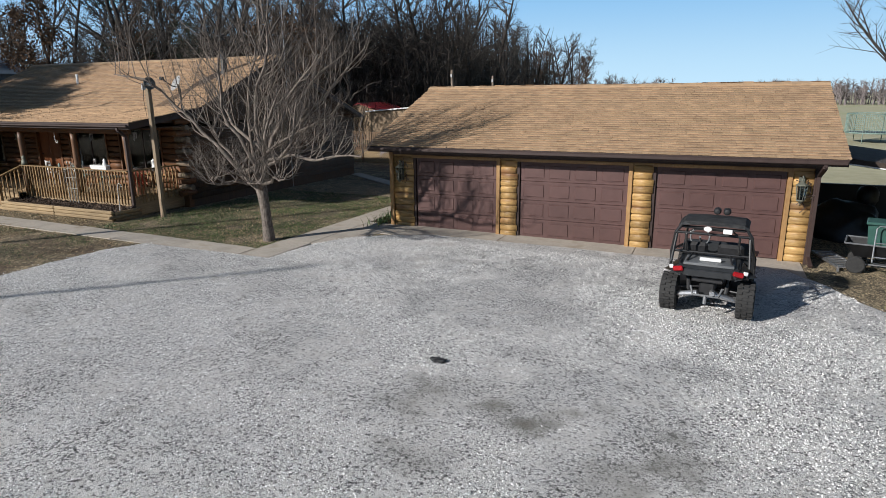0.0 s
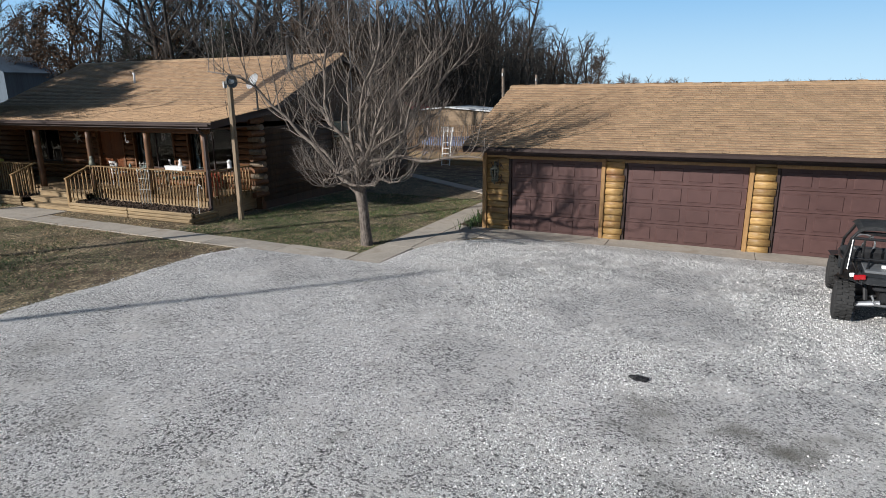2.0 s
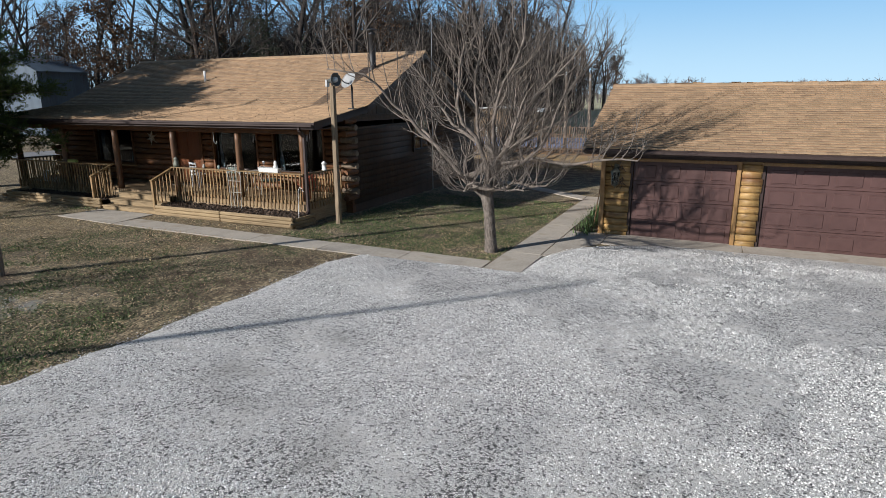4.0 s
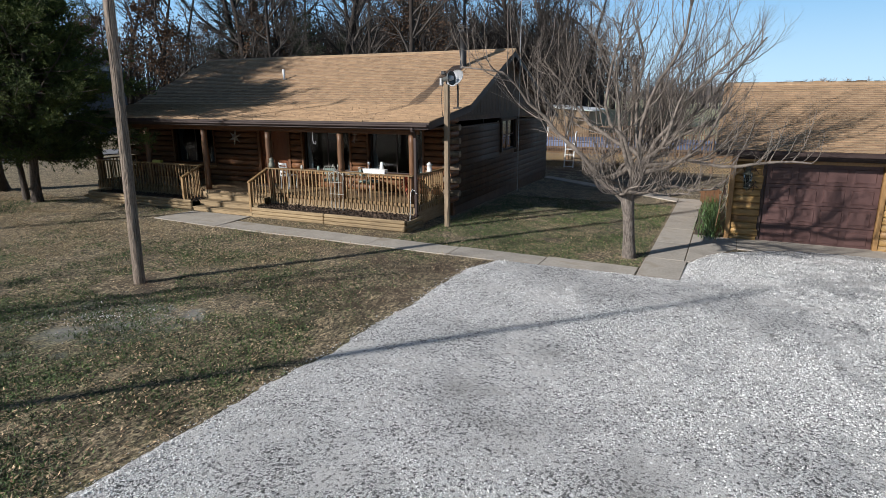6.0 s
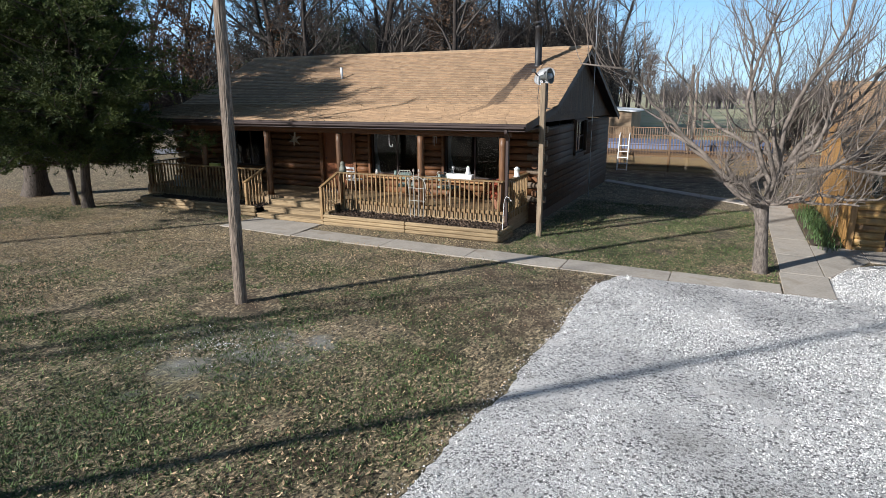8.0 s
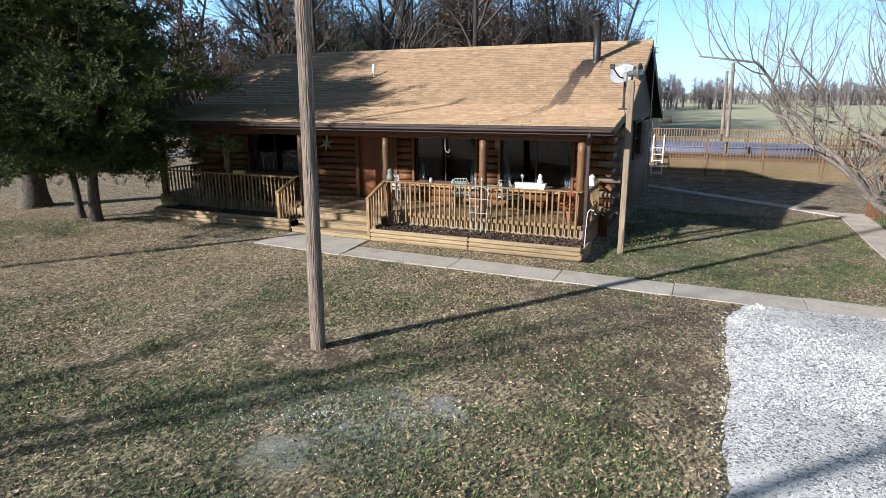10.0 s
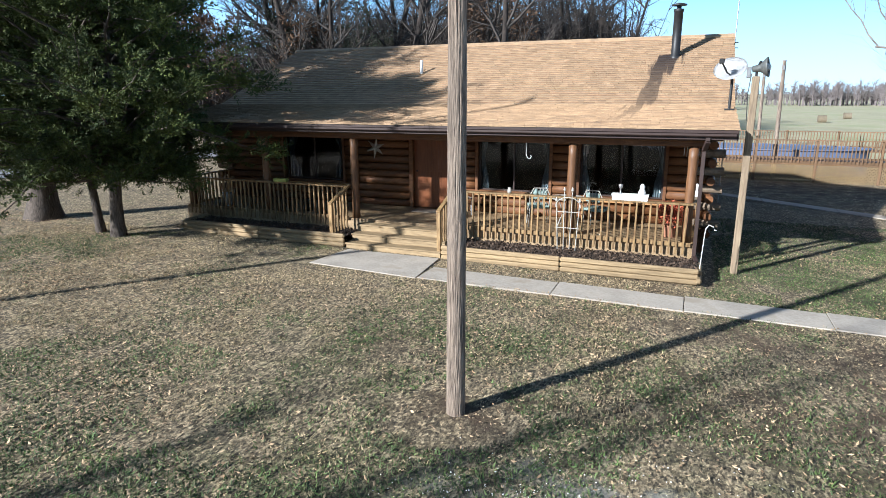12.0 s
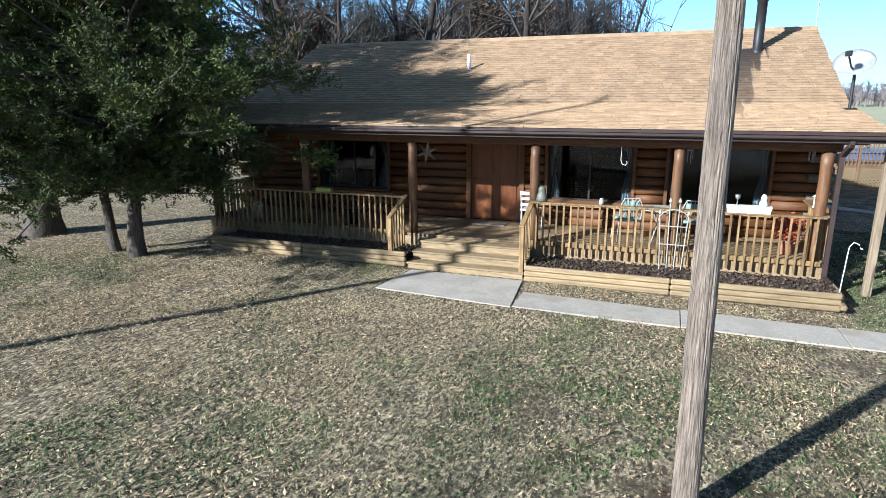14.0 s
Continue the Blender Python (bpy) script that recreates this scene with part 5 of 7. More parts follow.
part("reflector", bm, mat("pale grey enamel", (0.5, 0.51, 0.52), (0.58, 0.59, 0.6), 6, 0.45, 0), dish, "pale grey oval reflector", smooth=True)
bm = bmesh.new()
rod(bm, [(-0.02, 0.02, 0.72), (-0.12, -0.2, 0.77), (-0.25, -0.45, 0.99)], 0.018, 6)
box(bm, -0.30, -0.2, -0.52, -0.40, 0.95, 1.05, 0.01)
part("feed_arm", bm, M_BLACK, dish)

# yard lamp head
M_METAL = mat("dull galvanised metal", (0.32, 0.32, 0.32), (0.42, 0.42, 0.42), 20, 0.45, 0.05, metal=0.8, coarse=0.4)
lamp_m = look((0.08, -0.06, 4.08), (1.2, -0.3, 4.23)) @ Matrix.Diagonal((0.75, 0.75, 0.85, 1))
M_HOOD = mat("dull weathered zinc", (0.10, 0.105, 0.10), (0.17, 0.175, 0.165), 20, 0.6, 0.05, metal=0.5, coarse=0.4)
bm = bmesh.new()
lathe(bm, [(0.05, 0.20), (0.08, 0.19), (0.09, 0.05), (0.13, 0.0), (0.24, -0.1), (0.25, -0.13), (0.22, -0.13), (0.1, -0.02)], 20, lamp_m)
part("lamp_head", bm, M_HOOD, lamp, "galvanised lamp hood", smooth=True)
bm = bmesh.new()
lathe(bm, [(0.02, -0.18), (0.08, -0.16), (0.1, -0.06), (0.09, 0.0)], 16, lamp_m)
part("lamp_glass", bm, M_WHITE, lamp)
bm = bmesh.new()
rod(bm, [(0, 0, 3.88), (0, -0.02, 4.06), (0.05, -0.08, 4.2)], 0.025, 8)
part("bracket", bm, M_BLACK, lamp)
bm = bmesh.new()
rod(bm, [(-0.09, -0.08, 3.98), (-0.12, -0.1, 3.6), (-0.09, -0.08, 3.1)], 0.008, 5)
part("cable", bm, M_BLACK, lamp)
bm = bmesh.new()
box(bm, -0.17, -0.10, -0.1, 0.02, 3.90, 4.10, 0.01)
part("control_box", bm, M_METAL, lamp)

# mast behind the gable
mast = thing("antenna_mast", "slender pale antenna mast beside the gable", "mast", (-16.0, 20.6, -0.2))
bm = bmesh.new()
rod(bm, [(0, 0, 0), (0, 0, 7.6)], 0.015, 8)
part("mast_tube", bm, M_METAL, mast)
bm = bmesh.new()
for z in (4.85, 5.0):
    rod(bm, [(-0.1, -0.05, z), (0.1, 0.05, z)], 0.012, 6)
part("bracket", bm, M_BLACK, mast)

# downspout on the porch corner
spout = thing("downspout", "dark brown downspout on the porch corner post", "downspout", (-16.62, 13.3, 0.0))
bm = bmesh.new()
for p, q in (((0.05, -0.2, 2.6), (0.05, -0.2, 2.5)), ((0.05, -0.2, 2.5), (0, 0.07, 2.3)), ((0, 0.07, 2.32), (0, 0.07, 0.15)), ((0, 0.07, 0.15), (0.05, -0.12, 0.08))):
    beam(bm, p, q, 0.09, 0.075, 0.006)
part("pipe", bm, M_DARKTRIM, spout)

# ---- pool deck behind the house ----
deck = thing("pool_deck", "raised tan wooden pool deck with railing and lattice skirt", "deck", (0, 0, 0))
DX0, DX1, DY0, DY1, DZ = -21.0, -7.0, 31.2, 38.2, 0.47
bm = bmesh.new()
box(bm, DX0, DX1, DY0, DY0 + 0.05, 0.28, DZ, 0.004)
part("rim_board", bm, M_DECK, deck)
for i in range(int((DX1 - DX0) / 0.145)):
    x = DX0 + i * 0.145
    for y0, y1 in ((DY0 + 0.05, 33.0), (36.9, DY1)):
        bm = bmesh.new()
        box(bm, x, x + 0.138, y0, y1, DZ - 0.035, DZ)
        part("deck_board", bm, M_DECK, deck)
M_LATTICE = mat("tan lattice", (0.22, 0.15, 0.075), (0.33, 0.23, 0.12), 8, 0.8, 0.1, coarse=0.6)
bm = bmesh.new()
x, z0, z1 = DX0, -0.56, 0.27
hgt = z1 - z0
while x < DX1 - hgt:
    beam(bm, (x, DY0 + 0.02, z0), (x + hgt, DY0 + 0.02, z1), 0.008, 0.038)
    beam(bm, (x + hgt, DY0 + 0.03, z0), (x, DY0 + 0.03, z1), 0.008, 0.038)
    x += 0.14
part("lattice", bm, M_LATTICE, deck, kind="stuff")
for y, rail_x0, rail_x1 in ((DY0 - 0.02, DX0, DX1), (DY1, DX0, DX1 + 2.0)):
    bm = bmesh.new()
    box(bm, rail_x0, rail_x1, y - 0.06, y + 0.06, 1.34, 1.38, 0.006)
    part("top_rail", bm, M_DECK, deck)
    bm = bmesh.new()
    box(bm, rail_x0, rail_x1, y - 0.02, y + 0.02, 0.56, 0.64)
    part("bottom_rail", bm, M_DECK, deck)
    bm = bmesh.new()
    box(bm, -0.02, 0.02, -0.02, 0.02, 0.38, 1.34)
    me = bpy.data.meshes.new("baluster")
    bm.to_mesh(me)
    bm.free()
    me.materials.append(M_DECK)
    for i in range(int((rail_x1 - rail_x0) / 0.14)):
        part("baluster", me, None, deck, at=(rail_x0 + 0.07 + i * 0.14, y - 0.04, 0))
    for i in range(int((rail_x1 - rail_x0) / 2.4) + 1):
        x = rail_x1 - 0.05 - i * 2.4
        bm = bmesh.new()
        box(bm, x - 0.05, x + 0.05, y - 0.01, y + 0.09, -0.75, 1.42, 0.006)
        part("deck_post", bm, M_DECK, deck)
pool = thing("swimming_pool", "above-ground pool with white rim and blue cover", "swimming pool", (-14.5, 34.95, -0.5))
M_BLUE = mat("blue pool cover", (0.025, 0.035, 0.11), (0.05, 0.07, 0.2), 2.5, 0.45, 0.4, coarse=0.5)
# blue wall darkened: the shade below the deck is in its colour
M_POOLWALL = mat("shade-darkened blue pool wall", (0.10, 0.13, 0.22), (0.15, 0.19, 0.3), 3, 0.5, 0.05)
for nm, prof, m_ in (("pool_wall", [(1.0, 0.0), (1.0, 1.25)], M_POOLWALL), ("rim", [(0.985, 1.2), (1.03, 1.22), (1.03, 1.28), (0.97, 1.29), (0.96, 1.22)], M_POOLWALL), ("cover", [(0.97, 1.24), (0.8, 1.13), (0.4, 1.08), (0.01, 1.07)], M_BLUE)):
    bm = bmesh.new()
    lathe(bm, prof, 48, Matrix.Diagonal((5.4, 1.85, 1, 1)))
    part(nm, bm, m_, pool, smooth=nm != "pool_wall")
ladder = thing("pool_ladder", "white pool ladder leaning on the deck", "ladder", (-16.45, 31.0, -0.58))
bm = bmesh.new()
for x in (-0.24, 0.24):
    rod(bm, [(x, -0.32, 0), (x, 0.02, 1.75), (x, 0.1, 1.95), (x, 0.3, 2.0)], 0.03, 8)
part("side_rail", bm, M_WHITE, ladder)
for k in range(5):
    bm = bmesh.new()
    z = 0.2 + k * 0.3
    box(bm, -0.24, 0.24, -0.34 + z * 0.19, -0.26 + z * 0.19, z - 0.015, z + 0.015)
    part("rung", bm, M_WHITE, ladder)
for x, y, top in ((-13.5, 31.75, 4.75), (-13.66, 38.9, 4.6)):
    ob = thing("wooden_pole", "weathered wooden pole beside the pool deck", "pole", (x, y, -0.5))
    bm = bmesh.new()
    rod(bm, [(0.1, 0, -0.2), (0.05, 0, 2.5), (0, 0, top + 0.5)], [0.1, 0.09, 0.075], 10)
    part("shaft", bm, M_POLE, ob)
    bm = bmesh.new()
    box(bm, -0.04, 0.04, -0.13, -0.08, top + 0.1, top + 0.28, 0.005)
    part("bracket", bm, M_METAL, ob)

# ---- sheds in the distance ----
M_TAN = mat("tan shed siding", (0.22, 0.15, 0.09), (0.29, 0.205, 0.125), 4, 0.7, 0.1, (0.4, 3, 3))
M_RED = mat("red metal roof", (0.36, 0.025, 0.035), (0.45, 0.045, 0.05), 3, 0.4, 0.05)
# pale blue siding darkened: the shade of the trees is in its colour
M_PALEBLUE = mat("tree-shaded blue metal siding", (0.075, 0.10, 0.13), (0.11, 0.145, 0.18), 2, 0.5, 0.1, (6, 6, 0.2))


def shed(name, label, x0, x1, y0, y1, zb, ze, zr, wall_m, roof_m, trim=True):
    ob = thing(name, label, "shed", ((x0 + x1) / 2, (y0 + y1) / 2, zb))
    w, d, e, r = (x1 - x0) / 2, (y1 - y0) / 2, ze - zb, zr - zb
    bm = bmesh.new()
    v = [bm.verts.new(p) for y in (-d, d) for p in ((-w, y, 0), (w, y, 0), (w, y, e), (0, y, r), (-w, y, e))]
    bm.faces.new(v[:5])
    bm.faces.new(v[5:][::-1])
    for i in range(5):
        bm.faces.new((v[i], v[(i + 1) % 5], v[5 + (i + 1) % 5], v[5 + i]))
    part("wall", bm, wall_m, ob)
    for s in (-1, 1):
        bm = bmesh.new()
        vs = [bm.verts.new(p) for y in (-d - 0.2, d + 0.2) for p in ((s * (w + 0.3), y, e - 0.3 * (r - e) / w), (0, y, r + 0.02), (0, y, r + 0.1), (s * (w + 0.3), y, e + 0.09 - 0.3 * (r - e) / w))]
        for q in ((0, 1, 2, 3), (7, 6, 5, 4), (0, 3, 7, 4), (3, 2, 6, 7), (2, 1, 5, 6), (1, 0, 4, 5)):
            bm.faces.new([vs[i] for i in q])
        part("roof", bm, roof_m, ob)
    if trim:
        bm = bmesh.new()
        box(bm, -0.5, 0.6, -d - 0.04, -d - 0.005, 0.9, 1.7, 0.01)
        part("window", bm, M_WHITE, ob, "white framed shed window")
    return ob


shed("garden_shed", "low tan shed with white roof edge", -24.5, -17.7, 41.5, 46, -0.6, 2.2, 2.45, M_TAN, M_WHITE)
shed("red_roofed_shelter", "red roofed shelter behind the pool deck", -31.5, -25.5, 46.5, 51, -0.6, 1.8, 2.7, M_TAN, M_RED, False)
shed("metal_barn", "pale blue metal barn at the edge of the woods", -70.5, -62.9, 36, 41, -0.1, 5.75, 7.25, M_PALEBLUE, M_PALEBLUE, False)
M_HAY = mat("brown hay", (0.15, 0.12, 0.08), (0.22, 0.18, 0.125), 12, 0.95, 0.6)
for x, y in ((-19.5, 84), (-1.5, 96), (4.0, 110)):
    ob = thing("hay_bale", "round brown hay bale in the pale field", "hay bale", (x, y, gz(x, y)), group="hay bales")
    bm = bmesh.new()
    rod(bm, [(-0.5, 0, 0.45), (0.5, 0, 0.45)], 0.5, 20)
    part("bale", bm, M_HAY, ob)

# far lane left of the house
M_ASPHALT = mat("grey asphalt", (0.16, 0.16, 0.165), (0.24, 0.24, 0.245), 8, 0.9, 0.3)
verts = [(-44, 4, 0), (-47.5, 4, 0), (-47.8, 20, 0), (-44.3, 20, 0), (-46.2, 34, 0), (-42.6, 34, 0), (-44, 60, 0), (-40, 60, 0)]
verts = [(x, y, gz(x, y) + 0.06) for x, y, z in verts]
tagged(new("road", mesh_of("lane", verts, [(0, 3, 2, 1), (3, 5, 4, 2), (5, 7, 6, 4)], M_ASPHALT)), "grey lane passing beyond the lawn", "lane", kind="structure")

# ---- lean-to right of the garage ----
lean = thing("lean_to", "open lean-to with brown roof edge beside the garage", "lean-to", (GX1, 17.4, -0.4))
bm = bmesh.new()
v = [bm.verts.new(p) for x, z in ((0.35, 2.36), (5.2, 1.72)) for p in ((x, 0, z), (x, 6.0, z), (x, 6.0, z - 0.16), (x, 0, z - 0.16))]
for q in ((0, 1, 5, 4), (3, 7, 6, 2), (0, 4, 7, 3), (1, 2, 6, 5), (0, 3, 2, 1), (4, 5, 6, 7)):
    bm.faces.new([v[i] for i in q])
part("roof", bm, mat("dark brown roll roofing", (0.04, 0.028, 0.022), (0.075, 0.055, 0.044), 20, 0.95, 0.3), lean)
bm = bmesh.new()
beam(bm, (0.4, -0.03, 2.22), (5.2, -0.03, 1.58), 0.02, 0.03)
part("drip_edge", bm, M_WHITE, lean)
for x, y in ((2.2, 0.1), (5.0, 0.1), (5.0, 5.8)):
    bm = bmesh.new()
    box(bm, x - 0.06, x + 0.06, y - 0.06, y + 0.06, -0.1, 1.75)
    part("post", bm, M_BLACK if x < 3 else M_BOARD, lean)
bm = bmesh.new()
box(bm, 0.05, 5.2, 5.3, 5.42, -0.1, 1.0)
part("back_wall", bm, M_BLACK, lean)
grill = thing("charcoal_grill", "black covered barrel grill under the lean-to", "grill", (GX1 + 2.0, 20.8, -0.42))
bm = bmesh.new()
lathe(bm, [(0.02, 0.68), (0.22, 0.7), (0.28, 0.85), (0.28, 1.05), (0.2, 1.2), (0.05, 1.26)], 16)
part("bowl", bm, M_BLACK, grill, smooth=True)
for k in range(3):
    bm = bmesh.new()
    a = k * 2.1
    rod(bm, [(0.15 * math.cos(a), 0.15 * math.sin(a), 0.75), (0.26 * math.cos(a), 0.26 * math.sin(a), 0)], 0.015, 6)
    part("leg", bm, M_BLACK, grill)
pile = thing("tarp_pile", "heap of dark tarp-covered stores under the lean-to", "tarp heap", (GX1 + 1.3, 19.6, -0.45))
bm = bmesh.new()
bmesh.ops.create_icosphere(bm, subdivisions=4, radius=1)
for q in bm.verts:
    n_ = 1 + 0.25 * noise.noise(q.co * 2.5)
    q.co = Vector((q.co.x * 1.1 * n_, q.co.y * 1.0 * n_, max(-0.05, q.co.z * 0.95 * n_)))
part("tarp", bm, M_BLACK, pile, smooth=True)

M_GREEN = mat("dark green plastic", (0.03, 0.085, 0.07), (0.045, 0.115, 0.095), 6, 0.4, 0.05, coarse=0.5)
M_TYRE = mat("black tyre rubber", (0.018, 0.018, 0.018), (0.035, 0.034, 0.033), 25, 0.85, 0.3)
M_ALU = mat("brushed aluminium", (0.55, 0.56, 0.58), (0.66, 0.67, 0.69), 30, 0.35, 0.05, metal=0.9)
M_GREYP = mat("grey plastic", (0.10, 0.105, 0.11), (0.14, 0.145, 0.15), 10, 0.5, 0.05)
cart = thing("garden_cart", "black plastic garden dump cart with four wheels", "garden cart", (3.55, 15.55, gz(3.5, 15.5)), -12)
bm = bmesh.new()
v = [bm.verts.new(p) for z, a, b_ in ((0.36, 0.5, 0.28), (0.66, 0.68, 0.40)) for p in ((-a, -b_, z), (a, -b_, z), (a, b_, z), (-a, b_, z))]
bm.faces.new(v[:4][::-1])
for i in range(4):
    bm.faces.new((v[i], v[(i + 1) % 4], v[4 + (i + 1) % 4], v[4 + i]))
bmesh.ops.solidify(bm, geom=bm.faces[:], thickness=0.02)
part("tub", bm, M_BLACK, cart)
bm = bmesh.new()
for p, q in (((-0.7, -0.41, 0.66), (0.7, -0.41, 0.66)), ((-0.7, 0.41, 0.66), (0.7, 0.41, 0.66)), ((-0.7, -0.41, 0.66), (-0.7, 0.41, 0.66)), ((0.7, -0.41, 0.66), (0.7, 0.41, 0.66))):
    rod(bm, [p, q], 0.02, 6)
part("tub_rim", bm, M_GREYP, cart)
bm = bmesh.new()
for y in (-0.25, 0.25):
    rod(bm, [(-0.45, y, 0.2), (0.45, y, 0.2)], 0.02, 6)
for x in (-0.45, 0.45):
    rod(bm, [(x, -0.36, 0.19), (x, 0.36, 0.19)], 0.018, 6)
    rod(bm, [(x, -0.2, 0.19), (x * 0.9, -0.2, 0.38)], 0.018, 6)
part("chassis", bm, M_GREYP, cart)
for x in (-0.45, 0.45):
    for y in (-0.38, 0.38):
        bm = bmesh.new()
        lathe(bm, [(0.09, -0.045), (0.16, -0.045), (0.185, -0.02), (0.185, 0.02), (0.16, 0.045), (0.09, 0.045)], 20, pose(x, y, 0.185, 90, 0, 0))
        w = part("wheel", bm, M_TYRE, cart)
        bm = bmesh.new()
        lathe(bm, [(0.02, -0.03), (0.1, -0.03), (0.1, 0.03), (0.02, 0.03)], 16, pose(x, y, 0.185, 90, 0, 0))
        part("hub", bm, M_GREYP, w)
box_t = thing("storage_tote", "dark green plastic tote with lid in the cart", "storage box", (3.65, 15.6, gz(3.5, 15.5) + 0.38), -12)
bm = bmesh.new()
v = [bm.verts.new(p) for z, a, b_ in ((0.0, 0.36, 0.22), (0.68, 0.43, 0.28)) for p in ((-a, -b_, z), (a, -b_, z), (a, b_, z), (-a, b_, z))]
bm.faces.new(v[:4][::-1])
bm.faces.new(v[4:])
for i in range(4):
    bm.faces.new((v[i], v[(i + 1) % 4], v[4 + (i + 1) % 4], v[4 + i]))
bmesh.ops.bevel(bm, geom=bm.edges[:], offset=0.03, segments=2, affect="EDGES")
part("tub", bm, M_GREEN, box_t)
bm = bmesh.new()
box(bm, -0.46, 0.46, -0.31, 0.31, 0.685, 0.75, 0.02)
part("lid", bm, M_GREEN, box_t)
truck = thing("hand_truck", "bare metal tube hand truck leaning on the cart", "hand truck", (3.5, 15.08, gz(3.5, 15.1) + 0.3), -12)
bm = bmesh.new()
rod(bm, [(-0.22, 0.0, 0.0), (-0.22, 0.08, 0.72), (-0.18, 0.085, 0.78), (0.18, 0.085, 0.78), (0.22, 0.08, 0.72), (0.22, 0.0, 0.0)], 0.016, 8)
for z in (0.12, 0.42):
    rod(bm, [(-0.22, z * 0.11, z), (0.22, z * 0.11, z)], 0.013, 6)
part("frame", bm, M_ALU, truck)
bm = bmesh.new()
box(bm, -0.2, 0.2, -0.18, 0.0, -0.015, 0.0)
part("toe_plate", bm, M_ALU, truck)
ramp = thing("loading_ramp", "aluminium loading ramp lying by the garage", "ramp", (2.75, 16.0, gz(2.6, 16) + 0.08), 14)
bm = bmesh.new()
for x in (-0.22, 0.22):
    box(bm, x - 0.02, x + 0.02, -0.75, 0.75, 0.0, 0.05, 0.004)
part("side_rail", bm, M_ALU, ramp)
for k in range(10):
    bm = bmesh.new()
    y = -0.7 + k * 0.155
    box(bm, -0.2, 0.2, y - 0.03, y + 0.03, 0.02, 0.045, 0.004)
    part("rung", bm, M_ALU, ramp)
bm = bmesh.new()
box(bm, -0.24, -0.20, -0.75, -0.71, -0.1, 0.0)
box(bm, 0.20, 0.24, -0.75, -0.71, -0.1, 0.0)
part("foot", bm, M_ALU, ramp)
M_SOIL = mat("damp dark soil", (0.06, 0.042, 0.028), (0.13, 0.095, 0.065), 14, 0.9, 0.8, coarse=0.6)

# garage lanterns, downspout, plants
M_VERDI = mat("aged green grey metal", (0.10, 0.11, 0.09), (0.2, 0.2, 0.16), 30, 0.6, 0.2, metal=0.4)
for x in (-8.25, 1.85):
    lan = thing("wall_lantern", "weathered metal and glass wall lantern on the garage", "wall lantern", (x, GY0 - 0.06, 1.32), group="garage lanterns")
    bm = bmesh.new()
    box(bm, -0.06, 0.06, -0.02, 0.06, -0.25, 0.3, 0.01)
    part("back_plate", bm, M_VERDI, lan)
    bm = bmesh.new()
    lathe(bm, [(0.02, 0.22), (0.12, 0.14), (0.13, 0.12)], 8, pose(0, -0.14, 0, 0, 0, 22))
    lathe(bm, [(0.08, -0.2), (0.09, -0.22), (0.03, -0.27), (0.01, -0.31)], 8, pose(0, -0.14, 0, 0, 0, 22))
    for k in range(8):
        a = 2 * math.pi * (k + 0.5) / 8
        rod(bm, [(0.085 * math.cos(a), -0.14 + 0.085 * math.sin(a), -0.2), (0.12 * math.cos(a), -0.14 + 0.12 * math.sin(a), 0.13)], 0.007, 4)
    rod(bm, [(0, 0, 0.27), (0, -0.14, 0.33), (0, -0.14, 0.2)], 0.014, 6)
    part("cage", bm, M_VERDI, lan)
    bm = bmesh.new()
    lathe(bm, [(0.07, -0.19), (0.1, 0.11)], 8, pose(0, -0.14, 0, 0, 0, 22))
    part("glass", bm, M_GLASS, lan)
    # ornament round the lantern
    orn, rr = bmesh.new(), random.Random(int(x * 10))
    for k in range(16):
        p = Vector((rr.uniform(-0.02, 0.2), -0.04, rr.uniform(-0.28, 0.3)))
        rod(orn, [p, p + Vector((rr.gauss(0, .07), rr.uniform(-0.06, 0), rr.gauss(0, .07))), p + Vector((rr.gauss(0, .1), rr.uniform(-0.08, 0), rr.gauss(0, .1)))], 0.009, 5)
    part("ornament", orn, M_DARKTRIM, lan, "dark twig ornament")
spout = thing("downspout", "dark brown downspout on the garage corner", "downspout", (2.16, 15.5, 0.0))
bm = bmesh.new()
for p, q in (((0.02, -0.45, 1.98), (0.02, -0.45, 1.9)), ((0.02, -0.45, 1.9), (0, 0.07, 1.66)), ((0, 0.07, 1.68), (0, 0.07, -0.2)), ((0, 0.07, -0.2), (0.03, -0.25, -0.33))):
    beam(bm, p, q, 0.09, 0.075, 0.006)
part("pipe", bm, M_DARKTRIM, spout)
M_IRIS = mat("green strap leaves", (0.05, 0.10, 0.03), (0.12, 0.19, 0.065), 6, 0.6, 0, vary=0.35, island=True)
rr = random.Random(8)
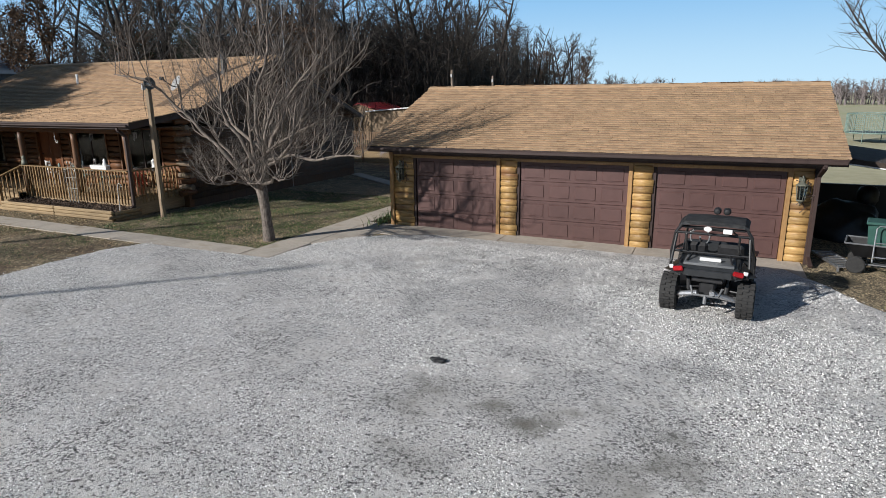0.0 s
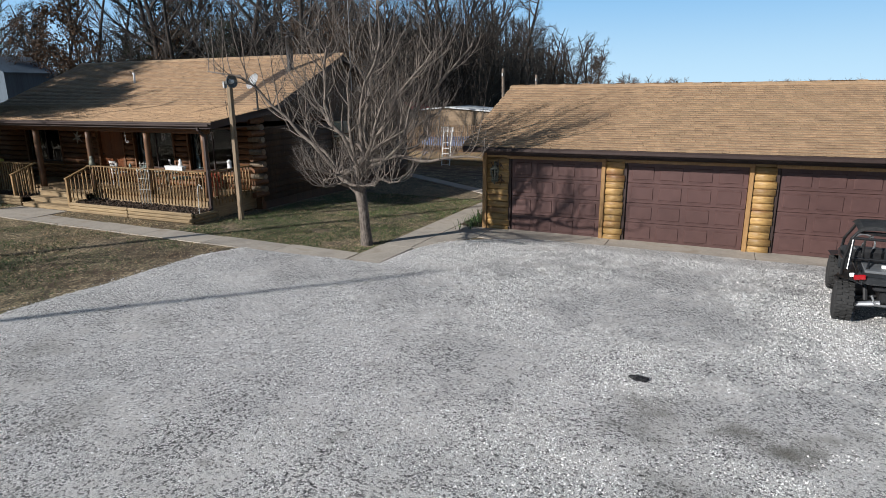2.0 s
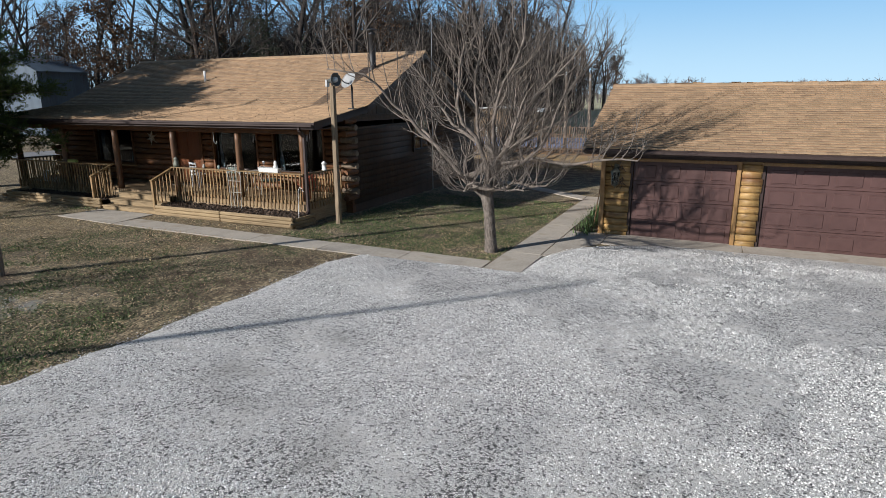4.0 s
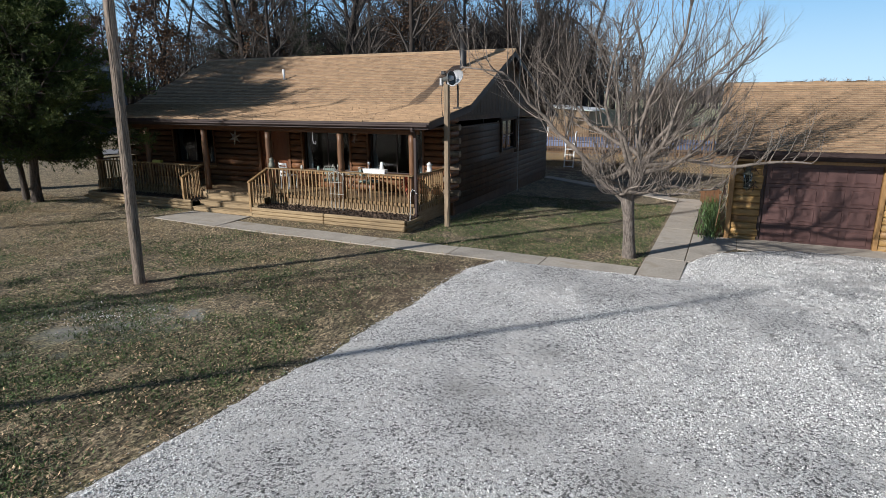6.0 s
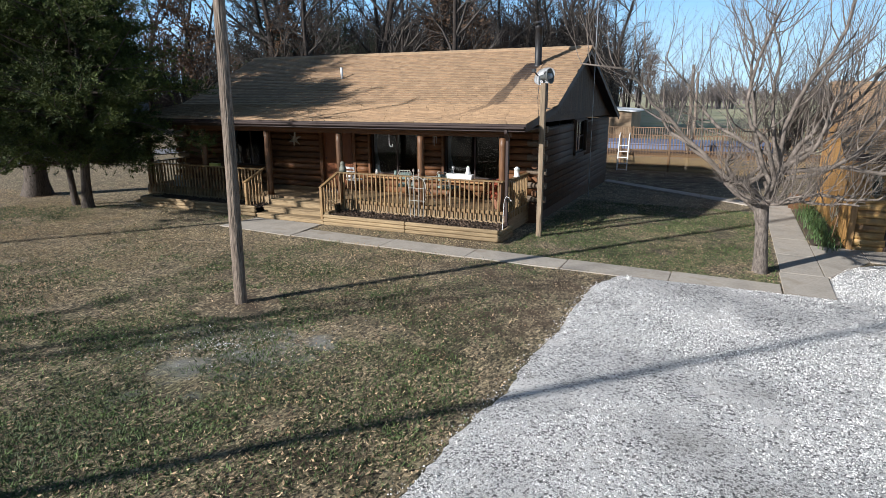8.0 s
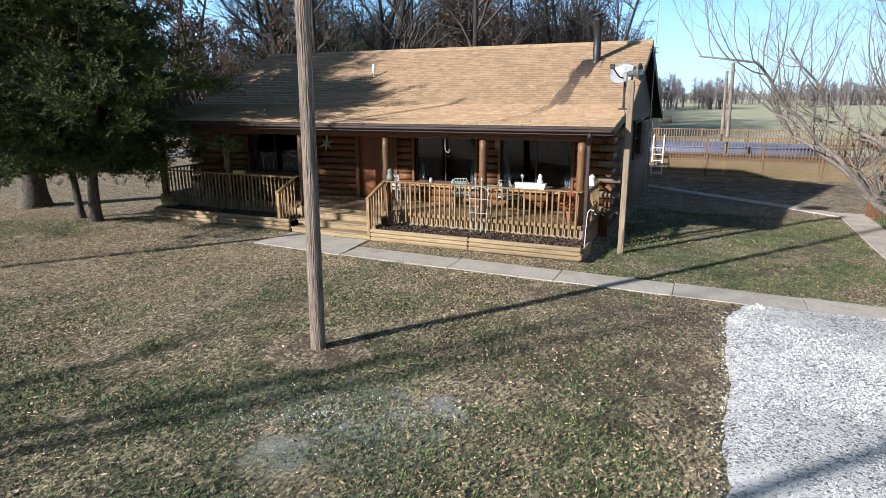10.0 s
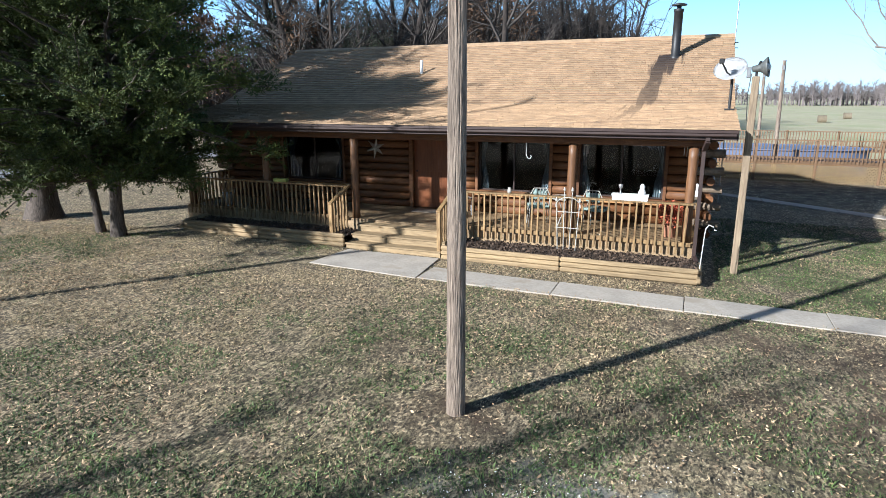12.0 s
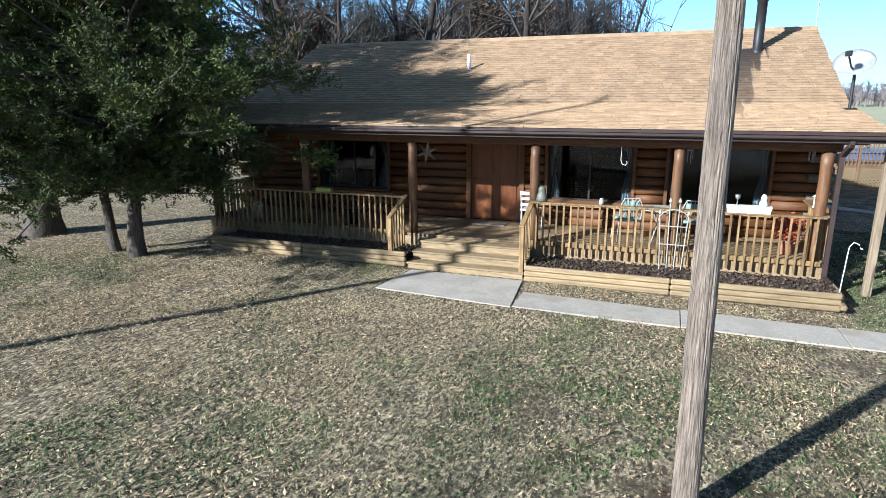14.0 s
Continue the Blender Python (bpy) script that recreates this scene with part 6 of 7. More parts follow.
for px, py, n_, hgt_ in ((-8.95, 15.9, 26, 0.24), (-8.95, 16.8, 36, 0.27), (-8.98, 17.9, 40, 0.3), (-8.98, 19.0, 30, 0.26), (-8.98, 20.2, 36, 0.34)):
    ob = thing("strap_leaf_plant", "clump of green strap-leaved plants by the garage wall", "plant", (px, py, gz(px, py)), group="plants by the garage")
    lv, lf = [], []
    for k in range(n_ * 4):
        p = Vector((rr.gauss(-0.06, .15), rr.gauss(0, .36), 0))
        a = rr.random() * 6.28
        d = Vector((math.cos(a), math.sin(a), 0))
        w = Vector((-d.y, d.x, 0)) * rr.uniform(0.008, 0.016)
        h = 1.2 * hgt_ * rr.uniform(0.5, 1.1)
        k0 = len(lv)
        for s, o in ((0, 0), (0.55, 0.14), (0.95, 0.4), (1.0, 0.62)):
            c = p + d * o * h + Vector((0, 0, s * h))
            lv += [tuple(c - w * (1 - s * 0.6)), tuple(c + w * (1 - s * 0.6))]
        lf += [(k0, k0 + 1, k0 + 3, k0 + 2), (k0 + 2, k0 + 3, k0 + 5, k0 + 4), (k0 + 4, k0 + 5, k0 + 7, k0 + 6)]
    part("leaves", mesh_of("leaves", lv, lf, M_IRIS, True), None, ob, kind="stuff")
bed = bmesh.new()
ring = [bed.verts.new((x, y, gz(x, y) + 0.04)) for x, y in ((-9.38, 15.74), (-8.66, 15.74), (-8.66, 21.4), (-9.0, 21.6), (-9.38, 21.2))]
bed.faces.new(ring)
tagged(part("flower_bed", bed, M_SOIL), "narrow bed of dark soil along the garage wall", "flower bed", kind="structure")
hose = thing("garden_hose", "pale garden hose hung on the garage wall", "garden hose", (-8.72, 17.3, 0.5))
bm = bmesh.new()
pts = [(-0.02 - 0.1 * math.sin(k * 0.4), 0.25 * math.sin(k * 0.55), 0.25 * math.cos(k * 0.55) - 0.01 * k) for k in range(30)]
rod(bm, pts, 0.013, 6)
part("coil", bm, mat("pale hose", (0.45, 0.42, 0.32), (0.55, 0.52, 0.42), 8, 0.5, 0), hose, smooth=True)
bm = bmesh.new()
box(bm, -0.03, 0.02, -0.05, 0.05, 0.12, 0.3)
part("hook", bm, M_DARKTRIM, hose)
stick = thing("wooden_rod", "pale wooden rod leaning on the garage wall", "rod", (-8.78, 16.3, gz(-8.8, 16.3)))
bm = bmesh.new()
rod(bm, [(-0.12, 0, 0), (0.06, 0.02, 1.6)], 0.015, 6)
part("shaft", bm, M_DECK, stick)
gate = thing("fence_panel", "low brown board fence panel joining the garage", "fence", (-8.9, 21.7, gz(-9, 21.7)))
for k in range(4):
    bm = bmesh.new()
    box(bm, -0.6 + k * 0.155, -0.46 + k * 0.155, -0.02, 0.0, 0.0, 0.5 if k % 2 else 0.52, 0.004)
    part("board", bm, M_POSTLOG, gate)
bm = bmesh.new()
box(bm, -0.64, 0.1, 0.002, 0.05, 0.34, 0.43)
part("rail", bm, M_POSTLOG, gate)

# black scrap on the drive
scrap = thing("black_scrap", "scrap of flattened black rubber on the gravel", "scrap", (-3.33, 7.28, gz(-3.3, 7.3) + 0.05))
bm = bmesh.new()
bmesh.ops.create_icosphere(bm, subdivisions=3, radius=1)
for q in bm.verts:
    n_ = 1 + 0.5 * noise.noise(q.co * 2.2 + Vector((3, 1, 0)))
    q.co = Vector((q.co.x * 0.125 * n_, q.co.y * 0.075 * n_, q.co.z * 0.03 + 0.03 * noise.noise(q.co * 4)))
part("sheet", bm, M_BLACK, scrap)

# ---- off-road buggy on the drive ----
buggy = thing("utility_buggy", "black side-by-side off-road buggy parked on the gravel", "buggy", (0.1, 11.05, gz(0.1, 11) + 0.035), -4)


def tyre(x, y, r, w):
    bm = bmesh.new()
    m = pose(x, y, r, 90, 0, 90)
    lathe(bm, [(r * 0.5, -w / 2 + 0.02), (r * 0.8, -w / 2), (r * 0.93, -w * 0.42), (r * 0.95, 0), (r * 0.93, w * 0.42), (r * 0.8, w / 2), (r * 0.5, w / 2 - 0.02)], 28, m)
    for k in range(20):
        a = 2 * math.pi * k / 20
        for s, q in ((-1, 0.0), (0, 0.5), (1, 0.0)):
            ang = a + q * 2 * math.pi / 20
            box(bm, -0.022, 0.022, s * w * 0.32 - w * 0.13, s * w * 0.32 + w * 0.13, r * 0.93, r * 1.0, 0, pose(x, y, r) @ Matrix.Rotation(ang, 4, "X") @ pose(0, 0, 0, 0, 0, 90))
    wheel = part("wheel", bm, M_TYRE, buggy, "knobbly black tyre")
    bm = bmesh.new()
    lathe(bm, [(0.03, -w * 0.2), (r * 0.5, -w * 0.36), (r * 0.54, -w * 0.4), (r * 0.54, w * 0.4), (r * 0.5, w * 0.36), (0.03, w * 0.2)], 20, m)
    part("rim", bm, M_GREYP, wheel)


for x, y, r, w in ((-0.61, 0, 0.33, 0.28), (0.61, 0, 0.33, 0.28), (-0.6, 1.95, 0.32, 0.22), (0.6, 1.95, 0.32, 0.22)):
    tyre(x, y, r, w)
M_BODY = mat("black moulded plastic", (0.02, 0.022, 0.024), (0.032, 0.034, 0.037), 8, 0.35, 0.04, coarse=0.4)
M_CAGE = mat("black painted tube", (0.015, 0.015, 0.016), (0.025, 0.025, 0.026), 8, 0.3, 0.02)
M_REDLENS = mat("red lens", (0.26, 0.006, 0.01), (0.34, 0.012, 0.016), 20, 0.15, 0)
# rear bed
bm = bmesh.new()
prof = [(-0.28, 0.72), (-0.32, 0.84), (-0.22, 0.9), (0.5, 0.94), (0.5, 0.66)]
v0 = [bm.verts.new((-0.5, y, z)) for y, z in prof]
v1 = [bm.verts.new((0.5, y, z)) for y, z in prof]
bm.faces.new(v0[::-1])
bm.faces.new(v1)
for i in range(5):
    bm.faces.new((v0[i], v0[(i + 1) % 5], v1[(i + 1) % 5], v1[i]))
bmesh.ops.bevel(bm, geom=bm.edges[:], offset=0.03, segments=2, affect="EDGES")
part("cargo_box", bm, M_BODY, buggy)
bm = bmesh.new()
box(bm, -0.4, 0.4, -0.22, 0.42, 0.89, 0.935, 0.01)
part("bed_liner", bm, M_GREYP, buggy)
bm = bmesh.new()
box(bm, -0.38, 0.38, -0.345, -0.305, 0.73, 0.85, 0.015)
part("tailgate", bm, M_BODY, buggy)
for s in (-1, 1):
    bm = bmesh.new()
    v = [bm.verts.new((s * x, y, z)) for x, y, z in ((0.42, -0.34, 0.72), (0.62, -0.28, 0.78), (0.76, 0.05, 0.72), (0.76, 0.4, 0.62), (0.45, 0.45, 0.92), (0.45, -0.2, 0.93))]
    bm.faces.new(v)
    bmesh.ops.solidify(bm, geom=bm.faces[:], thickness=0.035)
    bmesh.ops.bevel(bm, geom=bm.edges[:], offset=0.012, segments=1, affect="EDGES")
    part("rear_fender", bm, M_BODY, buggy)
    bm = bmesh.new()
    box(bm, -0.085, 0.085, -0.02, 0.03, -0.04, 0.045, 0.015, pose(s * 0.47, -0.345, 0.84, 0, s * 12, s * 16))
    part("tail_light", bm, M_REDLENS, buggy, "red tail light")
    bm = bmesh.new()
    box(bm, -0.035, 0.035, -0.015, 0.02, -0.03, 0.035, 0.008, pose(s * 0.575, -0.31, 0.86, 0, s * 12, s * 25))
    part("reflector", bm, M_WHITE, buggy, "clear reverse lens")
    bm = bmesh.new()
    rod(bm, [(s * 0.13, -0.26, 0.43), (s * 0.47, -0.16, 0.34)], [0.05, 0.042], 10)
    part("exhaust_can", bm, M_ALU, buggy, "pale metal suspension arm guard")
    bm = bmesh.new()
    rod(bm, [(s * 0.15, 0.1, 0.32), (s * 0.52, 0.0, 0.33)], 0.025, 8)
    rod(bm, [(s * 0.15, 0.1, 0.44), (s * 0.52, 0.02, 0.42)], 0.02, 8)
    rod(bm, [(s * 0.3, 0.02, 0.38), (s * 0.34, 0.12, 0.78)], 0.04, 10)
    part("suspension", bm, M_BLACK, buggy)
    bm = bmesh.new()
    v = [bm.verts.new((s * x, y, z)) for x, y, z in ((0.35, 1.55, 0.85), (0.72, 1.6, 0.72), (0.74, 2.1, 0.7), (0.6, 2.35, 0.62), (0.3, 2.4, 0.7))]
    bm.faces.new(v)
    bmesh.ops.solidify(bm, geom=bm.faces[:], thickness=0.035)
    part("front_fender", bm, M_BODY, buggy)
    # seats
    bm = bmesh.new()
    box(bm, -0.23, 0.23, 0.55, 1.0, 0.5, 0.62, 0.05, pose(s * 0.29, 0, 0))
    part("seat", bm, M_BLACK, buggy)
    bm = bmesh.new()
    box(bm, -0.21, 0.21, -0.06, 0.06, 0.0, 0.62, 0.05, pose(s * 0.29, 0.55, 0.55, 10, 0, 0))
    part("seat_back", bm, M_BLACK, buggy)
    # roll cage side
    bm = bmesh.new()
    rod(bm, [(s * 0.66, 0.3, 0.62), (s * 0.66, 0.22, 1.0), (s * 0.6, 0.12, 1.38), (s * 0.5, 0.1, 1.53), (s * 0.46, 0.5, 1.56), (s * 0.46, 0.85, 1.54), (s * 0.56, 1.5, 1.1), (s * 0.58, 1.65, 0.8)], 0.026, 8)
    rod(bm, [(s * 0.62, -0.05, 0.88), (s * 0.58, 0.12, 1.35)], 0.022, 8)
    rod(bm, [(s * 0.66, 0.24, 0.98), (s * 0.66, 0.9, 0.92), (s * 0.6, 1.5, 0.85)], 0.022, 8)
    part("cage_side", bm, M_CAGE, buggy)
for y, z, x in ((0.12, 1.38, 0.6), (0.22, 1.02, 0.64), (0.1, 1.49, 0.5), (0.86, 1.54, 0.46), (1.62, 0.85, 0.58)):
    bm = bmesh.new()
    rod(bm, [(-x, y, z), (x, y, z)], 0.024, 8)
    part("cage_crossbar", bm, M_CAGE, buggy)
bm = bmesh.new()
rod(bm, [(-0.42, 0.16, 1.06), (-0.42, 0.12, 1.36), (-0.3, 0.12, 1.46), (0.3, 0.12, 1.46), (0.42, 0.12, 1.36), (0.42, 0.16, 1.06)], 0.018, 8)
part("cage_hoop", bm, M_CAGE, buggy)
for s in (-1, 1):
    bm = bmesh.new()
    rod(bm, [(s * 0.3, 0.2, 1.0), (s * 0.36, -0.12, 0.94)], 0.018, 8)
    part("cage_brace", bm, M_CAGE, buggy)
bm = bmesh.new()
verts_r = []
for j, (y, z) in enumerate(((-0.02, 1.54), (0.05, 1.59), (0.45, 1.61), (0.85, 1.58), (0.92, 1.54))):
    for i, (x, dz) in enumerate(((-0.55, -0.05), (-0.48, 0.0), (-0.2, 0.015), (0.2, 0.015), (0.48, 0.0), (0.55, -0.05))):
        verts_r.append(bm.verts.new((x, y, z + dz)))
for j in range(4):
    for i in range(5):
        k = j * 6 + i
        bm.faces.new((verts_r[k], verts_r[k + 1], verts_r[k + 7], verts_r[k + 6]))
bmesh.ops.solidify(bm, geom=bm.faces[:], thickness=0.014)
part("roof", bm, mat("dusty black plastic", (0.04, 0.042, 0.044), (0.10, 0.10, 0.098), 9, 0.6, 0.04, coarse=0.8), buggy, "dusty black moulded roof panel")
for x in (-0.09, 0.07):
    bm = bmesh.new()
    lathe(bm, [(0.01, 0.085), (0.05, 0.08), (0.075, 0.04), (0.075, -0.04), (0.06, -0.06), (0.01, -0.06)], 16, pose(x + 0.08, 0.9, 1.66, 90, 0, 0) @ Matrix.Diagonal((0.85, 0.85, 1, 1)))
    part("roof_lamp", bm, M_BLACK, buggy)
bm = bmesh.new()
lathe(bm, [(0.01, 0.03), (0.05, 0.025), (0.055, -0.01), (0.01, -0.02)], 16, pose(-0.08, -0.03, 1.5, 90, 0, 0) @ Matrix.Diagonal((1.2, 0.8, 1, 1)))
part("rear_lamp", bm, M_WHITE, buggy, "round white rear lamp")
bm = bmesh.new()
box(bm, 0.16, 0.3, -0.05, -0.03, 1.44, 1.52, 0.004)
part("sticker", bm, M_WHITE, buggy, "small white rear plate")
bm = bmesh.new()
box(bm, -0.16, 0.18, -0.05, 0.02, 0.94, 0.995, 0.01)
part("bundle", bm, M_WHITE, buggy, "pale bundle strapped on the bed")
bm = bmesh.new()
pts = [(-0.29 + 0.17 * math.cos(2 * math.pi * k / 18), 1.22 + 0.08 * math.sin(2 * math.pi * k / 18), 1.08 + 0.15 * math.sin(2 * math.pi * k / 18)) for k in range(19)]
rod(bm, pts, 0.016, 6, False)
rod(bm, [(-0.29, 1.22, 1.08), (-0.29, 1.5, 0.9)], 0.02, 6)
part("steering_wheel", bm, M_GREYP, buggy)
bm = bmesh.new()
box(bm, -0.6, 0.6, 1.5, 1.62, 0.5, 0.95, 0.03)
box(bm, -0.55, 0.55, 1.62, 2.45, 0.45, 0.78, 0.08)
part("bonnet", bm, M_BODY, buggy)
bm = bmesh.new()
box(bm, -0.62, 0.62, 0.3, 1.6, 0.26, 0.36, 0.03)
box(bm, -0.13, 0.13, -0.1, 0.4, 0.34, 0.6, 0.03)
box(bm, -0.25, 0.25, -0.2, 0.1, 0.6, 0.7, 0.02)
part("underframe", bm, M_BLACK, buggy)
bm = bmesh.new()
rod(bm, [(-0.25, -0.2, 0.52), (-0.2, -0.3, 0.4), (0.2, -0.3, 0.4), (0.25, -0.2, 0.52)], 0.022, 8)
rod(bm, [(0.0, -0.3, 0.4), (0.0, -0.36, 0.27)], 0.03, 8)
part("tow_bar", bm, M_GREYP, buggy)
bm = bmesh.new()
rod(bm, [(0.1, -0.25, 0.46), (0.1, -0.34, 0.46)], [0.05, 0.045], 12)
part("tail_pipe", bm, M_ALU, buggy)

# ---- things on the porch ----
M_IRON = mat("cream painted iron", (0.36, 0.34, 0.30), (0.47, 0.45, 0.40), 20, 0.5, 0.05)
M_TEAL = mat("pale teal cushion", (0.19, 0.27, 0.245), (0.28, 0.36, 0.325), 12, 0.8, 0.1)
for x, y, rz in ((-20.1, 14.3, 200), (-18.75, 14.35, 165)):
    ch = thing("patio_chair", "cream wrought iron patio chair with teal cushion", "patio chair", (x, y, DECK), rz, "patio chairs")
    for sx_ in (-0.22, 0.22):
        for sy_ in (-0.2, 0.2):
            bm = bmesh.new()
            rod(bm, [(sx_ * 1.1, sy_ * 1.15, 0), (sx_, sy_, 0.43)], 0.011, 6)
            part("leg", bm, M_IRON, ch)
    bm = bmesh.new()
    box(bm, -0.24, 0.24, -0.23, 0.23, 0.43, 0.5, 0.02)
    part("cushion", bm, M_TEAL, ch)
    bm = bmesh.new()
    rod(bm, [(-0.22, 0.2, 0.43), (-0.23, 0.26, 0.75), (-0.15, 0.28, 0.92), (0.15, 0.28, 0.92), (0.23, 0.26, 0.75), (0.22, 0.2, 0.43)], 0.012, 6)
    for k in range(5):
        a = -0.16 + k * 0.08
        rod(bm, [(a, 0.22, 0.5), (a * 0.5, 0.26, 0.72), (a, 0.28, 0.91)], 0.007, 5)
    part("back", bm, M_IRON, ch)
    bm = bmesh.new()
    box(bm, -0.17, 0.17, 0.235, 0.265, 0.66, 0.86, 0.012)
    part("back_pad", bm, M_TEAL, ch)
tb = thing("patio_table", "round cream wrought iron patio table", "patio table", (-19.45, 14.3, DECK))
bm = bmesh.new()
lathe(bm, [(0.38, 0.68), (0.4, 0.69), (0.4, 0.705), (0.01, 0.71)], 28)
part("top", bm, M_IRON, tb)
for k in range(3):
    bm = bmesh.new()
    a = k * 2.094
    rod(bm, [(0.3 * math.cos(a), 0.3 * math.sin(a), 0), (0.1 * math.cos(a), 0.1 * math.sin(a), 0.35), (0.25 * math.cos(a), 0.25 * math.sin(a), 0.68)], 0.013, 6)
    part("leg", bm, M_IRON, tb)
wc = thing("wooden_chair", "white painted slat-back chair by the door", "chair", (-22.2, 14.75, DECK), 170)
for sx_ in (-0.18, 0.18):
    bm = bmesh.new()
    rod(bm, [(sx_, -0.18, 0), (sx_, -0.17, 0.44)], 0.018, 6)
    part("leg", bm, M_WHITE, wc)
    bm = bmesh.new()
    rod(bm, [(sx_, 0.18, 0), (sx_, 0.17, 0.44), (sx_, 0.24, 0.88)], 0.018, 6)
    part("leg", bm, M_WHITE, wc)
bm = bmesh.new()
box(bm, -0.21, 0.21, -0.2, 0.2, 0.43, 0.465, 0.008)
part("seat", bm, M_WHITE, wc)
for z in (0.58, 0.72, 0.84):
    bm = bmesh.new()
    box(bm, -0.18, 0.18, 0.19 + (z - 0.5) * 0.1, 0.205 + (z - 0.5) * 0.1, z - 0.04, z + 0.03)
    part("slat", bm, M_WHITE, wc)
fl = thing("flower_box", "white wooden flower box on the porch rail", "flower box", (-17.95, 13.38, 1.24))
bm = bmesh.new()
v = [bm.verts.new(p) for z, a, b_ in ((0.0, 0.35, 0.07), (0.13, 0.37, 0.09)) for p in ((-a, -b_, z), (a, -b_, z), (a, b_, z), (-a, b_, z))]
bm.faces.new(v[:4][::-1])
bm.faces.new(v[4:])
for i in range(4):
    bm.faces.new((v[i], v[(i + 1) % 4], v[4 + (i + 1) % 4], v[4 + i]))
part("trough", bm, M_WHITE, fl)


def figure(name, label, x, y, z, s, material, prof, category="ornament"):
    ob = thing(name, label, category, (x, y, z))
    bm = bmesh.new()
    lathe(bm, [(r * s, h * s) for r, h in prof], 14)
    for q in bm.verts:
        q.co.x += 0.03 * s * noise.noise(q.co * 9 / s)
        q.co.y *= 0.8
    part("body", bm, material, ob, smooth=True)
    return ob


figure("garden_ornament", "dark stone animal ornament on the rail", -21.72, 13.38, 1.24, 0.32, M_VERDI, [(0.3, 0), (0.36, 0.1), (0.32, 0.4), (0.22, 0.6), (0.25, 0.72), (0.24, 0.85), (0.12, 0.98), (0.02, 1.0)])
figure("garden_ornament", "small white ornament in the flower box", -17.72, 13.38, 1.37, 0.22, M_WHITE, [(0.3, 0), (0.34, 0.2), (0.2, 0.5), (0.24, 0.75), (0.12, 0.95), (0.02, 1.0)])
figure("garden_ornament", "small grey goblet ornament on the flower box", -18.15, 13.38, 1.37, 0.2, M_METAL, [(0.2, 0), (0.05, 0.1), (0.04, 0.5), (0.2, 0.65), (0.22, 0.95), (0.02, 1.0)])
figure("glass_jar", "small pale jar on the porch rail", -20.55, 13.38, 1.24, 0.13, M_IRON, [(0.35, 0), (0.38, 0.6), (0.25, 0.75), (0.28, 1.0), (0.02, 1.0)], "jar")
figure("glass_jar", "small pale jar on the porch rail", -19.95, 13.4, 1.24, 0.12, M_TEAL, [(0.35, 0), (0.38, 0.6), (0.25, 0.75), (0.28, 1.0), (0.02, 1.0)], "jar")
figure("rail_lantern", "white lantern on the side rail", -16.68, 14.35, 1.24, 0.28, M_WHITE, [(0.3, 0), (0.3, 0.1), (0.24, 0.12), (0.26, 0.7), (0.34, 0.74), (0.1, 0.95), (0.02, 1.0)], "lantern")
figure("flower_pot", "dark pot behind the porch rail", -26.3, 13.9, DECK, 0.35, M_BLACK, [(0.32, 0), (0.42, 0.8), (0.46, 0.82), (0.46, 0.95), (0.3, 0.9)], "flower pot")
figure("flower_pot", "white bucket behind the porch rail", -28.9, 13.75, DECK, 0.4, M_WHITE, [(0.32, 0), (0.4, 0.9), (0.42, 0.92), (0.3, 0.92)], "bucket")
tray = thing("seed_tray", "yellow green plastic tray on the porch rail", "tray", (-26.75, 13.38, 1.2))
bm = bmesh.new()
box(bm, -0.2, 0.2, -0.07, 0.07, 0.0, 0.09, 0.015)
part("shell", bm, mat("yellow green plastic", (0.42, 0.44, 0.10), (0.5, 0.52, 0.15), 10, 0.4, 0), tray)
# autumn foliage plant
M_MUM = mat("red autumn foliage", (0.35, 0.05, 0.03), (0.5, 0.12, 0.05), 5, 0.7, 0, vary=0.4, island=True)
pl = thing("potted_plant", "potted plant with red autumn foliage on the porch", "potted plant", (-17.15, 14.1, DECK))
bm = bmesh.new()
lathe(bm, [(0.11, 0), (0.15, 0.22), (0.165, 0.23), (0.165, 0.27), (0.1, 0.25)], 18)
part("pot", bm, mat("clay pot", (0.32, 0.14, 0.08), (0.4, 0.19, 0.11), 10, 0.8, 0.1), pl)
lv, lf = [], []
for k in range(900):
    d = Vector((rr.gauss(0, 1), rr.gauss(0, 1), rr.gauss(0.3, 0.8))).normalized()
    leaf(lv, lf, rr, Vector((0, 0, 0.5)) + d * rr.uniform(0.1, 0.32), rr.uniform(0.02, 0.045))
part("foliage", mesh_of("foliage", lv, lf, M_MUM), None, pl, kind="stuff")
# trellis
tr = thing("garden_trellis", "cream wire garden trellis in the mulch bed", "trellis", (-19.2, 13.22, 0.08))
bm = bmesh.new()
for k in range(4):
    x = -0.24 + k * 0.16
    rod(bm, [(x * 0.8, 0, 0), (x, 0, 0.9), (x * 1.05, 0, 1.28 if k in (1, 2) else 1.05)], 0.011, 6)
for z in (0.5, 0.85):
    rod(bm, [(-0.25, 0, z), (0.25, 0, z)], 0.009, 6)
rod(bm, [(-0.27 * math.cos(a * 0.314), 0, 0.95 + 0.22 * math.sin(a * 0.314)) for a in range(11)], 0.009, 6)
part("wire_frame", bm, M_IRON, tr)
for k, (x, z) in enumerate(((-0.25, 1.08), (-0.084, 1.31), (0.084, 1.31), (0.25, 1.08))):
    bm = bmesh.new()
    lathe(bm, [(0.005, 0), (0.03, 0.03), (0.02, 0.07), (0.004, 0.1)], 8, pose(x, 0, z - 0.02))
    part("finial", bm, M_IRON, tr)
hk = thing("shepherd_hook", "white shepherd hook with butterfly ornament in the bed", "garden hook", (-16.5, 12.75, 0.05))
bm = bmesh.new()
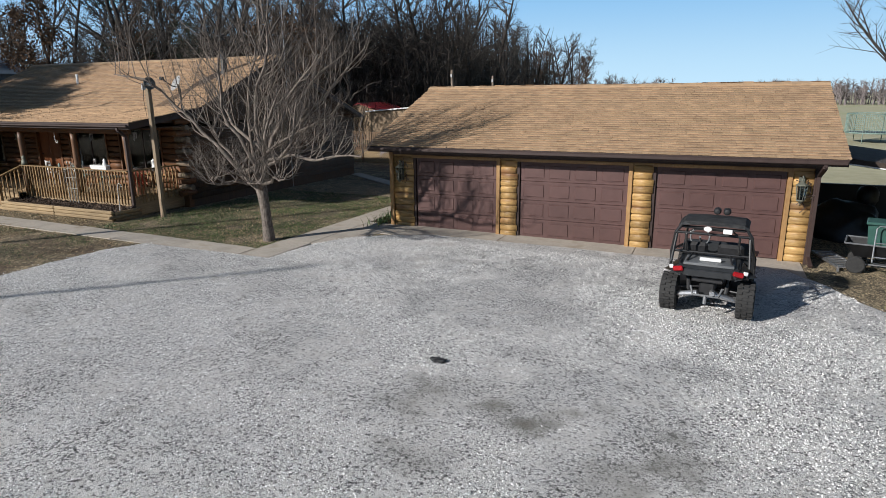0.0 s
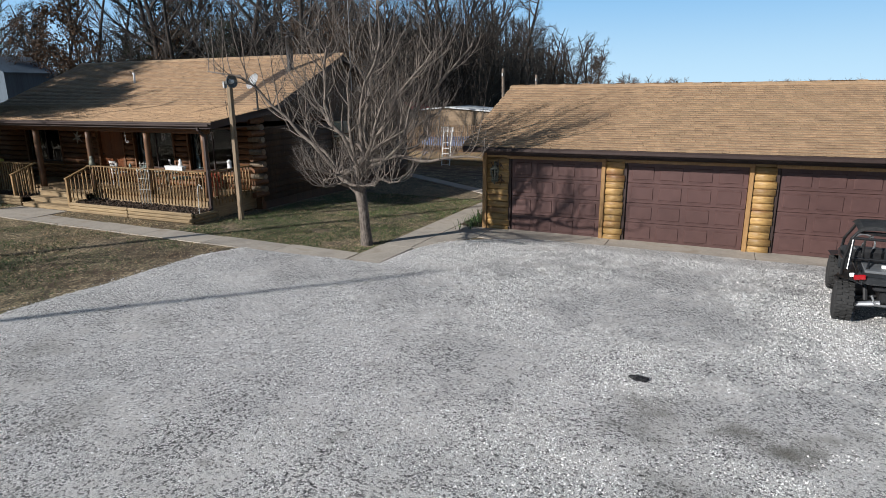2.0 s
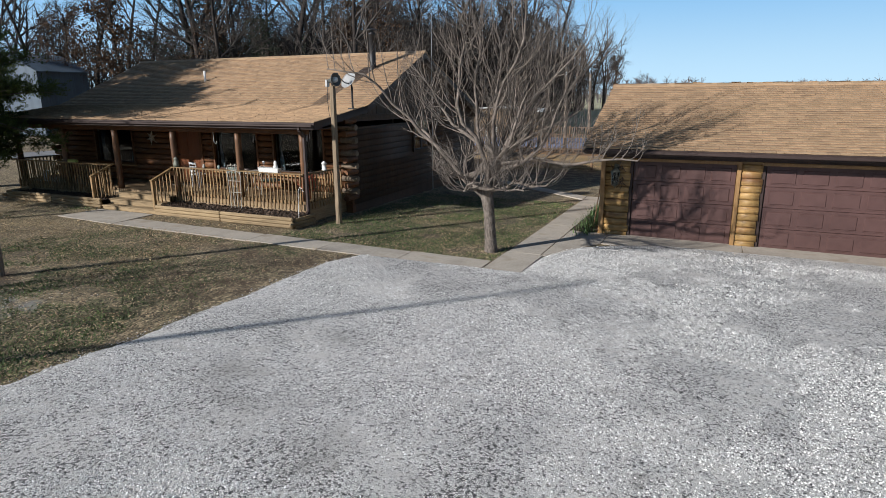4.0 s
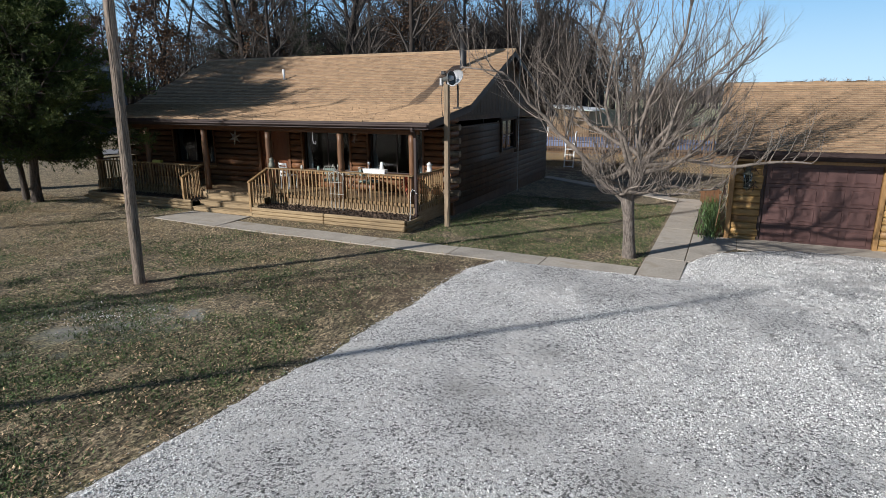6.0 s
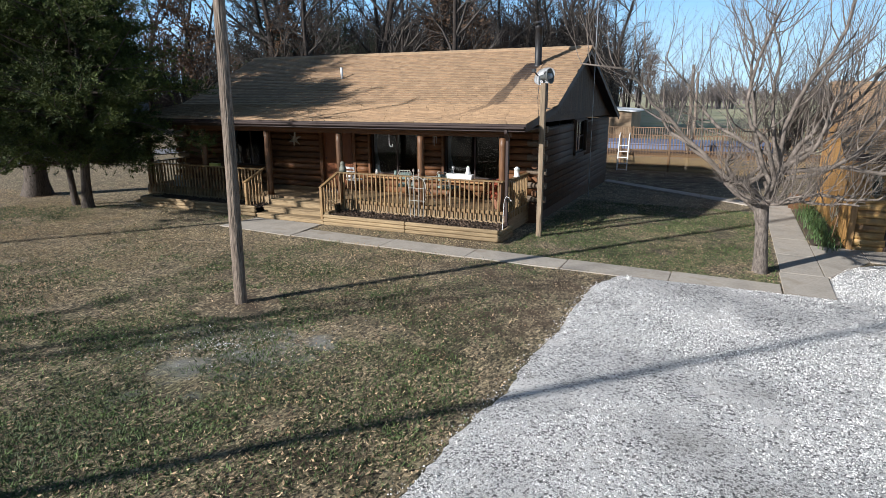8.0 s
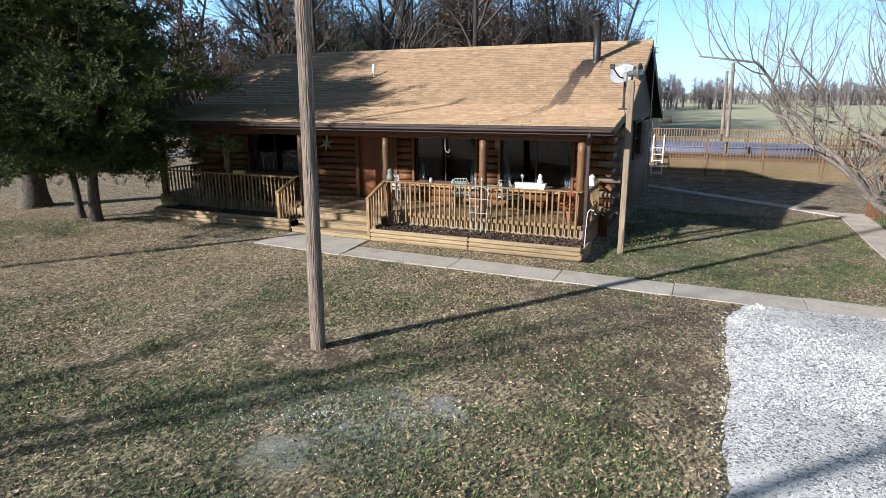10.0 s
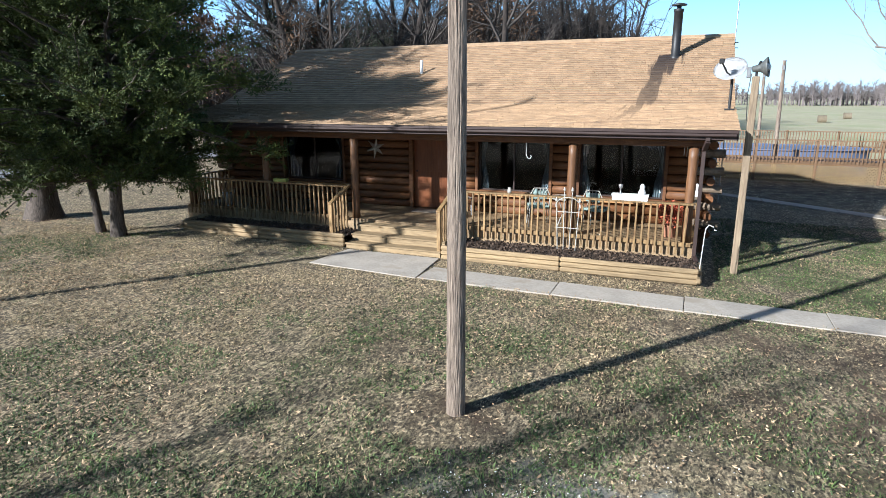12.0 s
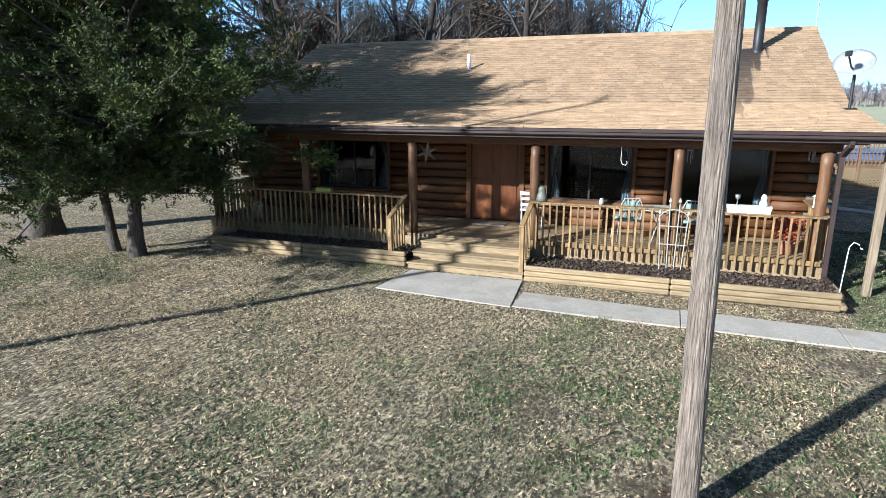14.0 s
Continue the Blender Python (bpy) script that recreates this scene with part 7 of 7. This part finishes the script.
rod(bm, [(0, 0, 0), (0.03, 0, 0.7), (0.04, 0, 0.82), (0.09, 0, 0.9), (0.17, 0, 0.87), (0.2, 0, 0.8), (0.23, 0, 0.8)], 0.009, 6)
part("stake", bm, M_WHITE, hk)
bm = bmesh.new()
for s in (-1, 1):
    for dz, w in ((0.035, 0.055), (-0.02, 0.04)):
        v = [bm.verts.new((0.13 + s * a, -0.01, 0.8 + dz + b_)) for a, b_ in ((0.0, 0.0), (w, 0.03), (w * 1.1, -0.01), (w * 0.5, -0.03))]
        bm.faces.new(v)
bmesh.ops.solidify(bm, geom=bm.faces[:], thickness=0.006)
part("butterfly", bm, M_WHITE, hk, "white metal butterfly")
st = thing("wall_star", "pale six-pointed metal star on the log wall", "wall star", (-24.97, HY0 - 0.09, 1.98))
bm = bmesh.new()
c = bm.verts.new((0, -0.07, 0))
pts = [bm.verts.new(((0.31 if k % 2 == 0 else 0.1) * math.sin((k + 0.3) * math.pi / 6), 0, (0.31 if k % 2 == 0 else 0.1) * math.cos((k + 0.3) * math.pi / 6))) for k in range(12)]
for k in range(12):
    bm.faces.new((c, pts[k], pts[(k + 1) % 12]))
bm.faces.new(pts)
part("star", bm, mat("pale tin", (0.42, 0.38, 0.32), (0.55, 0.5, 0.43), 10, 0.5, 0.1, metal=0.3), st)
hk = thing("plant_hook", "white hanging plant hook under the porch beam", "hanging hook", (-20.25, 13.6, 2.0))
bm = bmesh.new()
rod(bm, [(0, 0, 0.38), (0.0, 0, 0.1), (0.03, 0, 0.02), (0.09, 0, 0.0), (0.12, 0, 0.05), (0.1, 0, 0.08)], 0.008, 6)
part("hook", bm, M_WHITE, hk)
for x, z in ((-19.0, 2.12), (-16.95, 2.2)):
    ob = thing("wind_chime", "small pale wind chime hanging at the porch", "wind chime", (x, 14.0, z))
    bm = bmesh.new()
    lathe(bm, [(0.06, 0.16), (0.06, 0.18), (0.01, 0.19)], 10)
    rod(bm, [(0, 0, 0.18), (0, 0, 0.4)], 0.004, 4)
    part("disc", bm, M_IRON, ob)
    for k in range(5):
        bm = bmesh.new()
        a = k * 1.256
        rod(bm, [(0.05 * math.cos(a), 0.05 * math.sin(a), 0.16), (0.05 * math.cos(a), 0.05 * math.sin(a), -0.02 * k)], 0.007, 5)
        part("tube", bm, M_METAL, ob)
mt = thing("doormat", "pale woven doormat before the door", "doormat", (-23.25, 14.95, DECK + 0.002))
bm = bmesh.new()
box(bm, -0.4, 0.4, -0.22, 0.22, 0, 0.014, 0.004)
part("mat", bm, mat("woven mat", (0.3, 0.25, 0.2), (0.42, 0.36, 0.29), 60, 0.95, 0.5), mt)
# ---- loose stones, leaves and grass ----
def scatter(name, label, category, pts, size, base_v, base_f, material, flat, tilt, lift):
    """Many small pieces in one mesh, turned and scaled at random."""
    n = len(pts)
    rg = np.random.RandomState(4)
    a, b, c = rg.rand(n) * 2 * np.pi, rg.normal(0, tilt, n), rg.normal(0, tilt, n)
    s = size[0] + (size[1] - size[0]) * rg.rand(n) ** 1.8
    bv = np.array(base_v, float)
    sc = (0.7 + 0.6 * rg.rand(n, 1, 3)) * s[:, None, None]
    sc[:, :, 2] *= flat
    v = bv[None] * sc
    ca, sa = np.cos(a)[:, None], np.sin(a)[:, None]
    x, y, z = v[:, :, 0], v[:, :, 1], v[:, :, 2]
    y, z = y * np.cos(b)[:, None] - z * np.sin(b)[:, None], y * np.sin(b)[:, None] + z * np.cos(b)[:, None]
    x, z = x * np.cos(c)[:, None] - z * np.sin(c)[:, None], x * np.sin(c)[:, None] + z * np.cos(c)[:, None]
    v = np.stack((x * ca - y * sa, x * sa + y * ca, z), 2) + np.array(pts)[:, None, :]
    v[:, :, 2] += lift
    f = np.array(base_f)[None] + (np.arange(n) * len(bv))[:, None, None]
    me = bpy.data.meshes.new(name)
    me.from_pydata(v.reshape(-1, 3), [], f.reshape(-1, len(base_f[0])))
    me.materials.append(material)
    me.update()
    return tagged(new(name, me), label, category, kind="stuff")


rg = random.Random(31)
STONE = ([(1, 0, -0.3), (0.1, 0.9, -0.3), (-1, 0.1, -0.3), (0, -0.85, -0.3), (0.15, 0.1, 0.7)], [(0, 1, 4), (1, 2, 4), (2, 3, 4), (3, 0, 4)])
pts = []
while len(pts) < 125000:
    y = 0.4 + 14.0 * rg.random() ** 1.35
    x = rg.uniform(-14.4, 4.6)
    if drive_left(y) + 0.02 < x < drive_right(y) and not (x > -8.3 and y > 14.42 - 0.045 * (x + 8.3)):
        heap = noise.noise((x * 0.45, y * 0.45, 9)) + 0.6 * noise.noise((x * 2.2, y * 2.2, 11)) + 0.45 * noise.noise((x * 6, y * 6, 12))
        if heap + rg.gauss(0, 0.15) > -0.06 and all(math.hypot(x - a, y - b) > 2 * r * rg.uniform(0.4, 1.2) for a, b, r, k in STAINS):
            pts.append((x, y, gz(x, y) + 0.038 + 0.02 * noise.noise((x * 0.5, y * 0.5, 5)) - 0.05 * max(0, 1 - (x - drive_left(y)) / 0.1)))
for k in range(350):
    y = rg.uniform(1, 10.8)
    x = drive_left(y) - abs(rg.gauss(0, 0.08))
    pts.append((x, y, gz(x, y) + 0.004))
scatter("gravel_stones", "loose pale limestone chips on the drive", "gravel", pts, (0.0075, 0.0175), *STONE, M_STONE, 1.0, 0.4, 0.0)


def on_lawn(x, y):
    if y < 10.9:
        return x < drive_left(y) - 0.02
    if y > 11.62 and x > -16.4:
        return x < -10.28
    return y > 11.68 and x < -16.4 and y < 12.42 and not -24.2 < x < -21.7 or (x < -24.45 and y < 12.42)


LEAF = ([(-1, 0, 0.1), (-0.2, 0.45, 0.0), (1, 0, 0.25), (-0.1, -0.45, -0.05)], [(0, 3, 2, 1)])
pts = []
while len(pts) < 52000:
    x, y = -10.3 - 29 * rg.random() ** 0.8, 0.8 + 19 * rg.random() ** 1.2
    if on_lawn(x, y) and noise.noise((x * 0.3, y * 0.3, 2)) + rg.gauss(0, 0.3) > -0.05 and (y < 12.4 or -16.2 < x or x < -30.5):
        pts.append((x, y, gz(x, y)))
M_LITTER = mat("fallen leaves", (0.25, 0.145, 0.075), (0.56, 0.425, 0.26), 5, 0.85, 0, coarse=0.3, vary=0.5, island=True)
ash = []
for k in range(1500):
    a, q = rg.random() * 6.28, abs(rg.gauss(0, 0.8))
    x, y = -17.9 + q * 1.5 * math.cos(a) + 0.5 * q * math.sin(a), 4.6 + q * 1.1 * math.sin(a) + 0.4 * q * math.cos(a)
    ash.append((x, y, gz(x, y) + 0.012))
scatter("stone_dust", "pale stone chips strewn in the lawn", "gravel", ash[::2], (0.006, 0.012), *STONE, M_STONE, 0.6, 0.35, 0.0)
scatter("fallen_leaves", "dry tan fallen leaves scattered on the lawn", "leaves", pts, (0.012, 0.032), *LEAF, M_LITTER, 1.0, 0.35, 0.03)
BLADE = ([(-0.17, 0, 0), (0.17, 0, 0), (0.0, 0.75, 1.0)], [(0, 1, 2)])
green, straw = [], []
while len(green) + len(straw) < 330000:
    x, y = rg.uniform(-33, -10.3), 0.8 + 19.5 * rg.random() ** 1.35
    if not on_lawn(x, y) or (y > 12.4 and x < -16.2) or math.hypot(x + 19.05, y - 6.16) < 0.8 + 0.3 * noise.noise((x * 3, y * 3, 0)):
        continue
    if y < 10.9:
        near = drive_left(y) - x
        if y > 5.2 and near < 3.2 * rg.random() * min(1, (y - 5.2) * 0.6) + 0.5 * noise.noise((x, y, 3)):
            continue
        if near < 0.5 * rg.random() + 0.2 * noise.noise((x, y, 3)):
            if rg.random() < 0.5:
                straw.append((x, y, gz(x, y)))
            continue
    g = noise.noise((x * 0.28, y * 0.28, 6)) * 1.3 + 0.7 * noise.noise((x * 1.1, y * 1.1, 7)) + (0.95 if x > -16.4 and y > 11 else 0) + (0.45 if y < 6.5 else -0.12) + (0.35 if x > -21.5 and y < 9 else 0)
    if noise.noise((x * 0.75, y * 0.75, 15)) + 0.5 * noise.noise((x * 2.5, y * 2.5, 16)) + rg.gauss(0, 0.12) > 0.3:
        continue
    if g + rg.gauss(0, 0.22) > 0.27:
        green.append((x, y, gz(x, y)))
    elif rg.random() < 0.9:
        straw.append((x, y, gz(x, y)))
M_BLADE = mat("green grass blades", (0.022, 0.044, 0.012), (0.125, 0.18, 0.05), 7, 0.7, 0, coarse=1.0, vary=0.5, island=True)
M_STRAW = mat("straw coloured grass blades", (0.155, 0.115, 0.058), (0.49, 0.395, 0.235), 7, 0.8, 0, coarse=1.0, vary=0.55, island=True)
scatter("green_grass", "short green winter grass in patches", "grass", green, (0.022, 0.06), *BLADE, M_BLADE, 0.8, 0.35, 0.0)
scatter("dry_grass", "short dry straw-coloured grass", "grass", straw, (0.02, 0.055), *BLADE, M_STRAW, 0.6, 0.6, 0.0)

# netted trampoline far behind the garage
tram = thing("trampoline", "dull green netted trampoline out on the field", "trampoline", (11.6, 60.0, gz(11.6, 60)))
M_NET = mat("dull green netting", (0.10, 0.17, 0.14), (0.24, 0.30, 0.27), 4, 0.7, 0, coarse=0.4)
ring = [(1.9 * math.cos(k * math.pi / 12), 1.9 * math.sin(k * math.pi / 12)) for k in range(25)]
for z, r, nm in ((0.8, 0.06, "frame"), (2.3, 0.04, "top_hoop")):
    bm = bmesh.new()
    rod(bm, [(x, y, z) for x, y in ring], r, 6)
    part(nm, bm, M_NET, tram)
bm = bmesh.new()
lathe(bm, [(1.85, 0.8), (1.85, 0.83), (0.01, 0.83)], 24)
part("jumping_mat", bm, M_BLACK, tram)
for k in range(6):
    x, y = ring[k * 4]
    bm = bmesh.new()
    rod(bm, [(x * 1.03, y * 1.03, 0), (x * 1.03, y * 1.03, 2.35)], 0.03, 6)
    part("pole", bm, M_NET, tram)
bm = bmesh.new()
for x, y in [(1.9 * math.cos(k * math.pi / 36), 1.9 * math.sin(k * math.pi / 36)) for k in range(72)]:
    rod(bm, [(x, y, 0.85), (x, y, 2.28)], 0.016, 3)
for k in range(8):
    rod(bm, [(x, y, 1.0 + 0.16 * k) for x, y in ring], 0.014, 3)
part("net", bm, M_NET, tram, "open mesh safety net")
